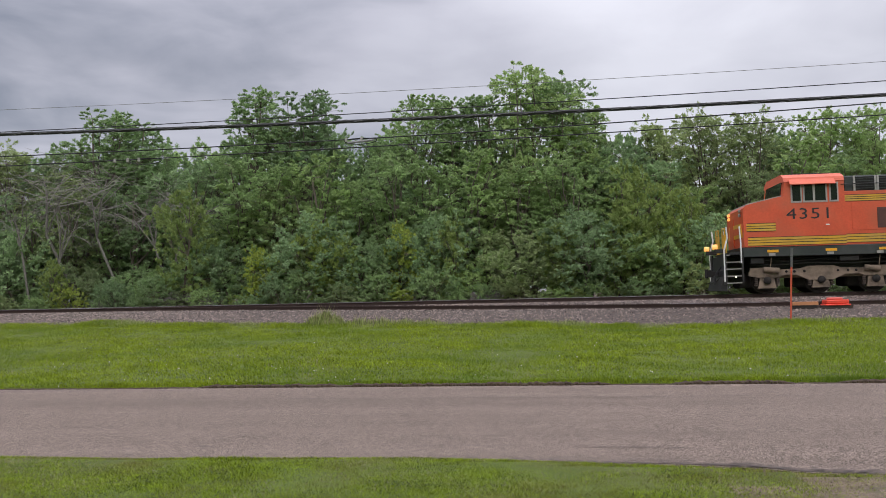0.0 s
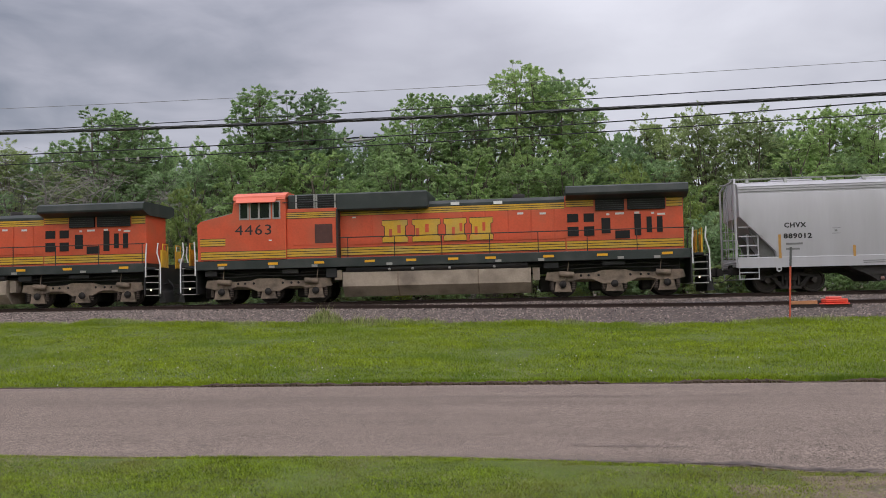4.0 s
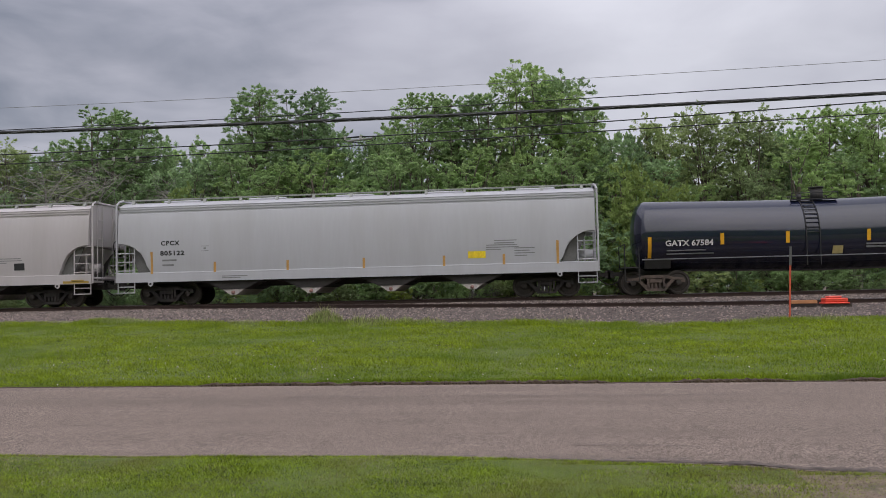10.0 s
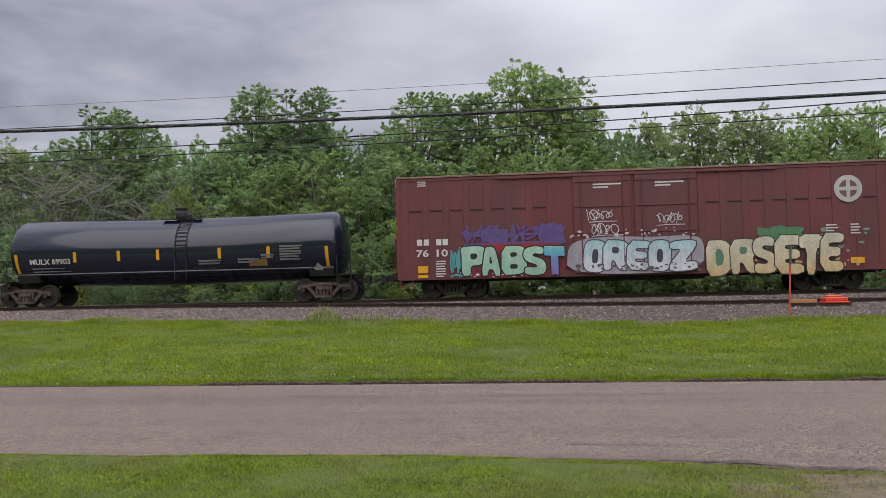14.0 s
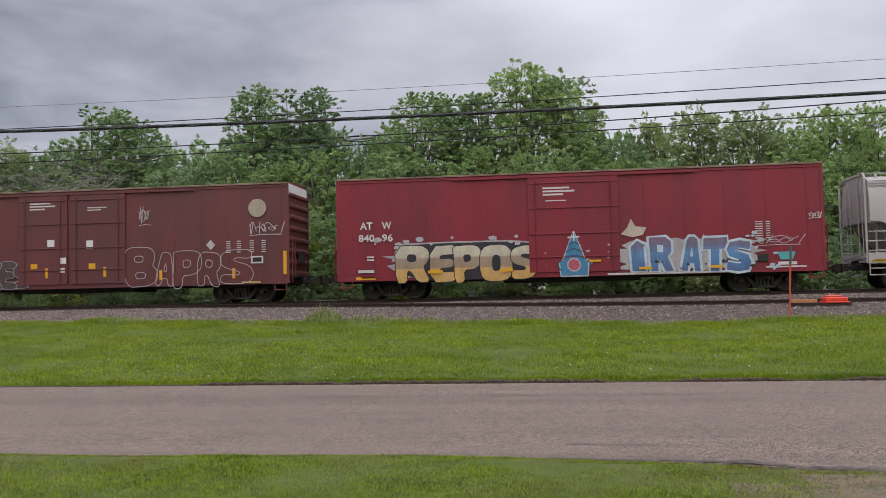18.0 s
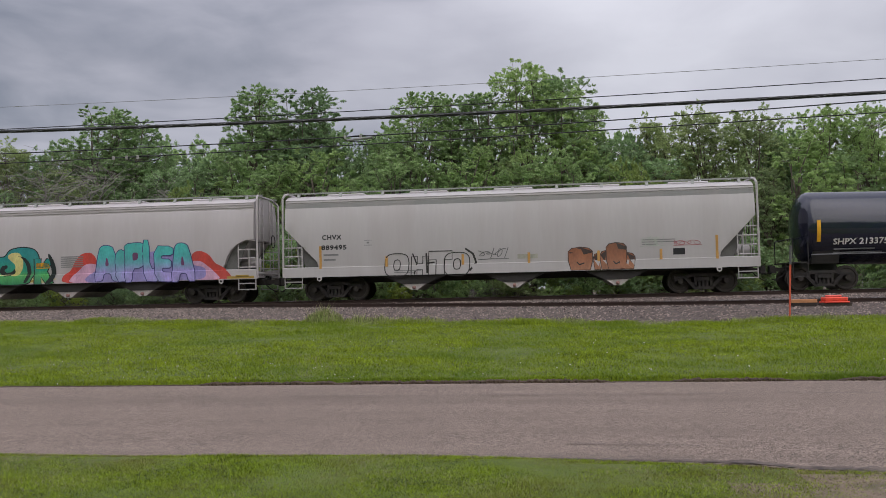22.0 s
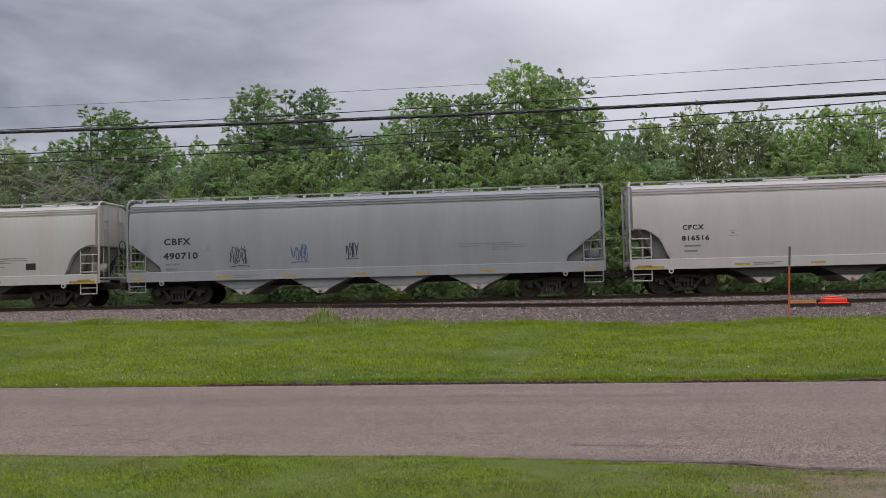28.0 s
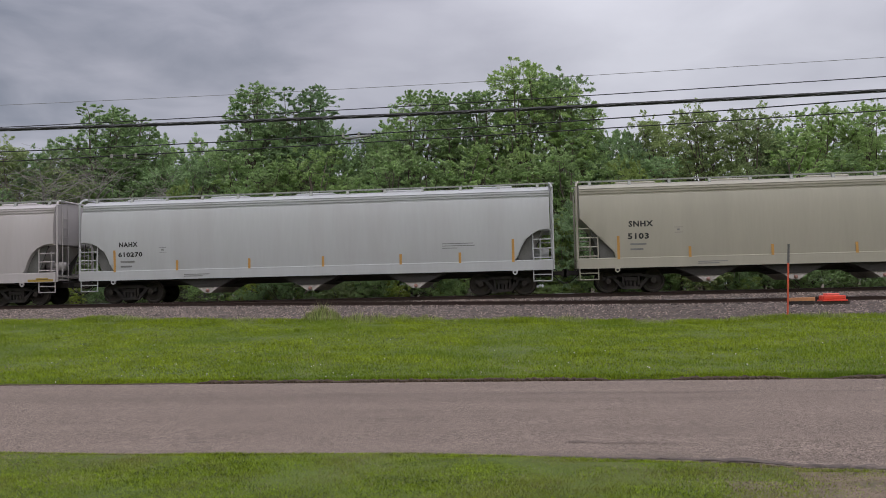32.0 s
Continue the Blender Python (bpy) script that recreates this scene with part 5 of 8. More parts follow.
def scribble(car, x0, x1, z0, z1, colour, bulge, seed, loops=7, w=0.022, label="thin sprayed tag"):
    """A thin tag: one hasty line of loops and spikes, and a dash beneath."""
    r = random.Random(seed)
    line, n = [], 14 * max(2, loops)
    swing = [r.uniform(0.45, 1.0) for _ in range(loops + 2)]
    for k in range(n + 1):
        u = k / n
        a = 6.28319 * loops * u
        h = swing[int(u * loops)]
        wave = noise.noise(Vector((u * loops * 1.3, seed, 0))), noise.noise(Vector((u * loops * 1.7, seed, 7)))
        line.append((x0 + (x1 - x0) * (u * 0.8 + 0.1 + 0.22 * wave[0]) + 0.6 * (x1 - x0) / loops * math.sin(a) * h, z0 + (z1 - z0) * min(1.0, max(0.05, 0.55 + 0.36 * h * math.cos(a) + 0.4 * wave[1]))))
    strokes = [line, [(x0 + 0.1 * (x1 - x0), z0), (x0 + 0.5 * (x1 - x0), z0 + 0.06 * (z1 - z0)), (x1, z0 + 0.02)]]
    for _ in range(max(1, loops // 2)):
        x = r.uniform(x0, x1)
        strokes.append([(x, z0 + 0.15 * (z1 - z0)), (x + r.uniform(-0.1, 0.2) * (x1 - x0), z1)])
    part_mesh("graffiti_tag", stroke_mesh("graffiti_tag", strokes, w * 0.5, bulge, 0.008, seed), paint(colour), car, label)


def specks(car, x0, x1, z0, z1, colour, bulge, seed, count, size, label="scattered spray splashes"):
    """Small uneven splashes and dots of spray paint, one part."""
    r = random.Random(seed)
    vs, fs = [], []
    for k in range(count):
        x, z, s = r.uniform(x0, x1), r.uniform(z0, z1), size * r.uniform(0.35, 1.1)
        wide, tall, b = r.uniform(0.7, 1.6), r.uniform(0.5, 1.0), len(vs)
        for q in range(9):
            f = r.uniform(0.7, 1.15)
            zz = z + s * tall * f * math.sin(q * 0.6981)
            vs.append((x + s * wide * f * math.cos(q * 0.6981), -(bulge(zz) + 0.0055 + 0.00003 * k), zz))
        fs.append(tuple(range(b, b + 9)))
    ob = part_mesh("spray_specks", mesh_from("spray_specks", vs, fs), paint(colour), car, label)
    ob["kind"] = "stuff"
    return ob


def small_print(car, x, z, cols, bulge, mat, row_h=0.07, gap=0.11, name="small_print"):
    """Rows of writing too small to read, as plain bars: the width of each row."""
    bm = bmesh.new()
    for i, w in enumerate(cols):
        z0 = z - i * gap
        y = -bulge(z0) - 0.006
        q = [bm.verts.new(p) for p in ((x, y, z0 - row_h), (x + w, y, z0 - row_h), (x + w, -bulge(z0 + row_h) - 0.006, z0), (x, y, z0))]
        bm.faces.new(q)
    part(name, bm, M[mat], car)


# ---- covered hoppers ----
b = prism(bmesh.new(), [(-1.12, 4.26), (-1.03, 4.435), (-0.93, 4.435), (-0.98, 4.32)], -0.055, 0.055, flat="x")
BRACKET = bpy.data.meshes.new("bracket")
b.to_mesh(BRACKET)
b.free()
BRACKET.materials.append(M["walk"])

H_PROF = ((1.22, 1.49), (1.6, 1.53), (2.2, 1.565), (2.8, 1.575), (3.3, 1.56), (3.72, 1.515), (3.84, 1.49))


def hopper_side(z):
    return float(np.interp(z, [p[0] for p in H_PROF], [p[1] for p in H_PROF])) if z > 1.35 else 1.552


def painted_side(z):
    """The outer skin of a hopper where paint runs over the sill onto the shell."""
    return 1.553 if z <= 1.3505 else hopper_side(z) + 0.004


def hopper(place, length, label, paint_rgb, streak, marks, number, bays=4, strips="side", band=None, square=False, text_h=0.2, text_x=1.98, text_z=2.47, sill_rgb=None, frame_rgb=None, yellow_ends=False, gates=True, truck="dark", brackets=13, grey_bays=False, rise=2.95):
    car = freight_car("covered_hopper", label, "hopper car", place, "covered hopper cars")
    mat = hopper_paint("hopper_paint", paint_rgb, streak)
    sill_mat = hopper_paint("sill_paint", sill_rgb, streak) if sill_rgb else mat
    frame_mat = hopper_paint("frame_paint", frame_rgb, streak) if frame_rgb else sill_mat
    h = length / 2
    # curved shell, its ends sloped up over the trucks
    half = [(w, z) for z, w in H_PROF] + [(1.435, 3.855), (1.435, 3.925), (1.475, 3.93), (1.475, 3.95), (1.425, 3.955), (1.42, 4.025), (1.46, 4.03), (1.46, 4.05), (1.41, 4.055), (1.40, 4.12), (1.43, 4.13), (1.38, 4.17), (0.95, 4.33), (0.45, 4.39)]
    ring = [(-w, z) for w, z in half] + [(w, z) for w, z in half[::-1]]
    top_z, run = (rise, 1.40) if square else (2.58, 1.30)

    def bottom(d):
        """Height of the shell's lower edge at a distance d from its end."""
        if d >= run:
            return 1.22
        f = d / run
        if not square:
            u = max(0.0, (f - 0.1) / 0.9)
            return 1.22 + (top_z - 1.22) * (1 - u ** 2.0) ** (1 / 2.0)
        if f < 0.93:
            return top_z - (top_z - 1.60) * (f / 0.93)
        return 1.60 - 0.38 * (f - 0.93) / 0.07

    xs = [0.0, 0.2, 0.45, 0.7, 0.9, 1.02, 1.1, 1.18, 1.25, 1.31, 1.36, 1.4, 1.42, 1.6]
    xs = [d for d in xs if d <= run] + [run + 0.2, h]
    stations = [-h + 0.10 + d for d in xs[:-1]] + [0.0] + [h - 0.10 - d for d in xs[:-1][::-1]]
    rings = []
    for x in stations:
        zb = bottom(h - 0.10 - abs(x))
        rings.append([(x, y, max(z, zb + 0.002 * i)) for i, (y, z) in enumerate([(a, b) for a, b in ring[: len(half)]])] + [(x, y, max(z, zb + 0.002 * i)) for i, (y, z) in list(enumerate(ring[len(half):][::-1]))[::-1]])
    part("body", loft(rings), mat, car)
    for s in (-1, 1):
        e = s * (h - 0.1)
        part("slope_sheet", prism(bmesh.new(), [(e - s * 0.28, top_z - 0.02), (e - s * (run + 0.1), 1.22), (e - s * (run + 0.06), 1.18), (e - s * 0.24, top_z - 0.06)], -1.22, 1.22), mat, car)
        # shade inside the end openings is painted in: grey instead of body paint
        for y0, y1 in ((-1.32, -1.26), (1.26, 1.32)):
            rim = [(e - s * d, bottom(d) + 0.02) for d in (0.32, 0.5, 0.7, 0.9, 1.02, 1.1, 1.18, 1.24, 1.28) if d < run]
            part("inner_side", prism(bmesh.new(), rim + [(e - s * (run + 0.04), 1.2), (e - s * 0.88, 1.12)], y0, y1), M["shaded_sheet"], car, "inner hopper sheet with its shade painted in grey")
    if band:
        part("stripe", prism(bmesh.new(), [(-h + 0.12, 3.80), (h - 0.12, 3.80), (h - 0.12, 3.98), (-h + 0.12, 3.98)], -1.502, -1.47), hopper_paint("stripe_paint", band, streak), car)
    # side sills
    for sgn in (-1, 1):
        bm = bmesh.new()
        prism(bm, [(sgn * y, z) for y, z in ((1.40, 0.98), (1.55, 0.96), (1.55, 1.345), (1.46, 1.375), (1.40, 1.375))], -h, h, flat="x")
        part("side_sill", bm, sill_mat, car)
    # roof walk on brackets, hatch covers
    for y in (-0.98, 0.98):
        part("running_board", boxes((-h - 0.10, h + 0.10, y - 0.05, y + 0.05, 4.43, 4.485)), M["walk"], car, "grey-green steel roof walk")
    for i in range(brackets):
        x = -h + 0.55 + i * (length - 1.1) / (brackets - 1)
        part_mesh("bracket", BRACKET, None, car).location = (x, 0, 0)
    for i in range(5):
        x = -h + 1.6 + i * (length - 4.8) / 4
        part("hatch_cover", boxes((x, x + 1.6, -0.4, 0.4, 4.38, 4.47), bevel=0.03), mat, car)
    # ends: bulkhead, posts, ladders, steps, brake gear
    for s in (-1, 1):
        e = s * h
        part("end_frame", rods(0.045, ((e + s * 0.02, -1.45, 0.98), (e + s * 0.02, -1.45, 4.22)), ((e + s * 0.02, 1.45, 0.98), (e + s * 0.02, 1.45, 4.22)),
             ((e + s * 0.02, -1.45, 4.22), (e - s * 0.02, -1.3, 4.38)), ((e - s * 0.02, -1.3, 4.38), (e - s * 0.08, -1.0, 4.46)), ((e + s * 0.02, 1.45, 4.22), (e - s * 0.08, 1.0, 4.44)), ((e - s * 0.05, -1.45, 1.2), (e - s * 0.05, 1.45, 1.2)),
             ((e - s * 0.08, -1.0, 4.44), (e - s * 0.08, 1.0, 4.44))), frame_mat, car)
        for sgn in (-1, 1):
            y = sgn * 1.48
            a, b = e - s * 0.05, e - s * 0.78
            pairs = [((b, y, 1.2), (b, y, 2.55))] + [((a, y, z), (b, y, z)) for z in (1.45, 1.82, 2.18, 2.54)]
            part("ladder", rods(0.026, *pairs, n=5), frame_mat, car)
            part("step", rods(0.024, ((a, y, 1.0), (a, y, 0.52)), ((b, y, 1.0), (b, y, 0.52)), ((a, y, 0.53), (b, y, 0.53)), ((a, y, 0.78), (b, y, 0.78)), n=5), frame_mat, car)
            z0 = 2.9
            part("grab_iron", rods(0.02, ((a, sgn * 0.9, z0), (a, sgn * 0.45, z0)), ((a, sgn * 0.9, z0 + 0.4), (a, sgn * 0.45, z0 + 0.4)), ((a, sgn * 0.9, z0 + 0.8), (a, sgn * 0.45, z0 + 0.8)), ((a, sgn * 0.9, 1.0), (a, sgn * 0.9, 4.3)), ((a, sgn * 0.45, 1.0), (a, sgn * 0.45, 4.3)), n=5), frame_mat, car)
        part("slope_strut", rods(0.045, ((e - s * 0.5, -1.0, 1.1), (e - s * 0.5, -1.0, 2.3)), n=6), frame_mat, car)
        part("end_platform", boxes((min(e, e - s * 1.5), max(e, e - s * 1.5), -1.4, 1.4, 1.02, 1.1)), sill_mat, car)
        part("coupler", coupler_bm(e - s * 0.02, s * 0.55), M["darktruck"], car)
        freight_truck(car, s * (h - 2.05), place, truck)
        # a bracket with a round eye near each truck, and the jacking pad
        part("jacking_pad", prism(bmesh.new(), [(e - s * 1.62, 0.99), (e - s * 1.40, 0.99), (e - s * 1.42, 0.84), (e - s * 1.50, 0.78), (e - s * 1.60, 0.84)], -1.56, -1.50), sill_mat, car)
        part("jacking_eye", boxes((e - s * 1.51 - 0.045, e - s * 1.51 + 0.045, -1.566, -1.562, 0.85, 0.93)), M["ink"], car)
    part("brake_tank", smooth(rods(0.19, ((h - 0.95, -0.5, 1.65), (h - 0.15, -0.5, 1.65)), n=14)), frame_mat, car)
    part("brake_wheel", rods(0.02, *[((h + 0.06, 0.55 + 0.27 * math.cos(a * 0.628), 2.6 + 0.27 * math.sin(a * 0.628)), (h + 0.06, 0.55 + 0.27 * math.cos(a * 0.628 + 0.628), 2.6 + 0.27 * math.sin(a * 0.628 + 0.628))) for a in range(10)], n=5), M["darktruck"], car)
    # discharge bays: near-black, unless grey_bays gives them the body paint
    part("center_sill", boxes((-h, h, -0.45, 0.45, 0.72, 1.12)), M["darktruck"], car)
    x0, x1 = -h + 3.35, h - 3.35
    wbay = (x1 - x0) / bays
    for i in range(bays):
        a = x0 + i * wbay
        c = a + wbay / 2
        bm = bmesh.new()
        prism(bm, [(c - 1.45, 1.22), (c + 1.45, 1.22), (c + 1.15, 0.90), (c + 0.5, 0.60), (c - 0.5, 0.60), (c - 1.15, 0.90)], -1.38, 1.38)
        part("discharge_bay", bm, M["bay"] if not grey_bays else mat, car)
        part("outlet_gate", prism(bmesh.new(), [(c - 0.47, 0.60), (c + 0.47, 0.60), (c + 0.13, 0.36), (c - 0.13, 0.36)], -1.34, 1.34), M["hoppergate"] if gates else M["bay"], car)
        part("gate_cap", smooth(rods(0.075, ((c, -1.40, 0.46), (c, -1.30, 0.46)), n=10)), paint((0.36, 0.20, 0.17)), car, "pinkish gate cap")
    part("brake_pipe", rods(0.03, ((-h + 0.4, -0.9, 0.92), (h - 0.4, -0.9, 0.92)), n=5), M["darktruck"], car)
    # markings
    tx = -h + text_x
    words(marks, tx, text_z, text_h * 4.1, text_h, M["ink"], car, 0, hopper_side, 1.15, bold=0.036)
    words(number, tx - 0.04, text_z - text_h * 2.1, text_h * (0.88 * len(number)), text_h * 1.02, M["ink"], car, 0, hopper_side, 1.1, bold=0.036)
    small_print(car, tx + 0.05, text_z - text_h * 2.1 - 0.16, (0.62, 0.5), hopper_side, "greyink", gap=0.2)
    small_print(car, tx + 1.75, text_z - 0.05, (0.32,), hopper_side, "greyink", row_h=0.02)
    small_print(car, tx + 1.75, text_z - 0.25, (0.32,), hopper_side, "greyink", row_h=0.02)
    small_print(car, tx + 1.85, text_z - 0.12, (0.1,), hopper_side, "greyink", row_h=0.07)
    if strips == "side":
        decals([(-h + 1.52, -h + 1.62, 1.30, 2.22), (h - 1.62, h - 1.52, 1.30, 2.22)], M["reflector"], car, bulge=hopper_side, name="reflector")
        decals([(x - 0.05, x + 0.05, 1.32, 1.74) for x in (-h + 4.3, -h + 7.4, 0.6, h - 6.1, h - 3.7)], M["reflector"], car, bulge=hopper_side, name="reflector")
    else:
        decals([(x - 0.28, x + 0.28, 1.06, 1.14) for x in (-h + 0.5, -h + 4.2, -h + 7.0, 0.1, h - 7.2, h - 4.6, h - 0.6)], M["dullamber"], car, y=1.552, name="reflector")
    if yellow_ends:
        decals([(-h + 0.1, -h + 1.25, 0.99, 1.09), (h - 1.25, h - 0.1, 0.99, 1.09)], M["dullamber"], car, y=1.552, name="end_stripe")
    small_print(car, -h + 4.6, 1.16, (1.1, 0.8), lambda z: 1.551, "greyink", row_h=0.035, gap=0.07)
    small_print(car, h - 4.4, 2.12, (1.25, 1.3, 0.6), hopper_side, "greyink", row_h=0.03, gap=0.09)
    return car


# ---- tank cars ----
def tank_skin(radius, zc, length, x, dip=0.12):
    """The depth of a tank's side at a height, at a place x along it (the shell dips towards its middle)."""
    c = zc - dip * max(0.0, 1 - abs(x) / (length * 0.475))

    def side(z):
        return math.sqrt(max(0.0, radius * radius - (z - c) ** 2)) + 0.012
    return side


def tank(place, length, radius, zc, label, marks, number, hat="dome", truck="light", spots=(), text_x=1.22, text_z=1.86, end_strip=(1.42, 2.24), ladder_x=-0.5, hat_x=0.0, dip=0.12, prints=None):
    car = freight_car("tank_car", label, "tank car", place, "tank cars")
    h = length / 2
    n = 32
    secs = []
    cap = 0.55
    ds = [(0.0, 0.06), (0.03, 0.35), (0.10, 0.62), (0.22, 0.83), (0.38, 0.95), (cap, 1.0)]
    stations = [(-h + d, k) for d, k in ds] + [(-h * 0.5, 1.0), (0.0, 1.0), (h * 0.5, 1.0)] + [(h - d, k) for d, k in ds[::-1]]
    for x, k in stations:
        sag = -dip * max(0.0, 1 - abs(x) / (h * 0.95))
        secs.append([(x, radius * k * math.sin(6.28319 * i / n), zc + sag + radius * k * math.cos(6.28319 * i / n)) for i in range(n)])
    part("tank", loft(secs), M["tankblack"], car)

    def skin(x):
        return tank_skin(radius, zc, length, x, dip)

    # weld rings and saddles
    for x in (-h * 0.52, 0.0, h * 0.52):
        sag = -dip * max(0.0, 1 - abs(x) / (h * 0.95))
        ring = [[(x + dx, (radius + 0.004) * math.sin(6.28319 * i / n), zc + sag + (radius + 0.004) * math.cos(6.28319 * i / n)) for i in range(n)] for dx in (-0.02, 0.02)]
        part("weld_ring", loft(ring), M["tankblack"], car)
    for s in (-1, 1):
        e = s * (h - 0.95)
        part("saddle", prism(bmesh.new(), [(-0.95, 1.02), (0.95, 1.02), (1.1, 1.5), (0.8, 1.25), (-0.8, 1.25), (-1.1, 1.5)], e - 0.5, e + 0.5, flat="x"), M["black"], car)
        part("stub_sill", boxes((min(e - s * 0.6, s * (h + 0.35)), max(e - s * 0.6, s * (h + 0.35)), -0.34, 0.34, 0.72, 1.08)), M["black"], car)
        part("end_platform", boxes((min(s * (h - 0.2), s * (h + 0.4)), max(s * (h - 0.2), s * (h + 0.4)), -1.35, 1.35, 1.05, 1.1)), M["black"], car)
        part("coupler", coupler_bm(s * (h + 0.3), s * 0.62), M["darktruck"], car)
        a = s * (h + 0.36)
        part("handrail", rods(0.022, ((a, -1.35, 1.1), (a, -1.35, 2.0)), ((a, 1.35, 1.1), (a, 1.35, 2.0)), ((a, -1.35, 2.0), (a, 1.35, 2.0)), ((a, -1.35, 1.1), (a, -1.35, 0.5)), ((a - s * 0.55, -1.4, 1.1), (a - s * 0.55, -1.4, 0.5)), ((a, -1.38, 0.52), (a - s * 0.55, -1.4, 0.52)), ((a - s * 0.55, -1.42, 1.1), (a - s * 0.55, -1.42, 1.9)), n=5), M["black"], car)
        freight_truck(car, s * (h - 0.85), place, truck)
        decals([(s * (h - 0.62) - 0.07, s * (h - 0.62) + 0.07, *end_strip)], M["amber"], car, bulge=skin(s * (h - 0.62)), name="reflector", lift=0.012)
    # the highlight along the black rail is put into its colour as grey
    part("safety_rail", rods(0.022, ((-h + 0.3, -1.46, 1.36), (h - 0.3, -1.46, 1.36)), ((-h + 0.3, 1.46, 1.36), (h - 0.3, 1.46, 1.36)), n=5), M["glintrail"], car, "black safety rail with its highlight painted grey")
    # manway, top platform, ladder
    zt = zc + radius - dip
    tall, wide = (0.44, 0.24) if hat == "dome" else (0.50, 0.43)
    part("manway", smooth(rods(wide, ((hat_x, 0, zt - 0.1), (hat_x, 0, zt + tall)), n=18)), M["black"], car)
    part("manway_lid", smooth(rods(wide + 0.04, ((hat_x, 0, zt + tall), (hat_x, 0, zt + tall + 0.05)), n=18)), M["black"], car)
    part("valve", smooth(rods(0.09, ((ladder_x - 0.1, -0.1, zt - 0.05), (ladder_x - 0.1, -0.1, zt + 0.22)), n=10)), M["black"], car)
    xa, xb = min(ladder_x, hat_x) - 0.55, max(ladder_x, hat_x) + 0.6
    for y0, y1 in ((-0.72, -0.46), (0.46, 0.72)):
        part("top_platform", boxes((xa, xb, y0, y1, zt - 0.06, zt - 0.03)), M["black"], car)
    for y in (-0.72, 0.72):
        part("top_railing", pipe(bmesh.new(), [(xa, y, zt - 0.05), (xa, y, zt + 0.20), (xb, y, zt + 0.20), (xb, y, zt - 0.05)], 0.018, 5), M["black"], car)
    part("hinge_arm", rods(0.02, ((hat_x + wide, -0.1, zt + 0.05), (hat_x + wide + 0.3, -0.2, zt + 0.18)), n=5), M["black"], car)
    bm = bmesh.new()
    for x in (ladder_x - 0.25, ladder_x + 0.25):
        pipe(bm, [(x, -(radius + 0.03) * math.sin(a), zc - dip + (radius + 0.03) * math.cos(a)) for a in (0.35, 0.6, 0.85, 1.1, 1.35, 1.57)] + [(x, -radius - 0.02, 1.0)], 0.022, 5)
    for k in range(9):
        a = 0.5 + k * 0.13
        rod(bm, (ladder_x - 0.25, -(radius + 0.04) * math.sin(a), zc - dip + (radius + 0.04) * math.cos(a)), (ladder_x + 0.25, -(radius + 0.04) * math.sin(a), zc - dip + (radius + 0.04) * math.cos(a)), 0.018, 5)
    part("ladder", bm, M["black"], car)
    # markings
    tw = 0.183 * (len(marks) + 1 + len(number))
    words(marks + " " + number, -h + text_x, text_z, tw, 0.24, M["chalk"], car, 0.012, skin(-h + text_x + tw * 0.85))
    small_print(car, -h + text_x + 0.05, text_z - 0.14, (1.5, 1.8), skin(-h + text_x + 1.4), "dimink", row_h=0.05, gap=0.13)
    for x, z in spots:
        decals([(x - 0.07, x + 0.07, z, z + 0.44)], M["amber"], car, bulge=skin(x), name="reflector", lift=0.018)
    for x, w, rows_n, z in prints or ((h - 2.6, 0.95, 3, 2.32), (h - 2.6, 0.9, 3, 2.0), (h - 3.4, 0.55, 2, 1.98), (1.3, 1.0, 2, 1.8), (3.0, 0.9, 2, 1.82)):
        small_print(car, x, z, [w * k for k in (1, 0.92, 0.97)[:rows_n]], skin(x), "dimink", row_h=0.07, gap=0.11)
    return car


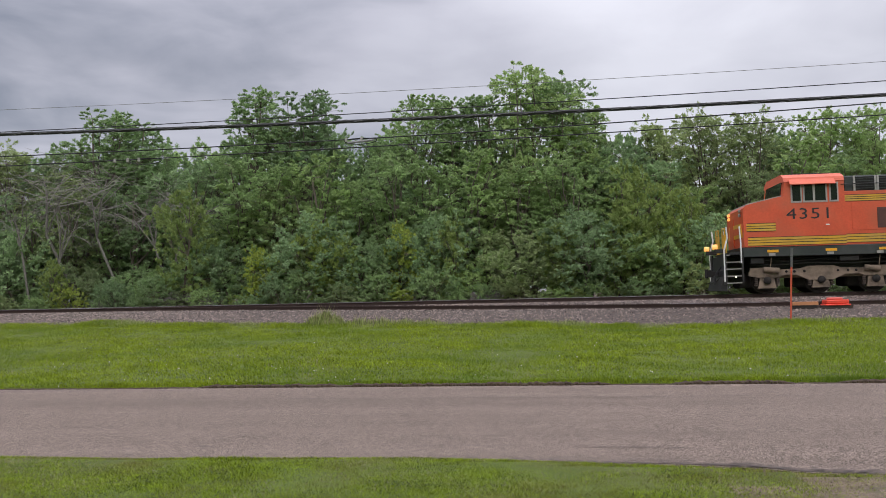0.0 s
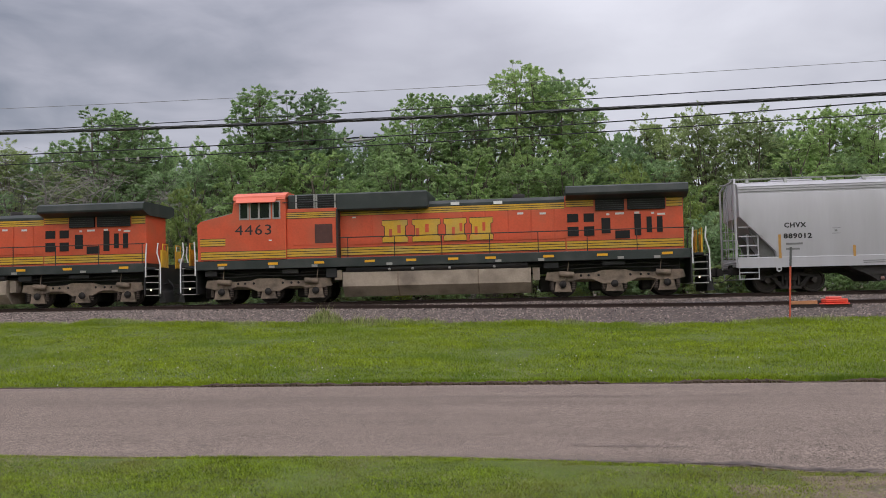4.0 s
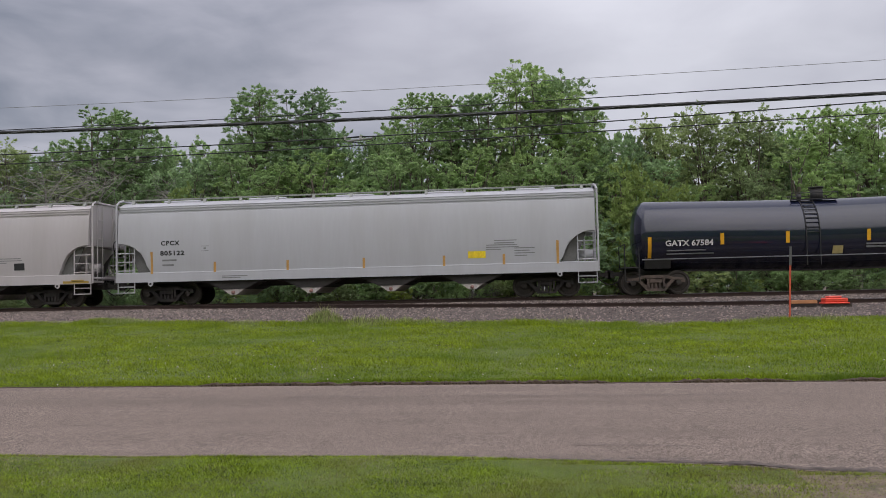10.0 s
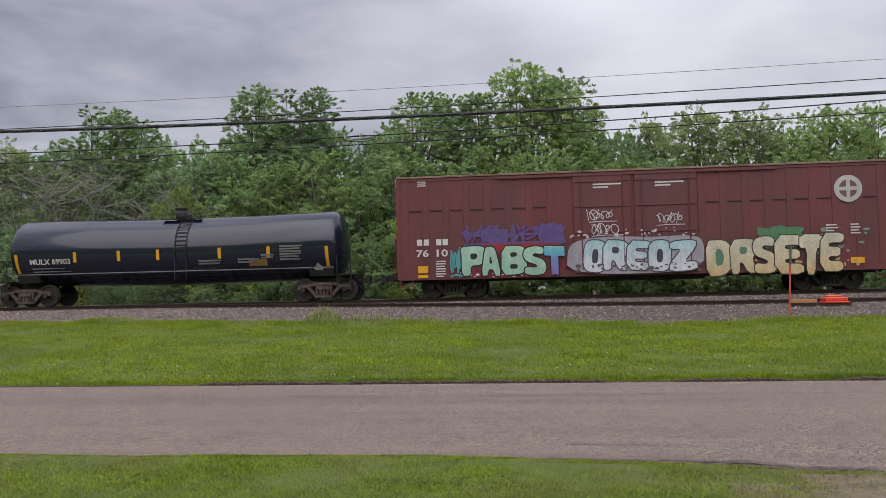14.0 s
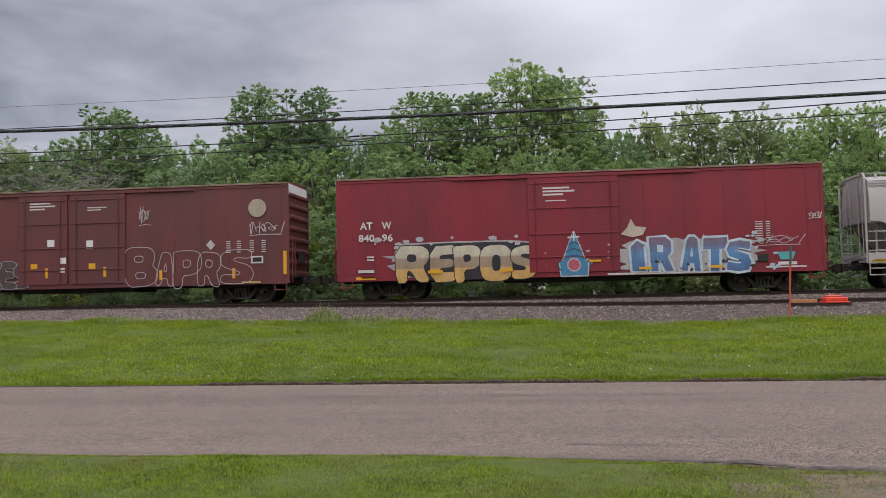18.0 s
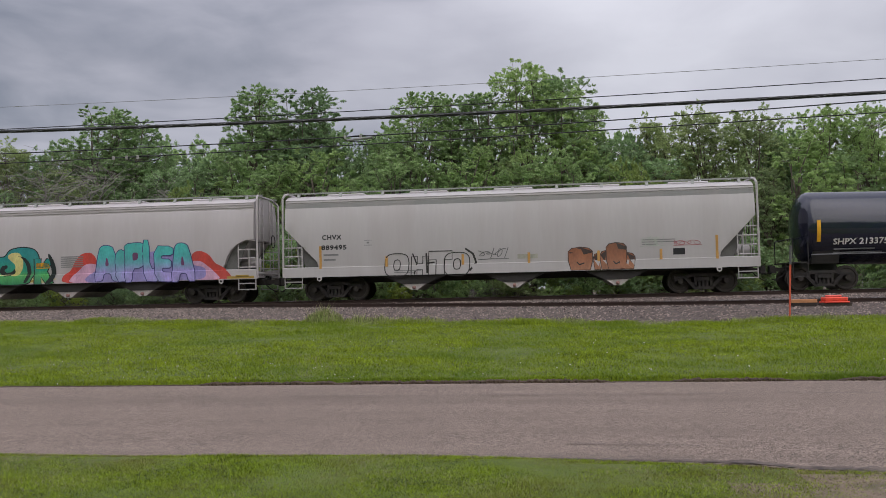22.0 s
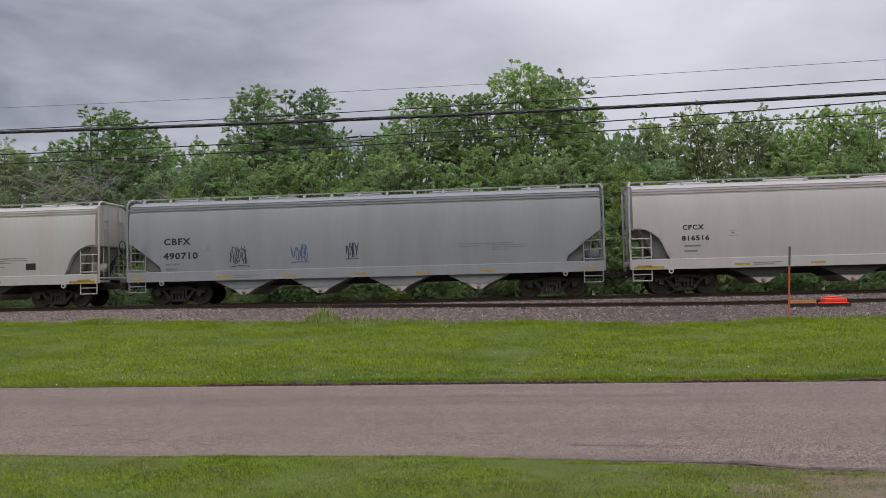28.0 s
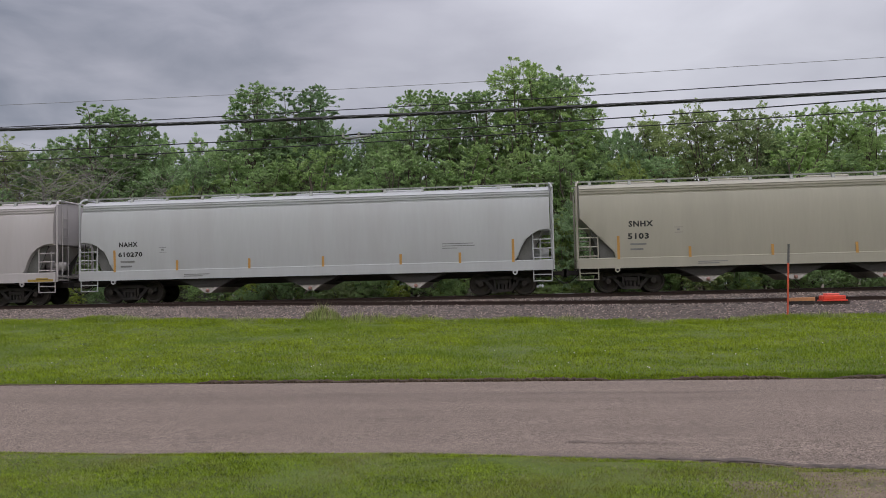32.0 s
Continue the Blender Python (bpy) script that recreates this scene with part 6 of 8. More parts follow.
# ---- box cars ----
def boxcar(place, length, label, paint_key, top=4.98, panels=14, doors=(), end_white=True, post=(0.055, 0.04), seams=()):
    """A box car with side posts, sliding doors, ribbed ends and trucks; returns it and the half width of its side."""
    car = freight_car("boxcar", label, "box car", place, "box cars")
    h, w, z0 = length / 2, 1.50, 0.98
    mat = M[paint_key]
    part("body", boxes((-h + 0.06, h - 0.06, -w, w, z0, top - 0.1), bevel=0.015), mat, car)
    part("roof", prism(bmesh.new(), [(-w - 0.03, top - 0.12), (w + 0.03, top - 0.12), (w + 0.03, top - 0.06), (0, top + 0.05), (-w - 0.03, top - 0.06)], -h, h, flat="x"), mat, car)
    each_box("side_sill", mat, car, (-h + 0.1, h - 0.1, -w - 0.02, -w + 0.1, 0.74, z0 + 0.01), (-h + 0.1, h - 0.1, w - 0.1, w + 0.02, 0.74, z0 + 0.01))
    for s in (-1, 1):
        e = s * h
        each_box("corner_post", mat, car, (min(e, e - s * 0.12), max(e, e - s * 0.12), -w - 0.03, -w + 0.1, 0.76, top - 0.1), (min(e, e - s * 0.12), max(e, e - s * 0.12), w - 0.1, w + 0.03, 0.76, top - 0.1))
        zs = np.linspace(1.15, top - 0.55, 8)
        for z in zs:
            part("end_rib", prism(bmesh.new(), [(e - s * 0.07, z - 0.12), (e + s * 0.05, z - 0.04), (e + s * 0.05, z + 0.06), (e - s * 0.07, z + 0.14)], -w + 0.08, w - 0.08), mat, car)
        if end_white:
            part("end_panel", boxes((min(e - s * 0.05, e + s * 0.02), max(e - s * 0.05, e + s * 0.02), -w + 0.02, w - 0.3, top - 0.52, top - 0.12)), M["white"], car, "white painted panel")
        part("end_ladder", rods(0.022, *[((e + s * 0.1, -1.4, z), (e + s * 0.1, -0.95, z)) for z in np.linspace(1.1, 2.4, 4)], ((e + s * 0.1, -1.4, 0.8), (e + s * 0.1, -1.4, 2.5)), ((e + s * 0.1, -0.95, 0.8), (e + s * 0.1, -0.95, 2.5)), n=5), mat, car)
        part("step", rods(0.024, ((e - s * 0.12, -w, 0.8), (e - s * 0.12, -w, 0.48)), ((e - s * 0.62, -w, 0.8), (e - s * 0.62, -w, 0.48)), ((e - s * 0.12, -w, 0.49), (e - s * 0.62, -w, 0.49)), n=5), mat, car)
        part("end_sill", boxes((min(e, e + s * 0.35), max(e, e + s * 0.35), -0.45, 0.45, 0.72, 1.08), (min(e, e + s * 0.3), max(e, e + s * 0.3), -1.35, 1.35, 1.0, 1.05)), M["darktruck"], car)
        part("coupler", coupler_bm(e + s * 0.3, s * 0.62), M["darktruck"], car)
        freight_truck(car, s * (h - 2.2), place)
        part("brake_box", boxes((min(e, e + s * 0.16), max(e, e + s * 0.16), -0.2, 0.25, 1.6, 2.1)), M["darktruck"], car)
    part("center_sill", boxes((-h, h, -0.3, 0.3, 0.66, 0.98), (-2.8, 2.6, -1.1, 1.1, 0.55, 0.9)), M["darktruck"], car)
    lo, hi = (min(d[0] for d in doors), max(d[1] for d in doors)) if doors else (0, 0)
    for i in range(panels + 1):
        x = -h + 0.35 + i * (length - 0.7) / panels
        if doors and lo - 0.1 < x < hi + 0.1:
            continue
        part("side_post", boxes((x - post[0], x + post[0], -w - post[1], -w + 0.01, 0.99, top - 0.2), bevel=min(0.018, post[1] * 0.6)), mat, car)
        for z in seams:
            xb = x + (length - 0.7) / panels
            if i < panels and not (doors and lo - 0.5 < xb and x < hi + 0.1):
                part("panel_seam", boxes((x + post[0] + 0.03, xb - post[0] - 0.03, -w - 0.03, -w, z, z + 0.035)), M["darkseam"], car)
    part("roof_edge", boxes((-h + 0.02, h - 0.02, -w - 0.06, -w - 0.03, top - 0.13, top - 0.06), bevel=0.008), M["rustedge"], car, "pale rusted roof edge")
    part("top_rail", boxes((-h + 0.05, h - 0.05, -w - 0.035, -w + 0.01, top - 0.24, top - 0.16)), mat, car)
    for a, b in doors:
        d = part("door", boxes((a, b, -w - 0.075, -w - 0.012, 0.92, top - 0.28), bevel=0.012), mat, car)
        each_box("door_rib", mat, d, *[(a + 0.05, b - 0.05, -w - 0.11, -w - 0.07, z, z + 0.05) for z in (1.5, 2.42, 3.45, 4.45)], bevel=0.01)
        for x in (a + 0.3, b - 0.3):
            part("lock_bar", rods(0.022, ((x, -w - 0.12, 1.0), (x, -w - 0.12, 4.6)), n=5), mat, d)
    each_box("door_track", mat, car, (-h + 1.0, h - 1.0, -w - 0.032, -w + 0.02, 0.86, 0.92), (lo - 3.0, hi + 3.0, -w - 0.1, -w + 0.02, top - 0.28, top - 0.22))
    return car


# ---- locomotives ----
def loco_truck(car, xc, place, axles):
    """A three-axle truck frame with its wheelsets, journal boxes and springs."""
    bm = bmesh.new()
    lo, hi = axles[0] - xc, axles[-1] - xc
    for sgn in (-1, 1):
        y0, y1 = sgn * 1.02, sgn * 1.2
        top = [(lo - 0.70, 0.70), (lo - 0.62, 1.00), (lo + 0.15, 1.02), (lo + 0.50, 0.92), (-0.75, 0.95), (-0.45, 1.04), (0.45, 1.04), (0.75, 0.95), (hi - 0.50, 0.92), (hi - 0.15, 1.02), (hi + 0.62, 1.00), (hi + 0.70, 0.70)]
        low = [(hi + 0.34, 0.62), (hi - 0.38, 0.62), (hi - 0.62, 0.70), (0.90, 0.70), (0.45, 0.50), (-0.45, 0.50), (-0.90, 0.70), (lo + 0.62, 0.70), (lo + 0.38, 0.62), (lo - 0.34, 0.62)]
        prism(bm, top + low, y0, y1)
        for a in axles:
            x = a - xc
            prism(bm, [(x - 0.24, 0.78), (x + 0.24, 0.78), (x + 0.32, 0.30), (x + 0.36, 0.20), (x - 0.36, 0.20), (x - 0.32, 0.30)], sgn * 1.05, sgn * 1.16)
    box(bm, lo - 0.4, hi + 0.4, -1.0, 1.0, 0.6, 0.85)
    t = part("truck", bm, M["truck"], car)
    t.location = (xc, 0, 0)
    part("bolster", boxes((lo - 0.55, hi + 0.55, -0.72, 0.72, 0.85, 1.42), bevel=0.02), M["black"], t, "black bolster under the frame")
    for a in axles:
        part("traction_motor", boxes((a - xc - 0.95, a - xc + 0.42, -0.62, 0.62, 0.22, 0.86), bevel=0.08), M["darktruck"], t, "grimy traction motor between the wheels")
    for x in (lo + 0.72, lo + 1.02, -0.62, 0.62, hi - 0.72, hi - 1.02):
        part("frame_hole", smooth(rods(0.05, ((x, -1.206, 0.84), (x, -1.19, 0.84)), n=10)), M["hole"], t)
    part("brake_pipe", pipe(bmesh.new(), [(lo - 0.6, -1.25, 1.12), (lo + 0.4, -1.28, 1.10), (-0.4, -1.25, 1.16), (0.6, -1.28, 1.12), (hi + 0.5, -1.25, 1.14)], 0.022, 5), M["black"], t)
    for a in axles:
        w = part_mesh("wheelset", WHEEL_MESH[0.533], None, t)
        w.location = (a - xc, 0, 0.533)
        WHEELS.append((w, (a - xc, 0, 0.533), place + a, 0.533))
        for sgn in (-1, 1):
            for dx in (-0.42, 0.42):
                part("spring", rods(0.075, *[((a - xc + dx, sgn * 1.12, 0.30 + k * 0.08), (a - xc + dx, sgn * 1.12, 0.35 + k * 0.08)) for k in range(5)], n=8), M["rustytruck"], t, "dark coil spring")
            part("journal_box", smooth(rods(0.145, ((a - xc, sgn * 1.14, 0.50), (a - xc, sgn * 1.23, 0.50)), n=14)), M["darktruck"], t)
    for x in (lo + 0.15, hi - 0.15):
        part("brake_cylinder", smooth(rods(0.11, ((x - 0.28, -1.26, 0.93), (x + 0.28, -1.26, 0.88)), n=12)), M["truck"], t)
    return t


def locomotive(place, number, lit):
    glow = M["warm_lamp"] if lit else M["steel"]
    car = freight_car("diesel_locomotive", "orange diesel locomotive with yellow stripes and dark green roof", "locomotive", place, "diesel locomotives")
    W = 1.53
    # frame and walkway
    part("frame", boxes((-10.0, 10.0, -1.52, 1.52, 1.42, 1.80), (-9.6, 9.6, -0.6, 0.6, 0.95, 1.45), bevel=0.02), M["darkgreen"], car)
    # nose and cab: one outline, full width
    part("nose", prism(bmesh.new(), [(-9.93, 1.80), (-9.96, 3.30), (-9.80, 3.44), (-8.45, 3.74), (-8.45, 1.80)], -W, W), M["orange"], car)
    part("cab", prism(bmesh.new(), [(-8.45, 1.80), (-8.45, 3.72), (-8.36, 4.36), (-6.17, 4.36), (-6.17, 1.80)], -W, W), M["orange"], car)
    roof = part("cab_roof", prism(bmesh.new(), [(-W - 0.02, 4.28), (-W + 0.03, 4.44), (-1.1, 4.60), (1.1, 4.60), (W - 0.03, 4.44), (W + 0.02, 4.28)], -8.40, -6.17, flat="x"), M["red_roof"], car, "faded red cab roof")
    part("roof_plate", boxes((-8.0, -6.5, -0.9, 0.9, 4.60, 4.66)), M["darkgreen"], roof)
    part("sun_visor", prism(bmesh.new(), [(-W - 0.02, 4.30), (-W - 0.22, 4.13), (-W - 0.24, 4.155), (-W - 0.04, 4.36)], -8.22, -6.55, flat="x"), M["red_roof"], car, "slanting faded red sun visor")
    part("nose_top", prism(bmesh.new(), [(-9.80, 3.445), (-8.47, 3.742), (-8.47, 3.78), (-9.78, 3.49)], -W + 0.12, W - 0.12), M["walk"], car, "grey non-slip nose top")
    for a, b, panes in ((-8.15, -7.73, ((-8.09, -7.79),)), (-7.70, -6.80, ((-7.64, -7.34), (-7.25, -6.87))), (-6.73, -6.39, ((-6.67, -6.45),))):
        win = part("cab_window", boxes((a, b, -W - 0.02, -W + 0.02, 3.46, 4.22), bevel=0.008), M["steel"], car, "grey window surround")
        for p, q in panes:
            part("pane", boxes((p, q, -W - 0.026, -W - 0.012, 3.53, 4.16)), M["glass"], win)
    part("windshield", prism(bmesh.new(), [(-8.47, 3.78), (-8.40, 4.30), (-8.37, 4.30), (-8.44, 3.78)], -1.2, 1.2), M["glass"], car)
    part("nose_door", boxes((-9.99, -9.92, 0.2, 0.85, 1.85, 3.0)), M["orange"], car)
    for z in (3.08, 3.24):
        part("headlight", boxes((-10.02, -9.95, 0.92, 1.16, z - 0.06, z + 0.06), bevel=0.02), glow, car, "lit amber headlight" if lit else "unlit grey headlight")
        part("headlight", boxes((-10.02, -9.95, -1.16, -0.92, z - 0.06, z + 0.06), bevel=0.02), M["steel"], car, "grey headlight housing")
    # painted nose emblem as plain yellow shapes
    part("nose_emblem", prism(bmesh.new(), [(-1.3, 2.2), (1.3, 2.2), (1.05, 2.75), (-1.05, 2.75)], -9.975, -9.94, flat="x"), M["yellow"], car, "yellow painted nose emblem")
    part("nose_emblem_bar", boxes((-9.985, -9.972, -0.95, 0.95, 2.34, 2.60)), M["orange"], car)
    # hood behind the cab
    hw = 0.95
    each_box("hood", M["orange"], car, (-6.17, -4.05, -1.42, 1.42, 1.80, 3.86), (-4.05, 5.2, -hw, hw, 1.80, 3.9), (5.2, 9.85, -hw - 0.02, hw + 0.02, 1.80, 4.05), bevel=0.02)
    part("upper_hood", boxes((-6.15, -0.3, -1.36, 1.36, 3.74, 4.46), bevel=0.06), M["darkgreen"], car)
    sec = [(-hw - 0.01, 3.70), (-hw - 0.01, 3.92), (-hw + 0.12, 4.06), (hw - 0.12, 4.06), (hw + 0.01, 3.92), (hw + 0.01, 3.70)]
    part("engine_roof", prism(bmesh.new(), sec, -0.3, 5.3, flat="x"), M["darkgreen"], car)
    part("exhaust_stack", smooth(rods(0.26, ((3.35, 0, 4.0), (3.35, 0, 4.28)), n=14)), M["darktruck"], car)
    part("radiator", prism(bmesh.new(), [(-1.52, 4.02), (-1.56, 4.10), (-1.52, 4.34), (-1.40, 4.40), (1.40, 4.40), (1.52, 4.34), (1.56, 4.10), (1.52, 4.02), (1.0, 3.86), (-1.0, 3.86)], 5.25, 10.0, flat="x"), M["darkgreen"], car, "wide overhanging dark green radiator roof")
    for a, b in ((6.42, 7.55), (7.68, 9.15)):
        part("radiator_grille", boxes((a, b, -hw - 0.10, -hw, 3.42, 3.86)), M["hole"], car)
        for k in range(5):
            part("slat", boxes((a, b, -hw - 0.115, -hw - 0.09, 3.46 + k * 0.085, 3.475 + k * 0.085)), M["darkgreen"], car)
    # blower box grilles
    for a, b in ((-5.72, -5.02), (-4.86, -4.16)):
        g = part("intake_grille", boxes((a, b, -1.40, -1.34, 3.90, 4.40)), M["hole"], car)
        each_box("grille_frame", M["steel"], g, (a - 0.07, a, -1.42, -1.34, 3.86, 4.44), (b, b + 0.07, -1.42, -1.34, 3.86, 4.44))
        for k in range(5):
            part("slat", boxes((a, b, -1.412, -1.395, 3.94 + k * 0.095, 3.965 + k * 0.095)), M["darkgreen"], g)
    # doors, louvres and vents on the rear hood
    for a, b, z0, z1 in ((5.30, 5.74, 2.98, 3.32), (5.95, 6.36, 2.98, 3.32), (5.30, 5.74, 2.42, 2.80), (5.95, 6.36, 2.42, 2.80), (6.65, 7.0, 2.5, 3.12), (7.18, 7.75, 2.28, 2.60), (7.94, 8.2, 2.38, 3.24), (8.42, 8.62, 2.5, 3.12), (8.82, 9.04, 2.5, 3.12)):
        v = part("vent", boxes((a, b, -hw - 0.045, -hw - 0.015, z0, z1)), M["hole"], car)
        each_box("vent_frame", M["orange"], v, (a - 0.03, b + 0.03, -hw - 0.035, -hw - 0.012, z1, z1 + 0.03), (a - 0.03, b + 0.03, -hw - 0.035, -hw - 0.012, z0 - 0.03, z0))
    part("cabinet_door", boxes((-4.98, -4.24, -1.445, -1.415, 2.42, 3.20), bevel=0.008), M["cabinet"], car, "brown louvred cabinet door")
    part("cabinet_panel", boxes((-5.9, -4.1, -1.432, -1.415, 2.35, 3.42), bevel=0.008), M["orange"], car)
    for k in range(10):
        x = -3.6 + k * 0.93
        part("engine_door", boxes((x + 0.03, x + 0.90, -hw - 0.022, -hw, 2.34, 3.55), bevel=0.008), M["orange"], car)
    part("hood_joint", boxes((-4.08, -4.02, -1.45, -0.9, 1.82, 3.8)), M["black"], car)
    # stripes: yellow with thin dark lines
    def band(x0, x1, y, z0, z1):
        s = part("yellow_stripe", boxes((x0, x1, -y - 0.008, -y, z0, z1)), M["yellow"], car, "yellow band with thin dark lines")
        for k in (1, 2):
            z = z0 + (z1 - z0) * k / 3
            part("stripe_line", boxes((x0, x1, -y - 0.012, -y - 0.007, z - 0.012, z + 0.012)), M["ink"], s)
        part("stripe_line", boxes((x0, x1, -y - 0.012, -y - 0.006, z0 - 0.02, z0)), M["ink"], s)
        part("stripe_line", boxes((x0, x1, -y - 0.012, -y - 0.006, z1, z1 + 0.02)), M["ink"], s)

    band(-9.8, -6.17, W + 0.002, 1.86, 2.16)
    band(-9.84, -8.75, W + 0.002, 2.42, 2.70)
    band(-6.17, -4.1, 1.422, 1.90, 2.20)
    band(-6.17, -4.1, 1.422, 3.48, 3.70)
    band(-4.0, 5.2, hw + 0.024, 1.92, 2.22)
    band(-4.0, 5.2, hw + 0.006, 3.56, 3.80)
    band(5.25, 9.82, hw + 0.024, 1.92, 2.22)
    band(5.25, 6.35, hw + 0.024, 3.62, 3.86)
    band(9.2, 9.82, hw + 0.024, 3.52, 3.84)
    # numbers; the owner's name stands as plain yellow shapes
    words(number, -8.34, 2.83, 1.56, 0.42, M["ink"], car, W + 0.002, spacing=1.1, name="number", bold=0.0)
    # plain slab forms: feet and heads with a narrower waist between, and an orange slot in the wide ones
    Y0, Y1, Y2 = -hw - 0.036, -hw - 0.042, -hw - 0.048
    for a, b, slot in ((-2.25, -1.2, 0.5), (-1.0, 0.15, 0.36), (0.30, 1.22, 0.6), (1.36, 2.30, 0.45)):
        w, m = b - a, (a + b) / 2
        slab = [(a, 2.40), (b, 2.40), (b, 2.58), (b - 0.10 * w, 2.64), (b - 0.10 * w, 3.05), (b, 3.11), (b, 3.29), (a, 3.29), (a, 3.11), (a + 0.10 * w, 3.05), (a + 0.10 * w, 2.64), (a, 2.58)]
        e = part("painted_slab", prism(bmesh.new(), grown(slab, 0.032), Y0, Y0 + 0.012), M["cabinet"], car, "dark rim of a yellow painted slab")
        part("slab_fill", prism(bmesh.new(), slab, Y1, Y0), M["yellow"], e)
        for x0, z0, z1 in ((a + (slot - 0.24) * w, 2.60, 2.94), (a + (slot + 0.10) * w, 2.76, 3.10)):
            part("slab_slot", boxes((x0, x0 + 0.13 * w, Y2, Y1, z0, z1)), M["orange"], e)
    small_print(car, -6.9, 2.62, (0.14,), lambda z: W, "white", row_h=0.05)
    for x, z in ((-5.25, 3.12), (-5.25, 2.98), (-5.25, 2.84), (-3.5, 3.5)):
        small_print(car, x, z, (0.14,), lambda z: 1.425 if x < -4 else hw + 0.02, "white", row_h=0.06)
    for x, z in ((0.6, 3.97), (2.35, 3.95)):
        small_print(car, x, z, (0.36,), lambda z: hw + 0.015, "white", row_h=0.12)
    for x, z, w in ((3.3, 3.45, 0.25), (4.2, 3.42, 0.25), (6.85, 3.3, 0.12), (7.2, 3.32, 0.35), (7.95, 3.33, 0.2), (8.6, 3.3, 0.12), (8.85, 3.25, 0.3)):
        small_print(car, x, z, (w,), lambda z: hw + 0.03, "chalk", row_h=0.08)
    # sill reflectors and lamps
    decals([(x, x + 0.42, 1.58, 1.68) for x in (-9.1, -6.95, -5.0, -2.9, -1.2, 0.5, 2.0, 4.3, 6.4, 8.9)], M["amber"], car, y=1.522, name="reflector")
    for x in (-9.05, -6.9, -5.1, -2.0, 2.4, 4.1, 7.2, 8.6):
        part("sill_fitting", boxes((x, x + 0.24, -1.56, -1.50, 1.45, 1.55)), M["steel"], car)
    # handrails
    bm = bmesh.new()
    xs = np.linspace(-3.6, 9.9, 8)
    pipe(bm, [(-4.0, -1.46, 2.62), (10.0, -1.46, 2.62)], 0.02, 6)
    for x in xs:
        rod(bm, (x, -1.46, 1.8), (x, -1.46, 2.62), 0.018, 5)
    part("side_handrail", bm, M["black"], car)
    part("cab_grab_rail", rods(0.018, ((-6.3, -1.56, 4.12), (-4.0, -1.47, 4.12)), n=5), M["black"], car)
    for s in (-1, 1):
        e = s * 10.05
        # stepwell with treads, pilot and plow
        part("pilot", boxes((min(e, e + s * 0.45), max(e, e + s * 0.45), -1.5, 1.5, 1.5, 1.62), (min(e + s * 0.55, e + s * 0.62), max(e + s * 0.55, e + s * 0.62), -1.45, 1.45, 0.35, 1.5), (min(e, e - s * 0.06), max(e, e - s * 0.06), -1.5, 1.5, 0.45, 1.8)), M["black"], car)
        part("snow_plow", prism(bmesh.new(), [(e + s * 0.55, 0.12), (e + s * 0.85, 0.14), (e + s * 0.70, 0.55), (e + s * 0.58, 0.75)], -1.35, 1.35), M["black"], car)
        for sgn in (-1, 1):
            for k in range(5):
                z = 0.42 + k * 0.27
                part("step", boxes((min(e + s * 0.02, e + s * 0.6), max(e + s * 0.02, e + s * 0.6), min(sgn * 1.5, sgn * 1.1), max(sgn * 1.5, sgn * 1.1), z, z + 0.035)), M["steel"], car, "worn bright step tread")
            part("step_side", boxes((min(e + s * 0.6, e + s * 0.66), max(e + s * 0.6, e + s * 0.66), min(sgn * 1.5, sgn * 1.1), max(sgn * 1.5, sgn * 1.1), 0.36, 1.6)), M["black"], car)
            y = sgn * 1.5
            part("stair_rail", pipe(pipe(bmesh.new(), [(e + s * 0.66, y, 0.5), (e + s * 0.66, y, 1.7), (e + s * 0.52, y, 2.2), (e + s * 0.56, y, 2.62)], 0.03), [(e + s * 0.02, y, 1.2), (e + s * 0.02, y, 2.0), (e + s * 0.06, y, 2.62)], 0.03), M["white"], car, "white stair handrail")
        for sgn in (-1, 1):
            part("end_railing", pipe(bmesh.new(), [(e + s * 0.5, sgn * y, z) for y, z in ((0.9, 1.6), (0.9, 2.6), (0.4, 2.6), (0.4, 1.6))], 0.025), M["yellow"], car, "yellow end railing")
        for y0, y1 in ((-1.0, -0.45), (0.45, 1.0)):
            part("end_plate", boxes((min(e + s * 0.44, e + s * 0.5), max(e + s * 0.44, e + s * 0.5), y0, y1, 1.62, 2.35)), M["yellow"], car)
        part("coupler", coupler_bm(e + s * 0.5, s * 0.6), M["darktruck"], car)
        part("air_hose", pipe(bmesh.new(), [(e + s * 0.62, -0.6, 1.1), (e + s * 0.85, -0.62, 0.8), (e + s * 0.9, -0.6, 0.4)], 0.03), M["black"], car)
        if s < 0:
            for y in (-0.9, 0.9):
                part("lamp_bracket", boxes((e - 0.92, e - 0.5, y - 0.05, y + 0.05, 1.62, 1.78)), M["black"], car)
                part("ditch_light", smooth(rods(0.10, ((e - 0.98, y, 1.87), (e - 0.80, y, 1.87)), n=12)), glow, car, "lit amber lamp" if lit else "unlit lamp")
    part("step_light", smooth(rods(0.035, ((-10.3, -1.54, 0.66), (-10.3, -1.5, 0.66)), n=8)), M["lamp"], car)
    part("step_light", smooth(rods(0.035, ((10.3, -1.54, 0.66), (10.3, -1.5, 0.66)), n=8)), M["lamp"], car)
    # fuel tank and gear under the frame
    part("fuel_tank", prism(bmesh.new(), [(-1.15, 1.24), (1.15, 1.24), (1.46, 1.18), (1.46, 0.62), (1.05, 0.20), (-1.05, 0.20), (-1.46, 0.62), (-1.46, 1.18)], -3.84, 3.80, flat="x"), M["fueltank"], car, "dusty grey-brown fuel tank")
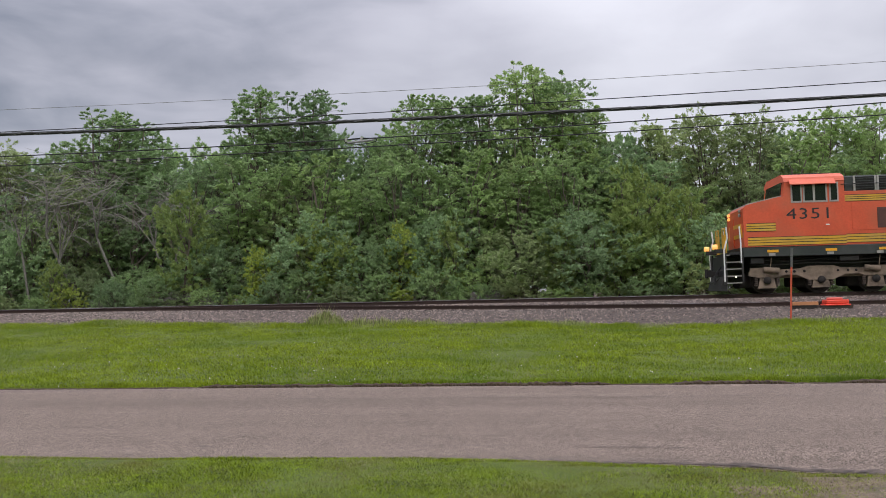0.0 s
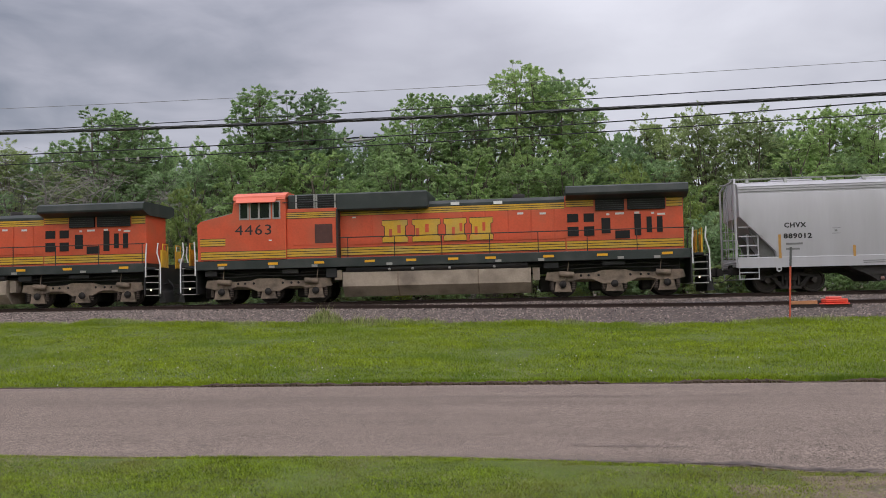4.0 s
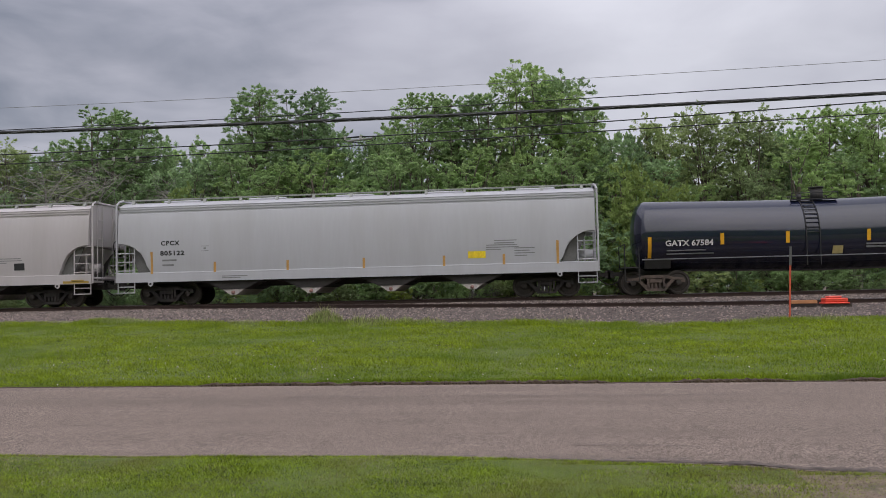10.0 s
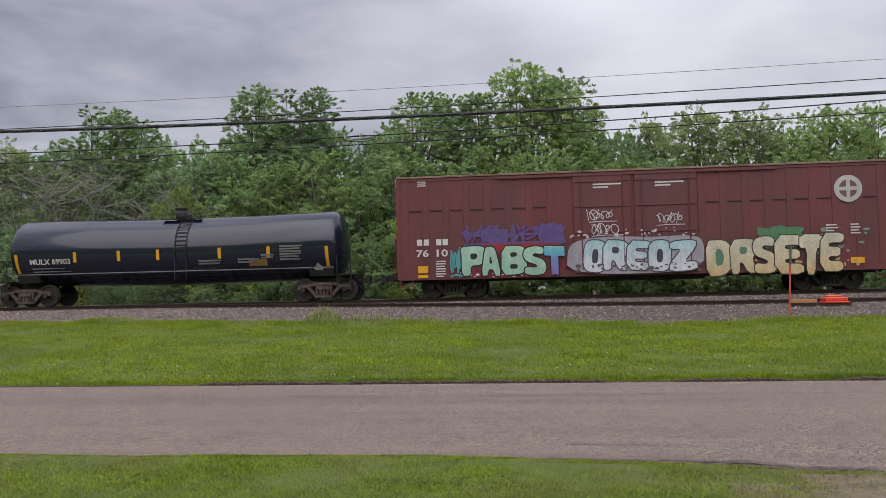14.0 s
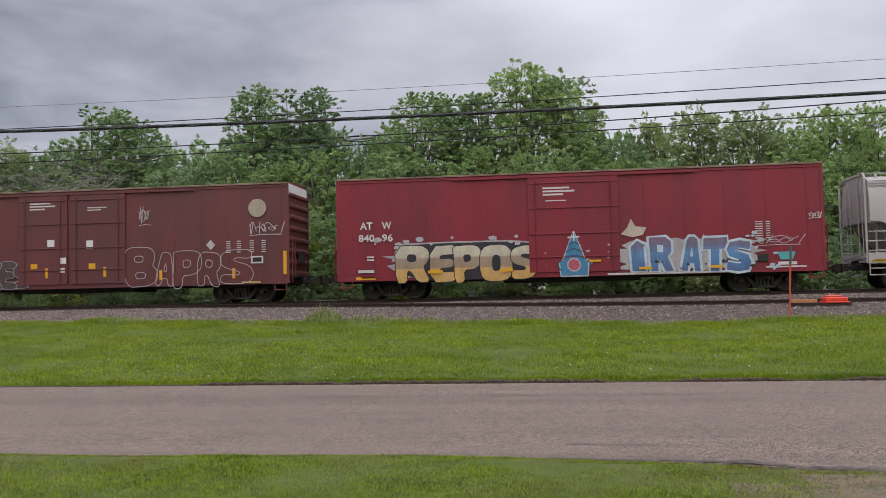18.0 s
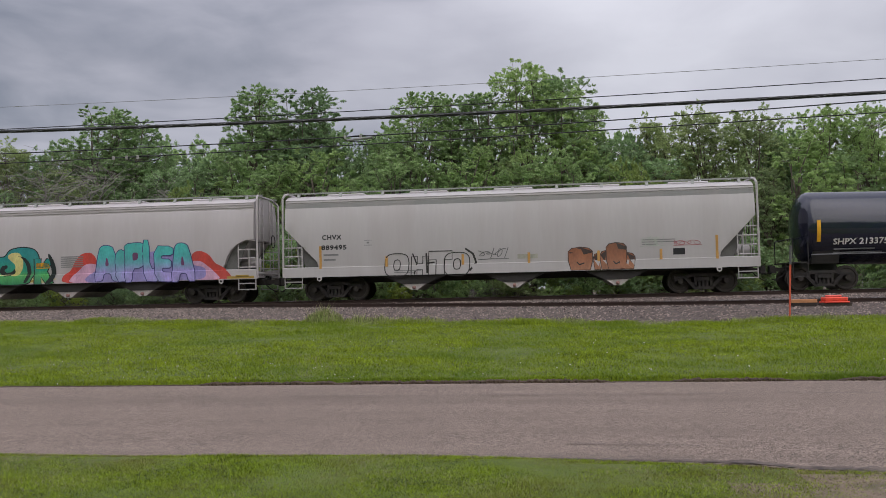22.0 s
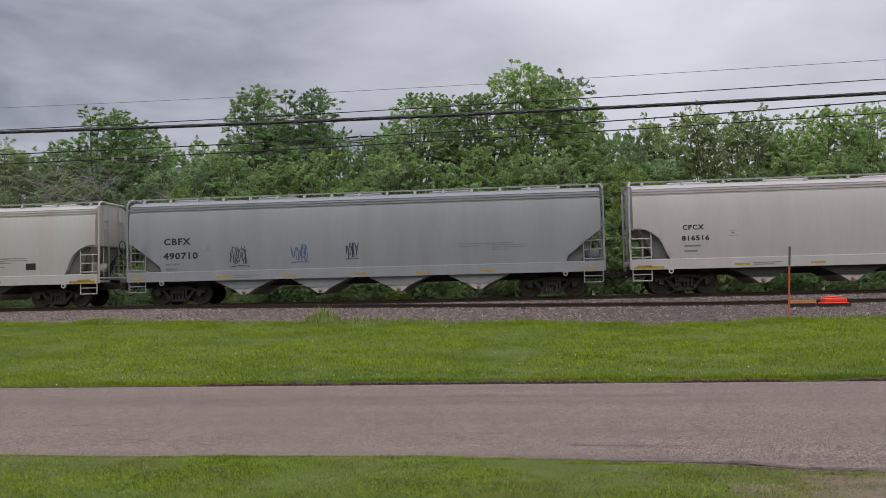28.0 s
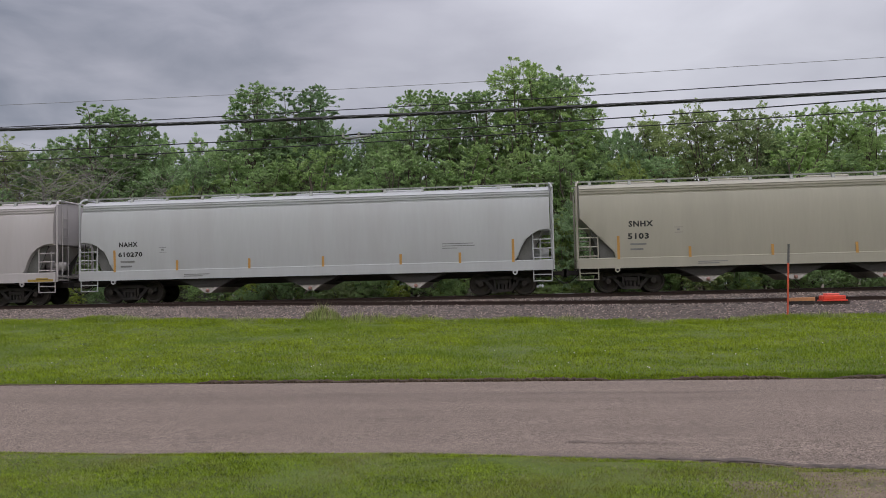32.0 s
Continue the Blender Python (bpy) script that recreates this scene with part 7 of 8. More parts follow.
    part("air_tank", smooth(rods(0.15, ((-3.7, -1.3, 1.33), (3.7, -1.3, 1.33)), n=10)), M["black"], car)
    for x in (-1.9, -0.95, 0.55, 2.35):
        part("filler_cap", smooth(rods(0.06, ((x, -1.5, 1.28), (x, -1.42, 1.28)), n=8)), M["steel"], car)
    for x in (-1.55, 1.7):
        part("tank_strap", prism(bmesh.new(), [(-1.468, 1.19), (-1.468, 0.62), (-1.055, 0.19), (-1.045, 0.21), (-1.455, 0.63), (-1.455, 1.19)], x - 0.03, x + 0.03, flat="x"), M["truck"], car, "dusty strap round the tank")
    for x0, x1, z0, z1 in ((-9.7, -9.2, 1.16, 1.40), (-6.4, -5.7, 1.2, 1.40), (-4.55, -4.1, 1.0, 1.40), (4.3, 4.9, 1.15, 1.40), (6.6, 7.5, 1.22, 1.40)):
        part("equipment_box", boxes((x0, x1, -1.38, -0.95, z0, z1), bevel=0.02), M["black"], car)
    for x in (-8.9, -4.9, 5.3, 8.9):
        part("sand_pipe", pipe(bmesh.new(), [(x, -1.3, 1.42), (x - 0.06, -1.3, 0.95), (x - 0.3, -1.05, 0.4), (x - 0.42, -0.8, 0.16)], 0.02, 5), M["truck"], car)
    for x0, x1, z0, z1 in ((-4.2, -3.9, 0.9, 1.3), (3.86, 4.15, 0.7, 1.2)):
        part("tank_bracket", boxes((x0, x1, -1.3, -0.9, z0, z1)), M["fueltank"], car)
    part("cable_run", pipe(bmesh.new(), [(x, -1.22, 1.30 - 0.07 * (k % 2)) for k, x in enumerate(np.linspace(-9.2, 9.2, 18))], 0.03, 5), M["black"], car)
    loco_truck(car, -7.05, place, (-9.06, -7.05, -5.04))
    loco_truck(car, 7.08, place, (5.05, 7.08, 9.12))
    return car


def lamp_material(name, glow, power):
    m = bpy.data.materials.new(name)
    m.use_nodes = True
    b = m.node_tree.nodes["Principled BSDF"]
    b.inputs["Base Color"].default_value = (0.6, 0.45, 0.25, 1)
    b.inputs["Emission Color"].default_value = (*glow, 1)
    b.inputs["Emission Strength"].default_value = power
    return m


M["lamp"] = lamp_material("lit_lamp", (1.0, 0.85, 0.6), 1.6)
M["warm_lamp"] = lamp_material("lit_amber_lamp", (1.0, 0.40, 0.07), 0.95)


# ---- the train, car by car ----
locomotive(17.32, "4351", True)
locomotive(39.62, "4463", False)

W1, W2, W3 = (0.485, 0.475, 0.500), (0.500, 0.463, 0.470), (0.475, 0.475, 0.505)
S1, S2 = (0.40, 0.39, 0.40), (0.41, 0.37, 0.36)

def box_side(z):
    return 1.545


def marks_left(car, rows, x, mat="chalk", y=1.545, h=0.3):
    """Big stencilled lettering on a box car: (word, x, z, width)."""
    for word, dx, z, w in rows:
        words(word, x + dx, z, w, h, M[mat], car, y)


c = hopper(60.69, 18.6, "white covered hopper with teal and orange graffiti", W1, S1, "CHVX", "889012", bays=3, gates=False, text_x=1.75, square=True)
sprayed_patch(c, ((1.4, 0.97), (7.95, 0.97), (7.6, 1.15), (7.0, 1.5), (6.6, 1.95), (5.6, 1.98), (4.2, 2.06), (3.4, 2.0), (2.4, 1.94), (2.1, 1.6), (1.75, 1.5), (1.5, 1.2)), (0.10, 0.10, 0.24), painted_side, 0.003, "violet sprayed cloud")
sprayed_patch(c, ((6.5, 0.97), (7.95, 0.97), (7.5, 1.2), (6.9, 1.42), (6.5, 1.3)), (0.10, 0.24, 0.44), painted_side, 0.005, "light blue sprayed cloud")
RUSTY = ((0.95, (0.36, 0.30, 0.24)), (1.2, (0.40, 0.21, 0.10)), (1.9, (0.30, 0.15, 0.07)))
AQUA = ((0.95, (0.22, 0.42, 0.44)), (1.3, (0.10, 0.40, 0.46)), (2.0, (0.05, 0.30, 0.38)))
for k, (form, x0, x1, z0, z1) in enumerate((("C", 2.22, 3.03, 0.96, 1.87), ("N", 3.21, 4.42, 0.93, 1.92), ("E", 4.82, 5.58, 0.91, 1.88), ("K", 5.77, 6.61, 0.93, 1.83),)):
    sprayed_letter(c, form, x0 + 0.02, x1 + 0.36, z0, z1 + 0.03, AQUA, (0.03, 0.10, 0.14), painted_side, 0.007 + 0.006 * k, 0.03, 1, 0.05, "turquoise shadow of a sprayed letter")
    sprayed_letter(c, form, x0 - 0.12, x1 + 0.12, z0 + 0.02, z1 + 0.02, RUSTY, (0.06, 0.06, 0.07), painted_side, 0.013 + 0.006 * k, 0.03, 1, 0.05, "rust-orange sprayed letter", counter=(0.06, 0.30, 0.36))
decals([(-0.6, 0.15, 1.5, 1.68)], M["amber"], c, bulge=hopper_side, name="placard")

c = hopper(81.2, 19.92, "pale pinkish-grey covered hopper with yellow graffiti tag", W2, S2, "CPCX", "814944", strips="sill", yellow_ends=True)
piece(c, (("M", 3.55, 4.38, 1.39, 2.16), ("T", 4.31, 5.24, 1.43, 2.20), ("B", 4.91, 5.75, 1.36, 2.17),), ((1.2, (0.74, 0.70, 0.36)), (1.7, (0.70, 0.68, 0.46)), (2.2, (0.66, 0.65, 0.58))), (0.32, 0.30, 0.40), painted_side, "pale yellow sprayed letter in a grey-violet outline", 0.04, 1)
scribble(c, 2.7, 3.3, 1.55, 1.9, (0.30, 0.27, 0.45), hopper_side, 8, 3, 0.02, "thin purple tag")
scribble(c, -4.4, -3.2, 1.68, 2.05, (0.82, 0.82, 0.82), hopper_side, 3, 4, 0.035, "thin white tag")
decals([(0.31, 0.98, 1.58, 1.8)], M["amber"], c, bulge=hopper_side, name="placard")
decals([(6.5, 6.97, 1.6, 1.9)], M["ink"], c, bulge=hopper_side, name="placard")
small_print(c, 1.3, 2.1, (1.7, 1.35, 0.95, 1.35, 1.5, 1.45, 1.2, 1.1), hopper_side, "greyink", row_h=0.035, gap=0.085)
decals([(-8.35, -7.7, 1.0, 1.22)], M["white"], c, y=1.552, name="sticker")

c = hopper(102.25, 19.95, "clean light grey covered hopper", W3, S1, "CPCX", "805122", strips="side")
decals([(4.85, 5.55, 1.6, 1.88)], paint((0.85, 0.62, 0.02)), c, bulge=hopper_side, name="placard")
small_print(c, 5.9, 2.3, (0.9, 0.8), hopper_side, "greyink", row_h=0.035, gap=0.1)
small_print(c, 6.7, 1.98, (0.8, 0.6, 0.8, 0.5), hopper_side, "greyink", row_h=0.035, gap=0.1)

c = tank(121.05, 14.85, 1.43, 2.34, "glossy black tank car with amber reflectors", "GATX", "67584", spots=((-4.04, 1.88), (-1.59, 1.88), (1.39, 1.88), (4.32, 1.88)), ladder_x=-0.65, hat_x=-0.05)


def side_at(x):
    return tank_skin(1.43, 2.34, 14.85, x)


decals([(0.08, 0.46, 1.42, 1.72)], paint((0.62, 0.50, 0.22)), c, bulge=side_at(0.08), name="placard", lift=0.02)
decals([(4.1, 4.95, 1.5, 1.82)], paint((0.30, 0.19, 0.04)), c, bulge=side_at(4.1), name="placard", lift=0.006)
decals([(5.95, 6.6, 2.48, 2.62)], M["chalk"], c, bulge=side_at(5.95), name="sticker", lift=0.008)
shape(c, [(6.68, 1.22), (6.92, 1.44), (6.68, 1.66), (6.44, 1.44)], (0.72, 0.72, 0.70), side_at(6.68), 0.08, "hazard_diamond", "white hazard diamond")
c = tank(138.3, 14.8, 1.43, 2.34, "glossy black tank car with a domed manway", "MULX", "69903", spots=((-4.13, 1.85), (-2.18, 1.85), (-0.45, 1.85), (2.23, 1.85), (4.32, 1.85)), ladder_x=0.55, hat_x=0.0, text_z=1.78)
decals([(3.45, 4.25, 1.5, 1.78)], paint((0.34, 0.21, 0.04)), c, bulge=side_at(3.45), name="placard", lift=0.006)
shape(c, [(6.38, 1.14), (6.6, 1.35), (6.38, 1.56), (6.16, 1.35)], (0.72, 0.72, 0.70), side_at(6.38), 0.08, "hazard_diamond", "white hazard diamond")

c = boxcar(157.55, 19.04, "brown box car covered with coloured graffiti", "brown", doors=((-2.42, -0.2), (-0.05, 2.35)), post=(0.14, 0.018), panels=22, seams=(3.5, 4.76))
marks_left(c, (("76", 0, 1.66, 0.50), ("10", 0.82, 1.66, 0.46), ("8", 1.75, 1.7, 0.24)), -8.73)
each_box("owner_mark", M["chalk"], c, *[(x, x + 0.21, -1.551, -1.546, 2.12, 2.37) for x in (-8.7, -8.42, -7.92, -7.66)], label="worn white painted block")
decals([(-8.68, -8.27, 1.02, 1.3), (-8.68, -8.27, 0.82, 0.95)], M["amber"], c, y=1.548, name="placard")
small_print(c, -7.95, 1.5, (0.4, 0.4, 0.35, 0.4, 0.38, 0.4, 0.3), lambda z: 1.545, "chalk", row_h=0.05, gap=0.1)
small_print(c, -8.65, 4.72, (0.35, 0.35, 0.35), lambda z: 1.545, "chalk", row_h=0.04, gap=0.08)
REDGLOW = ((0.75, (0.22, 0.02, 0.03)), (1.5, (0.10, 0.02, 0.03)), (1.95, (0.38, 0.02, 0.03)), (2.25, (0.34, 0.03, 0.035)))
sprayed_patch(c, ((-7.05, 0.76), (-2.7, 0.76), (-2.75, 1.9), (-3.4, 2.2), (-4.6, 2.14), (-5.4, 2.2), (-6.2, 2.14), (-6.9, 2.1)), REDGLOW, box_side, 0.003, "dark red and black sprayed glow")
MINT = ((0.86, (0.30, 0.50, 0.38)), (1.5, (0.36, 0.57, 0.43)), (2.05, (0.42, 0.62, 0.48)))
piece(c, (("P", -6.88, -5.90, 0.89, 2.02), ("A", -6.08, -5.37, 0.85, 1.98), ("B", -5.29, -4.37, 0.88, 1.99), ("S", -4.39, -3.56, 0.83, 1.96),), MINT, (0.012, 0.012, 0.014), lambda z: 1.562, "mint-green sprayed letter in black outline", 0.05, 1)
piece(c, (("T", -3.59, -2.80, 0.84, 1.96),), ((0.9, (0.22, 0.15, 0.44)), (1.45, (0.18, 0.24, 0.54)), (1.7, (0.10, 0.42, 0.54)), (2.05, (0.28, 0.54, 0.58))), (0.012, 0.012, 0.02), lambda z: 1.562, "blue and turquoise sprayed letter", 0.05, 0, lift=0.028)
part_mesh("graffiti", blob_mesh("graffiti", -6.2, -4.9, 2.12, 2.75, box_side, 0.002, 36), paint((0.13, 0.08, 0.26)), c, "violet sprayed cloud")
part_mesh("graffiti", blob_mesh("graffiti", -3.9, -2.75, 1.9, 2.95, box_side, 0.002, 37), paint((0.13, 0.08, 0.26)), c, "violet sprayed cloud")
specks(c, -7.2, -2.6, 0.8, 1.0, (0.60, 0.55, 0.56), box_side, 38, 26, 0.05)
specks(c, -2.6, 2.6, 2.25, 2.55, (0.60, 0.54, 0.58), lambda z: 1.612, 39, 34, 0.075)
specks(c, -2.5, 2.4, 0.86, 1.2, (0.13, 0.10, 0.11), lambda z: 1.644, 40, 40, 0.09)
specks(c, 2.8, 8.3, 0.85, 1.2, (0.50, 0.30, 0.12), lambda z: 1.562, 48, 30, 0.10)
specks(c, 6.5, 8.6, 1.2, 2.4, (0.20, 0.28, 0.20), box_side, 49, 18, 0.10)
scribble(c, -7.2, -2.8, 2.1, 2.85, (0.12, 0.075, 0.24), box_side, 14, 12, 0.085, "purple sprayed loops")
scribble(c, -7.4, -6.9, 0.85, 2.0, (0.10, 0.36, 0.38), box_side, 15, 5, 0.07, "turquoise sprayed loops")
sprayed_patch(c, ((-2.75, 0.8), (2.5, 0.8), (2.55, 2.1), (1.9, 2.25), (0.6, 2.2), (-0.8, 2.28), (-2.2, 2.2), (-2.7, 1.9)), (0.36, 0.33, 0.38), lambda z: 1.622, 0.001, "pale lilac sprayed cloud")
piece(c, (("O", -2.07, -1.28, 0.89, 2.11), ("R", -1.29, -0.40, 0.96, 2.09), ("E", -0.40, 0.40, 0.94, 2.05), ("O", 0.43, 1.20, 0.87, 2.04), ("Z", 1.23, 2.18, 0.87, 2.01),), ((0.9, (0.66, 0.66, 0.72)), (1.3, (0.60, 0.63, 0.69)), (1.6, (0.50, 0.60, 0.66)), (2.1, (0.38, 0.60, 0.64))), (0.05, 0.05, 0.08), lambda z: 1.622, "silver-blue sprayed letter in dark outline", 0.045, 1)
piece(c, (("D", 2.64, 3.57, 0.64, 1.99), ("R", 3.55, 4.47, 0.71, 2.00), ("S", 4.42, 5.25, 0.67, 2.09), ("E", 5.22, 6.19, 0.65, 2.10), ("T", 6.08, 6.89, 0.60, 2.10), ("E", 6.85, 7.62, 0.71, 2.14),), ((0.7, (0.58, 0.41, 0.20)), (1.4, (0.60, 0.52, 0.36)), (2.3, (0.60, 0.58, 0.46))), (0.03, 0.035, 0.03), lambda z: 1.562, "cream and orange sprayed letter", 0.04, 1, counter=(0.10, 0.22, 0.14))
part_mesh("graffiti", blob_mesh("graffiti", 4.4, 6.4, 1.6, 2.55, box_side, 0.002, 34), paint((0.08, 0.22, 0.10)), c, "green sprayed cloud")
for k, (x, z) in enumerate(((-1.4, 3.1), (1.2, 2.9), (-1.3, 2.55))):
    scribble(c, x - 0.55, x + 0.65, z - 0.25, z + 0.25, (0.62, 0.60, 0.62), lambda z: 1.615, 50 + k, 5, 0.03, "thin white tag")
shape(c, disc(7.97, 3.85, 0.52), (0.52, 0.49, 0.46), box_side, 0.004, "round_emblem", "worn pale round emblem")
shape(c, disc(7.97, 3.85, 0.34), (0.16, 0.07, 0.065), box_side, 0.006, "emblem_ring")
part("emblem_cross", boxes((7.9, 8.04, -1.556, -1.552, 3.5, 4.2), (7.62, 8.32, -1.5565, -1.552, 3.78, 3.92)), paint((0.52, 0.49, 0.46)), c)
small_print(c, 7.1, 2.5, (0.4, 0.45, 0.3, 0.45), box_side, "chalk", row_h=0.05, gap=0.11)
small_print(c, 8.0, 2.5, (0.3, 0.35, 0.3, 0.35), box_side, "chalk", row_h=0.05, gap=0.11)
small_print(c, -1.65, 4.5, (1.0, 1.1, 0.6), lambda z: 1.578, "chalk", row_h=0.06, gap=0.12)
small_print(c, 0.75, 4.5, (1.0, 1.1, 0.6), lambda z: 1.578, "chalk", row_h=0.06, gap=0.12)
decals([(7.95, 8.45, 1.0, 1.22)], M["amber"], c, y=1.562, name="placard")

c = boxcar(178.49, 19.02, "brown box car with thin white graffiti outlines", "brown", doors=((-2.32, -0.12), (0.0, 2.46)), post=(0.05, 0.012), panels=16)
marks_left(c, (("761", 0, 1.95, 0.72), ("259", 0.95, 1.95, 0.74)), -8.6, h=0.29)
each_box("owner_mark", M["chalk"], c, *[(x, x + 0.22, -1.551, -1.546, 2.5, 2.75) for x in (-8.48, -8.2, -7.62, -7.34)], label="worn white painted block")
piece(c, (("S", -2.49, -1.82, 0.78, 1.86), ("E", -3.16, -2.44, 0.77, 1.93), ("K", -3.99, -3.03, 0.75, 1.90), ("H", -5.76, -4.72, 0.61, 1.98), ("O", -4.88, -3.80, 0.72, 1.97), ("B", -6.97, -5.59, 0.63, 2.22),), (0.085, 0.055, 0.06), (0.46, 0.43, 0.45), lambda z: 1.56, "grey sprayed letter in a thin white outline", 0.022, 2, counter=(0.40, 0.37, 0.39))
piece(c, (("B", 2.48, 3.83, 0.75, 2.37), ("A", 3.79, 4.56, 0.77, 2.13), ("P", 4.56, 5.72, 0.65, 2.17), ("R", 5.64, 6.58, 0.70, 2.08), ("S", 6.59, 7.96, 0.76, 2.18),), None, (0.48, 0.42, 0.42), lambda z: 1.56, "letter in a thin white sprayed outline", 0.016, 2)
scribble(c, 7.7, 9.2, 2.75, 3.3, (0.58, 0.52, 0.50), box_side, 44, 6, 0.03, "thin white tag")
scribble(c, 3.0, 3.6, 3.3, 4.1, (0.52, 0.48, 0.48), box_side, 45, 4, 0.025, "thin white tag")
scribble(c, -9.5, -8.65, 2.65, 3.3, (0.66, 0.62, 0.64), box_side, 46, 7, 0.05, "thick white tag")
shape(c, disc(8.19, 3.88, 0.38), (0.45, 0.38, 0.30), box_side, 0.014, "round_emblem", "pale tan painted disc")
decals([(-9.52, -9.38, 1.12, 2.08), (9.27, 9.41, 1.12, 2.08)], M["amber"], c, y=1.552, name="reflector")
decals([(x, x + 0.13, 1.0, 1.42) for x in (-6.85, -3.8, 3.95, 7.1)], M["amber"], c, y=1.562, name="reflector")
decals([(-1.1, -0.97, 1.2, 1.62), (1.5, 1.63, 1.2, 1.62), (-1.75, -1.45, 1.6, 1.82), (0.85, 1.15, 1.55, 1.78)], M["amber"], c, y=1.58, name="reflector")
decals([(-1.0, -0.68, 2.52, 2.82), (-0.46, -0.16, 1.8, 2.05), (-0.46, -0.22, 1.42, 1.62), (0.75, 1.05, 2.4, 2.75)], M["white"], c, y=1.58, name="sticker")
small_print(c, -1.8, 4.4, (0.95, 1.15, 0.7), lambda z: 1.578, "chalk", row_h=0.06, gap=0.12)
small_print(c, 0.8, 4.15, (0.85, 0.6), lambda z: 1.578, "chalk", row_h=0.04, gap=0.1)
shape(c, [(6.18, 2.2), (6.38, 2.41), (6.18, 2.62), (5.98, 2.41)], (0.52, 0.46, 0.44), box_side, 0.004, "hazard_diamond")
for x in (6.85, 7.3, 7.85, 8.35):
    small_print(c, x, 2.55, (0.18,) * 6, box_side, "chalk", row_h=0.035, gap=0.09)
decals([(7.9, 8.42, 1.6, 1.9)], M["chalk"], c, y=1.548, name="placard")
decals([(7.97, 8.35, 1.66, 1.84)], M["ink"], c, y=1.5515, name="placard")
decals([(-8.4, -7.6, 0.8, 0.88), (7.5, 8.3, 0.8, 0.88)], paint((0.62, 0.55, 0.18)), c, y=1.525, name="end_stripe")

c = boxcar(199.54, 19.08, "bright red box car with bold graffiti", "red", doors=((-1.75, 1.8),), post=(0.30, 0.012), panels=12)
marks_left(c, (("AT", 0, 2.84, 0.52), ("W", 0.9, 2.84, 0.4), ("840", -0.07, 2.34, 0.66), ("96", 0.9, 2.34, 0.45)), -8.56)
part_mesh("graffiti", blob_mesh("graffiti", -7.8, -1.0, 0.76, 2.3, box_side, 0.001, 55, 22), paint((0.45, 0.40, 0.42)), c, "pale sprayed splashes")
SAND = ((0.62, (0.62, 0.36, 0.11)), (1.18, (0.62, 0.38, 0.13)), (1.22, (0.34, 0.24, 0.165)), (1.60, (0.37, 0.26, 0.18)), (1.66, (0.58, 0.51, 0.39)), (2.14, (0.62, 0.56, 0.44)))
sprayed_patch(c, ((-7.15, 0.72), (-1.45, 0.72), (-1.4, 2.16), (-2.4, 2.24), (-3.1, 2.26), (-4.2, 2.26), (-5.2, 2.26), (-6.0, 2.24), (-7.15, 2.22)), (0.46, 0.41, 0.44), box_side, 0.003, "pale rim of a sprayed piece", 1)
sprayed_patch(c, ((-7.08, 0.72), (-1.5, 0.72), (-1.48, 2.1), (-2.4, 2.18), (-3.1, 2.2), (-4.2, 2.2), (-5.2, 2.2), (-6.0, 2.18), (-7.08, 2.16)), (0.026, 0.022, 0.03), box_side, 0.005, "black ground of a sprayed piece", 1)
piece(c, (("R", -7.06, -5.79, 0.65, 2.10), ("E", -5.68, -4.69, 0.65, 2.07), ("P", -4.70, -3.64, 0.63, 2.06), ("O", -3.65, -2.49, 0.64, 2.04), ("S", -2.47, -1.53, 0.69, 2.00),), SAND, (0.02, 0.02, 0.03), box_side, "cream, brown and orange sprayed letter", 0.035, 1, lift=0.009)
specks(c, -8.0, -1.2, 1.9, 2.45, (0.50, 0.46, 0.49), box_side, 151, 22, 0.13)
specks(c, -1.3, 1.4, 1.1, 2.0, (0.46, 0.38, 0.40), lambda z: 1.582, 152, 16, 0.07)
specks(c, 1.2, 7.8, 0.86, 2.3, (0.46, 0.55, 0.62), box_side, 153, 34, 0.11)
specks(c, 2.2, 7.0, 0.9, 1.3, (0.03, 0.03, 0.04), lambda z: 1.5625, 154, 16, 0.08)
decals([(1.3, 6.3, 0.76, 0.84), (7.3, 8.8, 0.9, 0.96)], M["chalk"], c, y=1.5275, name="end_stripe")
shape(c, [(-0.5, 0.78), (0.52, 0.78), (0.55, 1.3), (0.42, 1.4), (0.05, 2.45), (-0.02, 2.45), (-0.4, 1.4), (-0.55, 1.3)], (0.06, 0.24, 0.42), lambda z: 1.578, 0.03, "graffiti", "blue painted pointed house with a white rim", edge=(0.55, 0.55, 0.58), rim=0.06)
for line in ([(-0.42, 1.42), (-0.12, 1.56), (0.2, 1.54), (0.46, 1.42)], [(-0.3, 1.72), (0.02, 1.84), (0.32, 1.7)], [(-0.18, 2.02), (0.02, 2.1), (0.2, 2.0)], [(-0.5, 1.35), (-0.62, 1.28), (-0.58, 1.05), (-0.48, 0.98)], [(0.52, 1.35), (0.64, 1.26), (0.6, 1.02)]):
    part_mesh("painted_line", stroke_mesh("painted_line", [line], 0.022, lambda z: 1.578, 0.033, 5), paint((0.03, 0.07, 0.13)), c, "dark painted roof line")
part_mesh("painted_line", stroke_mesh("painted_line", [[(-0.2, 2.28), (0.22, 2.30)], [(0.02, 2.15), (0.02, 2.5)]], 0.03, lambda z: 1.578, 0.035, 6), paint((0.6, 0.6, 0.62)), c, "white painted sparkle")
shape(c, disc(0.0, 1.2, 0.27, 18), (0.55, 0.52, 0.55), lambda z: 1.578, 0.0335, "painted_window")
shape(c, disc(0.0, 1.2, 0.22), (0.50, 0.10, 0.14), lambda z: 1.578, 0.034, "painted_window")
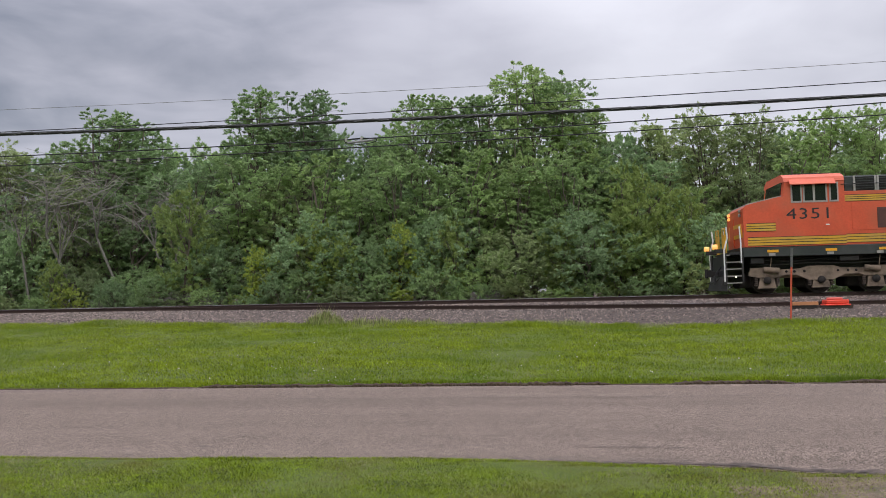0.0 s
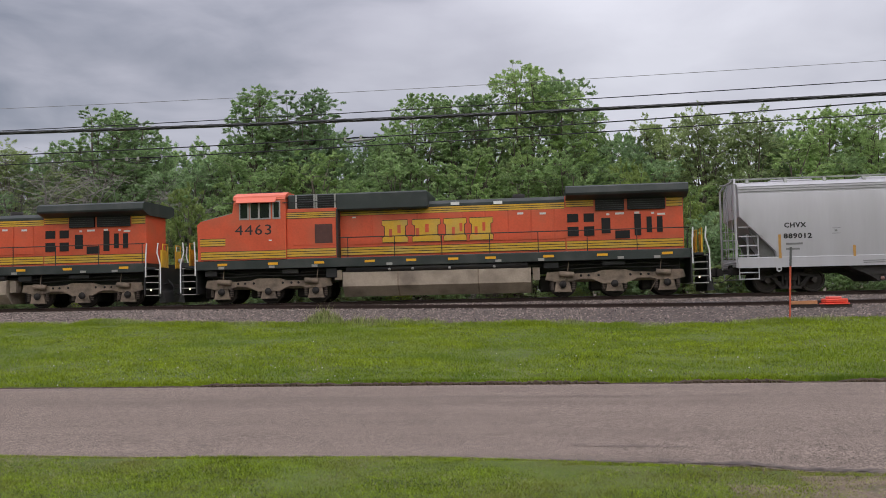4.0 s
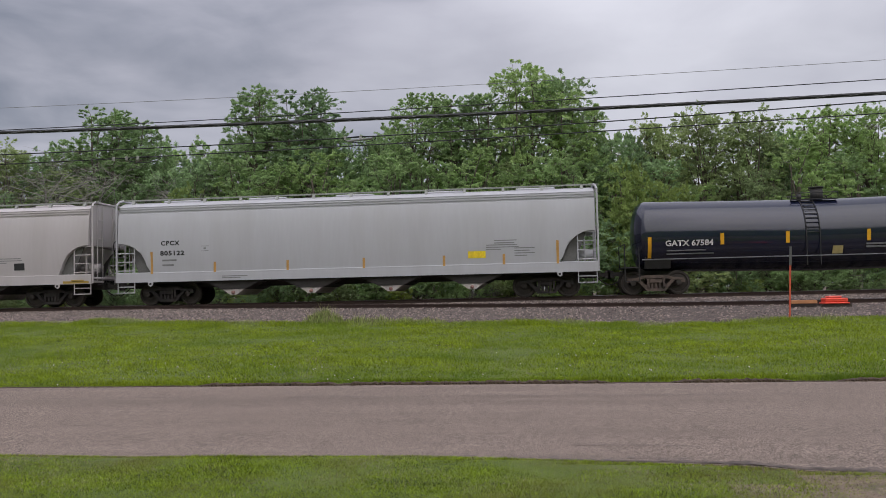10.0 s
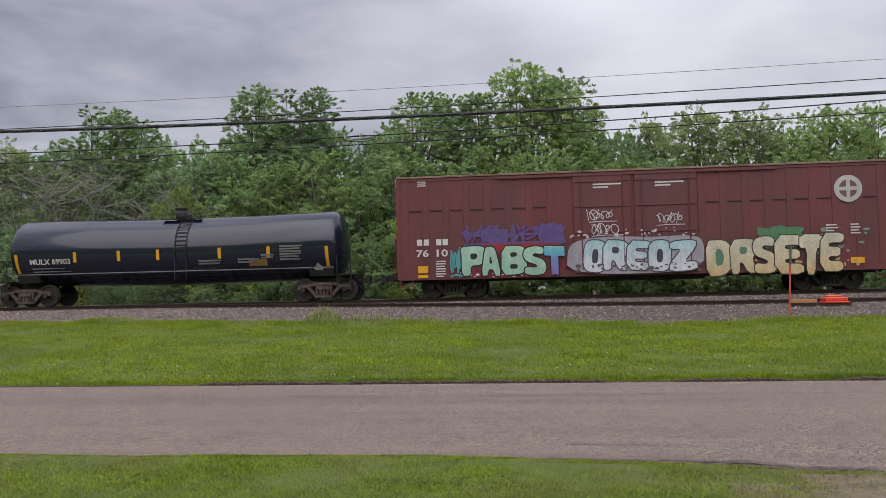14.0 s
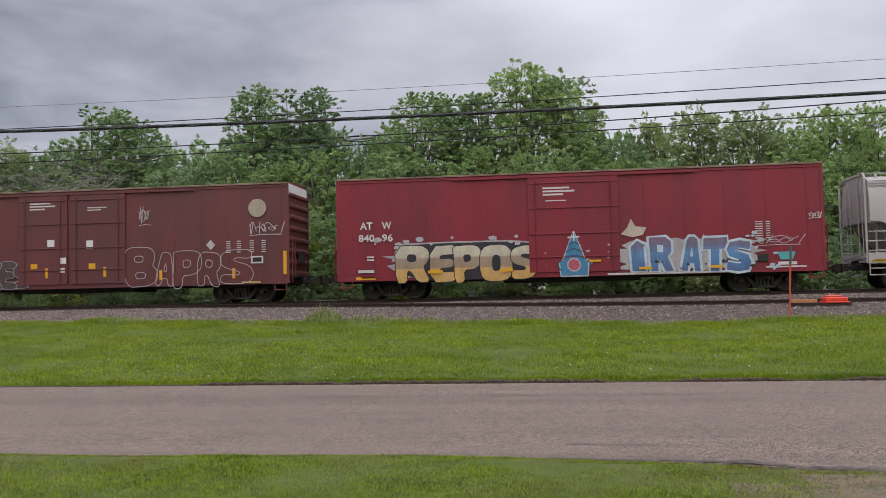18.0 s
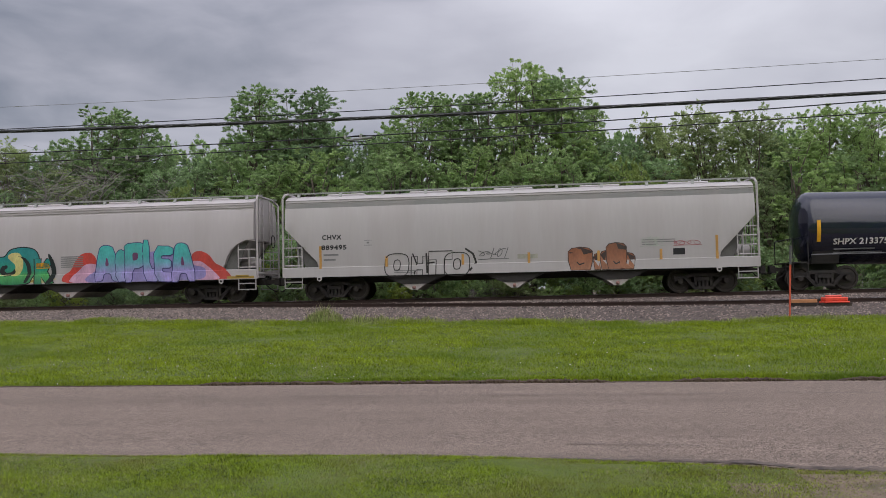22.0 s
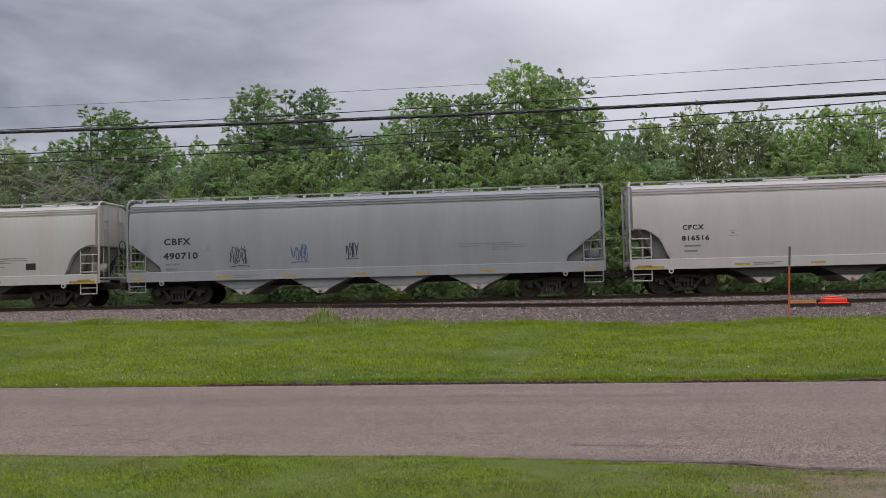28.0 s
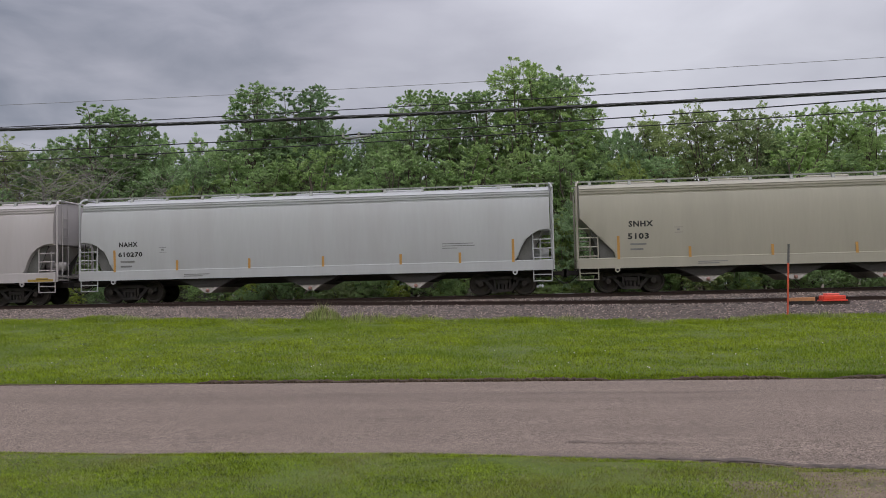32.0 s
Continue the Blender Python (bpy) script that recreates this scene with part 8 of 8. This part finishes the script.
part_mesh("graffiti", blob_mesh("graffiti", 1.2, 7.5, 0.76, 2.2, box_side, 0.001, 56, 24), paint((0.44, 0.40, 0.41)), c, "pale sprayed splashes")
ICE = (0.54, 0.63, 0.70)
piece(c, (("I", 2.26, 2.85, 0.89, 2.08), ("R", 2.98, 3.83, 0.87, 2.19), ("A", 4.13, 4.86, 0.85, 2.17), ("T", 4.94, 5.83, 0.82, 2.11), ("S", 5.81, 6.76, 0.79, 1.99),), ((0.78, (0.09, 0.13, 0.26)), (1.1, (0.08, 0.19, 0.40)), (1.6, (0.12, 0.26, 0.48)), (1.85, (0.17, 0.16, 0.26)), (2.25, (0.22, 0.13, 0.18))), ICE, box_side, "blue sprayed letter in an icy white outline", 0.10, 0, counter=ICE)
shape(c, [(1.85, 2.35), (2.1, 2.6), (2.25, 2.95), (2.42, 2.65), (2.85, 2.6), (2.7, 2.3), (2.3, 2.22)], (0.58, 0.48, 0.40), box_side, 0.004, "graffiti", "cream painted star")
shape(c, [(7.85, 1.2), (8.3, 1.2), (8.42, 1.5), (7.75, 1.5)], (0.10, 0.42, 0.45), box_side, 0.004, "graffiti", "turquoise painted bowl")
decals([(-8.76, -7.95, 0.8, 0.92)], M["amber"], c, y=1.527, name="end_stripe")
decals([(2.5, 3.0, 0.95, 1.05), (5.2, 5.7, 0.95, 1.05), (-5.8, -5.2, 1.0, 1.12), (-2.9, -2.4, 1.0, 1.12), (0.6, 1.05, 1.3, 1.38)], M["amber"], c, y=1.63, name="reflector")
decals([(7.75, 8.45, 1.0, 1.12), (-8.65, -8.0, 1.08, 1.2)], M["chalk"], c, y=1.56, name="end_stripe")
decals([(7.0, 7.4, 1.15, 1.42)], M["ink"], c, y=1.56, name="placard")
small_print(c, -1.15, 4.3, (1.05, 1.25, 0.8), lambda z: 1.578, "chalk", row_h=0.07, gap=0.13)
small_print(c, -1.05, 3.78, (0.8,), lambda z: 1.578, "chalk", row_h=0.04)
small_print(c, 6.95, 2.7, (0.28,) * 8, box_side, "chalk", row_h=0.035, gap=0.09)
small_print(c, 7.35, 2.7, (0.16,) * 8, box_side, "chalk", row_h=0.035, gap=0.09)
small_print(c, -8.3, 1.75, (0.3, 0.3), box_side, "chalk", row_h=0.06, gap=0.12)
scribble(c, 8.9, 9.4, 2.75, 3.0, (0.60, 0.52, 0.52), box_side, 57, 4, 0.03, "thin white tag")
scribble(c, 6.8, 8.6, 1.75, 2.15, (0.58, 0.50, 0.52), box_side, 58, 5, 0.025, "thin white tag")

c = hopper(220.6, 19.96, "white covered hopper with green and purple graffiti", W2, S2, "CPCX", "815071", strips="sill", yellow_ends=True)
TEAL = ((0.95, (0.03, 0.22, 0.09)), (1.35, (0.10, 0.42, 0.12)), (1.55, (0.03, 0.34, 0.20)), (2.0, (0.02, 0.28, 0.26)), (2.5, (0.02, 0.24, 0.25)))
DARK = (0.012, 0.02, 0.02)
YEL = ((0.95, (0.58, 0.52, 0.18)), (2.5, (0.66, 0.60, 0.24)))
part_mesh("graffiti", blob_mesh("graffiti", -6.4, 1.6, 0.96, 1.45, hopper_side, 0.002, 64, 20), paint((0.60, 0.56, 0.26)), c, "pale yellow sprayed cloud")
# curled round letters under great arches, in black outline with yellow inside
for x in (-5.22, -1.78):
    e = 2.22
    def at(*rows, x=x, e=e):
        return [(x + e * u / 10, 0.97 + 1.57 * v / 10) for u, v in rows]
    o = part_mesh("graffiti_letter", side_paint("graffiti_letter", [grown(rounded(at((0, 2.6), (0.2, 5.6), (2, 7.4), (3.3, 7.4), (4.2, 9.4), (6.8, 10), (9.3, 9.4), (10.3, 7.2), (9.6, 3), (8.6, 1.8), (8, 0), (2, 0), (0.4, 1)), 2), 0.045)], painted_side, 0.006), paint(DARK), c, "teal-green curled letter in black outline")
    part_mesh("fill", side_paint("fill", [rounded(at((0, 2.6), (0.2, 5.6), (2, 7.4), (3.3, 7.4), (4.2, 9.4), (6.8, 10), (9.3, 9.4), (10.3, 7.2), (9.6, 3), (8.6, 1.8), (8, 0), (2, 0), (0.4, 1)), 2)], painted_side, 0.009), paint(TEAL), o)
    part_mesh("yellow_loop", side_paint("yellow_loop", [rounded(at((3.6, 7.6), (4.6, 8.6), (6.2, 8.6), (7, 7), (6.9, 4.4), (6, 2.4), (4.6, 2.2), (4, 3), (5.2, 3.8), (5.4, 5.2), (4.6, 6.2)), 2)], painted_side, 0.012), paint(YEL), o)
    part_mesh("counter", side_paint("counter", [rounded(at((2.0, 3.4), (2.4, 5.0), (3.6, 5.4), (3.8, 4.6), (3.0, 4.0), (3.4, 3.2), (4.6, 3.4), (5.2, 4.4), (5.4, 3.2), (4.4, 2.4), (2.8, 2.2)), 1), rounded(at((5.6, 7.6), (6.4, 7.6), (7.6, 5.4), (7.8, 2.6), (6.8, 0.4), (7.6, 0.4), (8.6, 2.6), (8.4, 5.6), (7.2, 7.4)), 1)], painted_side, 0.014), paint(DARK), o)
piece(c, (("V", -3.05, -1.78, 0.96, 2.42),), TEAL, DARK, painted_side, "teal-green sprayed letter in black outline", 0.05, 2, lift=0.016)
piece(c, (("K", 0.28, 1.12, 0.96, 2.02),), TEAL, DARK, painted_side, "teal-green sprayed letter in black outline", 0.05, 0, lift=0.016)
sprayed_patch(c, ((0.86, 2.24), (1.0, 2.22), (1.24, 1.7), (1.24, 1.3), (1.0, 0.97), (0.7, 0.97), (1.05, 1.35), (1.0, 1.8)), DARK, painted_side, 0.02, "black sprayed shadow stroke")
decals([(0.35, 0.95, 1.62, 1.86)], M["amber"], c, bulge=lambda z: hopper_side(z) + 0.018, name="placard")
RED = (0.55, 0.06, 0.045)
sprayed_patch(c, ((1.45, 0.97), (1.55, 1.3), (1.9, 1.5), (2.1, 1.9), (2.4, 2.22), (2.9, 2.24), (3.2, 1.6), (3.2, 0.97)), RED, painted_side, 0.003, "red sprayed wing")
sprayed_patch(c, ((7.0, 0.97), (7.2, 2.1), (7.6, 2.2), (8.0, 2.0), (8.2, 1.65), (8.55, 1.5), (8.9, 1.15), (8.9, 0.97)), RED, painted_side, 0.003, "red sprayed wing")
sprayed_patch(c, ((1.75, 0.97), (1.95, 1.25), (2.25, 1.5), (2.6, 1.8), (3.2, 1.7), (3.2, 0.97)), (0.62, 0.36, 0.50), painted_side, 0.005, "pink sprayed wing")
sprayed_patch(c, ((7.1, 0.97), (7.1, 1.75), (7.6, 1.78), (7.95, 1.5), (8.3, 1.2), (8.5, 0.97)), (0.62, 0.36, 0.50), painted_side, 0.005, "pink sprayed wing")
LILAC = ((0.95, (0.36, 0.30, 0.62)), (1.4, (0.38, 0.33, 0.65)), (1.75, (0.16, 0.42, 0.52)), (2.0, (0.08, 0.44, 0.44)), (2.6, (0.06, 0.46, 0.40)))
sprayed_patch(c, ((2.5, 1.15), (2.6, 1.0), (3.0, 0.97), (7.5, 0.97), (7.85, 1.1), (7.8, 1.5), (7.2, 1.6), (6.8, 2.3), (5.6, 2.2), (4.6, 2.2), (3.6, 2.2), (3.2, 1.6)), (0.30, 0.26, 0.54), painted_side, 0.008, "violet sprayed cloud")
piece(c, (("A", 2.97, 4.06, 1.02, 2.47), ("I", 3.95, 4.47, 1.00, 2.33), ("P", 4.31, 5.21, 0.98, 2.55), ("L", 5.17, 5.80, 0.97, 2.64), ("E", 5.68, 6.44, 0.95, 2.38), ("A", 6.36, 7.36, 0.93, 2.48),), LILAC, (0.05, 0.05, 0.17), painted_side, "turquoise and lilac sprayed letter in dark outline", 0.035, 1, lift=0.011, counter=(0.16, 0.05, 0.14))
small_print(c, 1.45, 2.1, (1.0,) * 6, hopper_side, "greyink", row_h=0.04, gap=0.085)

c = hopper(241.15, 18.86, "off-white covered hopper with a grey roof band and rusty graffiti", (0.49, 0.465, 0.465), S2, "CHVX", "889495", bays=3, band=(0.28, 0.28, 0.275), square=True, text_x=1.65, brackets=11)
BLACK = (0.025, 0.022, 0.022)


for form, x0, x1, z0, z1 in (("O", -5.22, -4.24, 0.91, 1.83), ("H", -4.14, -3.44, 0.89, 1.70), ("T", -3.44, -2.49, 0.89, 1.89), ("O", -2.81, -1.78, 0.89, 1.82),):
    sprayed_letter(c, form, x0, x1, z0, z1, None, BLACK, painted_side, 0.008, 0.018, 2 if form == "O" else 0, 0.04, "letter in a thin black sprayed outline")
for line, w in (([(-3.50, 1.80), (-3.48, 1.05)], 0.035), ([(-3.48, 1.42), (-3.2, 1.45)], 0.03), ([(-1.75, 1.1), (-1.5, 1.4), (-1.62, 1.75), (-1.9, 1.95)], 0.04), ([(-4.05, 1.8), (-3.9, 1.4), (-4.0, 1.0)], 0.03)):
    part_mesh("graffiti_stroke", stroke_mesh("graffiti_stroke", [line], w, painted_side, 0.0115, 3), paint(BLACK), c, "heavy black shadow stroke")
RUST = ((0.95, (0.40, 0.19, 0.11)), (1.45, (0.33, 0.13, 0.065)), (2.0, (0.23, 0.085, 0.04)))
for x, w, top in ((2.62, 0.46, 1.88), (3.28, 0.14, 1.62), (3.62, 0.22, 1.72), (4.02, 0.38, 2.02), (4.42, 0.3, 1.62)):
    o = [(x - w * 0.8, 1.0), (x + w * 0.8, 1.0), (x + w, 1.35), (x + w, top - 0.16), (x + w * 0.7, top - 0.04), (x, top), (x - w * 0.7, top - 0.04), (x - w, top - 0.16), (x - w, 1.35)]
    shape(c, o, RUST, hopper_side, 0.005 + 0.004 * (x > 3.9), "graffiti", "rust-brown sprayed barrel", edge=(0.05, 0.03, 0.025), rim=0.03)
    if w > 0.3:
        part_mesh("graffiti", stroke_mesh("graffiti", [[(x - w * 0.9, top - 0.2), (x, top - 0.26), (x + w * 0.9, top - 0.2)], [(x - w * 0.3, 1.3), (x - w * 0.1, 1.2), (x + w * 0.3, 1.26)]], 0.022, hopper_side, 0.0125, 4), paint(BLACK), c, "dark band on a painted barrel")
scribble(c, -1.55, -0.2, 1.5, 1.95, (0.14, 0.14, 0.14), hopper_side, 75, 4, 0.03, "thin black tag")
scribble(c, 4.85, 5.9, 1.85, 2.25, (0.42, 0.46, 0.40), hopper_side, 72, 6, 0.02, "faint grey-green tag")
scribble(c, 6.1, 7.3, 1.85, 2.05, (0.40, 0.10, 0.11), hopper_side, 73, 5, 0.018, "thin red tag")
decals([(6.2, 6.65, 1.5, 1.75)], M["ink"], c, bulge=hopper_side, name="placard")
decals([(0.15, 0.95, 1.5, 1.68)], paint((0.41, 0.40, 0.33)), c, bulge=hopper_side, name="placard")

c = tank(260.45, 16.44, 1.45, 2.45, "long glossy black tank car with an amber placard", "SHPX", "213375", hat="wide", truck="dark", spots=((-4.69, 2.12), (-2.11, 2.12), (0.79, 2.12), (4.38, 2.12)), text_x=1.15, text_z=1.72, end_strip=(1.85, 2.68), ladder_x=-0.85, hat_x=0.95, prints=((3.15, 0.62, 3, 1.84), (5.25, 0.5, 2, 1.86)))


def long_side_at(x):
    return tank_skin(1.45, 2.45, 16.44, x)


decals([(-2.22, -1.5, 1.54, 1.84)], M["amber"], c, bulge=long_side_at(-2.22), name="placard", lift=0.008)
decals([(6.25, 7.45, 2.02, 2.50)], paint((0.30, 0.28, 0.25)), c, bulge=long_side_at(6.25), name="placard", lift=0.008)
small_print(c, 6.33, 2.44, (1.04, 0.9, 1.0, 0.95), lambda z: long_side_at(6.25)(z) + 0.008, "ink", row_h=0.05, gap=0.10)
decals([(5.1, 5.72, 1.48, 1.52), (5.1, 5.72, 1.74, 1.78), (5.1, 5.14, 1.52, 1.74), (5.68, 5.72, 1.52, 1.74)], M["greyink"], c, bulge=long_side_at(5.4), name="stencil_frame", lift=0.02)
shape(c, [(6.0, 1.15), (6.25, 1.38), (6.0, 1.6), (5.75, 1.38)], (0.20, 0.22, 0.24), long_side_at(6.0), 0.08, "hazard_diamond")

c = hopper(279.95, 19.92, "dirty white covered hopper with purple graffiti", (0.485, 0.475, 0.455), (0.44, 0.35, 0.26), "EQUX", "12180", strips="sill", yellow_ends=True)
piece(c, (("I", -6.58, -5.76, 0.97, 2.24), ("A", -5.88, -5.29, 0.97, 2.18), ("R", -5.45, -4.74, 0.98, 2.22), ("P", -4.81, -4.16, 0.98, 2.19), ("S", -4.28, -3.64, 0.99, 2.19), ("Z", -3.79, -2.73, 0.99, 2.19),), ((0.95, (0.34, 0.36, 0.62)), (1.4, (0.27, 0.27, 0.53)), (2.2, (0.23, 0.22, 0.45))), (0.035, 0.03, 0.10), painted_side, "blue-violet sprayed letter in dark outline", 0.05, 0)
PLUM = ((0.95, (0.32, 0.22, 0.38)), (1.3, (0.30, 0.19, 0.34)), (2.3, (0.22, 0.14, 0.26)))
piece(c, (("X", -0.98, -0.54, 1.60, 2.26), ("X", 0.07, 0.62, 1.75, 2.30), ("W", 0.62, 1.55, 1.38, 2.19), ("A", -0.52, 0.22, 1.40, 2.35), ("E", -0.73, 0.24, 0.95, 1.77), ("B", 0.17, 1.10, 0.95, 1.78), ("I", -1.60, -0.73, 0.96, 2.08),), PLUM, (0.035, 0.02, 0.05), painted_side, "dull purple sprayed letter in dark outline", 0.045, 0)
scribble(c, -9.6, -8.1, 3.3, 3.75, (0.30, 0.34, 0.62), hopper_side, 83, 8, 0.05, "pale blue tag")
scribble(c, -9.2, -8.4, 3.15, 3.4, (0.30, 0.34, 0.62), hopper_side, 84, 3, 0.05, "pale blue tag")
scribble(c, -7.1, -6.65, 0.98, 1.25, (0.05, 0.05, 0.05), hopper_side, 85, 4, 0.02, "thin black tag")
decals([(6.75, 7.2, 1.6, 1.88)], M["ink"], c, bulge=hopper_side, name="placard")
small_print(c, 4.6, 2.1, (1.4, 1.2, 1.4, 1.0, 1.2), hopper_side, "greyink", row_h=0.035, gap=0.085)

c = hopper(301.07, 19.69, "grey covered hopper with dark blue tags", (0.288, 0.295, 0.318), (0.215, 0.22, 0.23), "CBFX", "490710", grey_bays=True, strips="sill", square=True, text_h=0.285, text_x=1.63, truck="dark", brackets=17, rise=2.62)
for k, (x0, x1, col) in enumerate(((-5.45, -4.55, (0.03, 0.035, 0.06)), (-2.9, -2.0, (0.07, 0.10, 0.24)), (-0.55, 0.02, (0.03, 0.035, 0.06)))):
    scribble(c, x0, x1, 1.5 + 0.1 * k, 2.35, col, hopper_side, 90 + k, 6, 0.03, "dark blue dripping tag")
small_print(c, 4.1, 2.2, (2.2, 0.9), hopper_side, "greyink", row_h=0.03, gap=0.1)
c = hopper(321.93, 19.92, "pale pinkish-white clean covered hopper", W2, S2, "CPCX", "816516", strips="sill", yellow_ends=True)
decals([(0.3, 0.95, 1.58, 1.8)], M["amber"], c, bulge=hopper_side, name="placard")
decals([(6.5, 6.95, 1.6, 1.9)], M["ink"], c, bulge=hopper_side, name="placard")
small_print(c, 1.3, 2.15, (1.7, 1.35, 0.95, 1.35, 1.5, 1.45, 1.2, 1.1), hopper_side, "greyink", row_h=0.035, gap=0.085)
c = hopper(342.86, 19.81, "clean bluish-white covered hopper", (0.48, 0.49, 0.505), S1, "NAHX", "610270", bays=3, text_x=1.78, text_h=0.2, text_z=2.35)
c = hopper(363.65, 19.8, "beige covered hopper with a plain side", (0.40, 0.375, 0.31), (0.33, 0.31, 0.26), "SNHX", "5103", strips="side", square=True, text_h=0.23, text_z=2.56)


# ---- trackside things ----
p = thing("marker_post", "slim orange-red trackside marker post with a dark tip", "post", at=(7.1, -9.4, ground_z(7.1, -9.4)))
part("shaft", rods(0.028, ((0, 0, -0.1), (0.09, 0, 1.66)), n=8), M["red_marker"], p)
part("tip", rods(0.034, ((0.09, 0, 1.62), (0.12, 0, 2.18)), n=8), M["greypost"], p, "dark grey tip")
gz = ground_z(9.38, -6.2)
p = thing("switch_cover", "bright red plastic cover beside the siding rail", "track equipment", at=(9.38, -6.2, gz))
part("skid", boxes((-0.47, 0.47, -0.25, 0.25, -0.02, -0.40 - gz)), M["tie"], p, "dark timber skid")
part("base", boxes((-0.40, 0.40, -0.3, 0.3, -0.40 - gz, -0.35 - gz), bevel=0.015), M["redbox"], p)
part("housing", boxes((-0.36, 0.36, -0.26, 0.26, -0.35 - gz, -0.21 - gz), bevel=0.03), M["redbox"], p)
part("lid", boxes((-0.24, 0.18, -0.2, 0.2, -0.21 - gz, -0.14 - gz), bevel=0.025), M["pinkbox"], p, "paler pinkish-red lid")
gz = ground_z(8.4, -6.2)
p = thing("orange_board", "faded orange wooden board lying beside the siding", "board", at=(8.4, -6.2, gz))
part("skid", boxes((-0.38, 0.38, -0.12, 0.12, -0.02, -0.38 - gz)), M["tie"], p, "dark timber skid")
part("plank", boxes((-0.41, 0.41, -0.12, 0.12, -0.38 - gz, -0.26 - gz), bevel=0.01), M["plank"], p)
p = thing("rock", "flat dark stone at the edge of the grass", "rock", at=(5.36, -9.3, ground_z(5.36, -9.3)))
bm = bmesh.new()
bmesh.ops.create_icosphere(bm, subdivisions=2, radius=0.24)
for v in bm.verts:
    v.co = (v.co.x * 1.2, v.co.y * 0.8, v.co.z * 0.42 + 0.03 * noise.noise(v.co * 6))
part("stone", bm, M["ballast"], p)


# ---- what moves ----
def motions():
    """The train rolls by at about 11 m/s; its wheelsets turn while they pass."""
    gone = [(0.0, -0.178), (0.5, 5.445), (1.0, 10.991), (1.5, 16.474), (2.0, 21.95), (2.5, 27.72), (3.0, 33.194), (3.5, 38.604), (5.5, 60.577), (6.0, 66.103),
            (6.5, 71.657), (7.0, 77.148), (7.5, 82.612), (8.0, 88.15), (8.5, 93.7), (9.0, 99.172), (9.5, 104.684), (10.0, 110.217), (10.5, 115.767), (11.0, 121.244), (11.5, 126.749), (12.0, 132.295), (12.5, 137.747), (13.0, 143.257),
            (13.5, 148.8), (14.0, 154.02), (14.5, 159.662), (16.5, 181.634), (17.0, 187.205),
            (17.5, 192.63), (18.0, 198.482), (18.5, 203.973), (19.0, 209.508), (19.5, 214.971), (20.0, 220.463), (22.0, 242.453), (23.0, 253.516), (24.0, 264.464),
            (25.5, 281.02), (27.5, 303.099), (28.0, 308.646), (28.5, 314.111), (29.0, 319.558), (30.0, 330.577), (31.0, 341.529), (32.0, 352.448)]
    for car, place in TRAIN:
        walk(car, [(t, pose(place - s, 0, 0)) for t, s in gone])
    ts, ss = [g[0] for g in gone], [g[1] for g in gone]
    for wheel, at, along, radius in WHEELS:
        rows = [(0.0, pose(*at))]
        enter, leave = [float(np.interp(along + k, ss, ts)) for k in (-20.0, 30.0)]
        step = 0.05 if radius < 0.5 else 0.06
        for k in range(int(math.ceil(enter / step)), int(leave / step)):
            t = round(k * step, 3)
            if t <= 0 or t >= 32:
                continue
            s = float(np.interp(t, ts, ss)) - float(np.interp(max(0.0, enter), ts, ss))
            rows.append((t, pose(*at, 0, -math.degrees(s / radius) % 360, 0)))
        rows.append((32.0, rows[-1][1]))
        walk(wheel, rows)


motions()
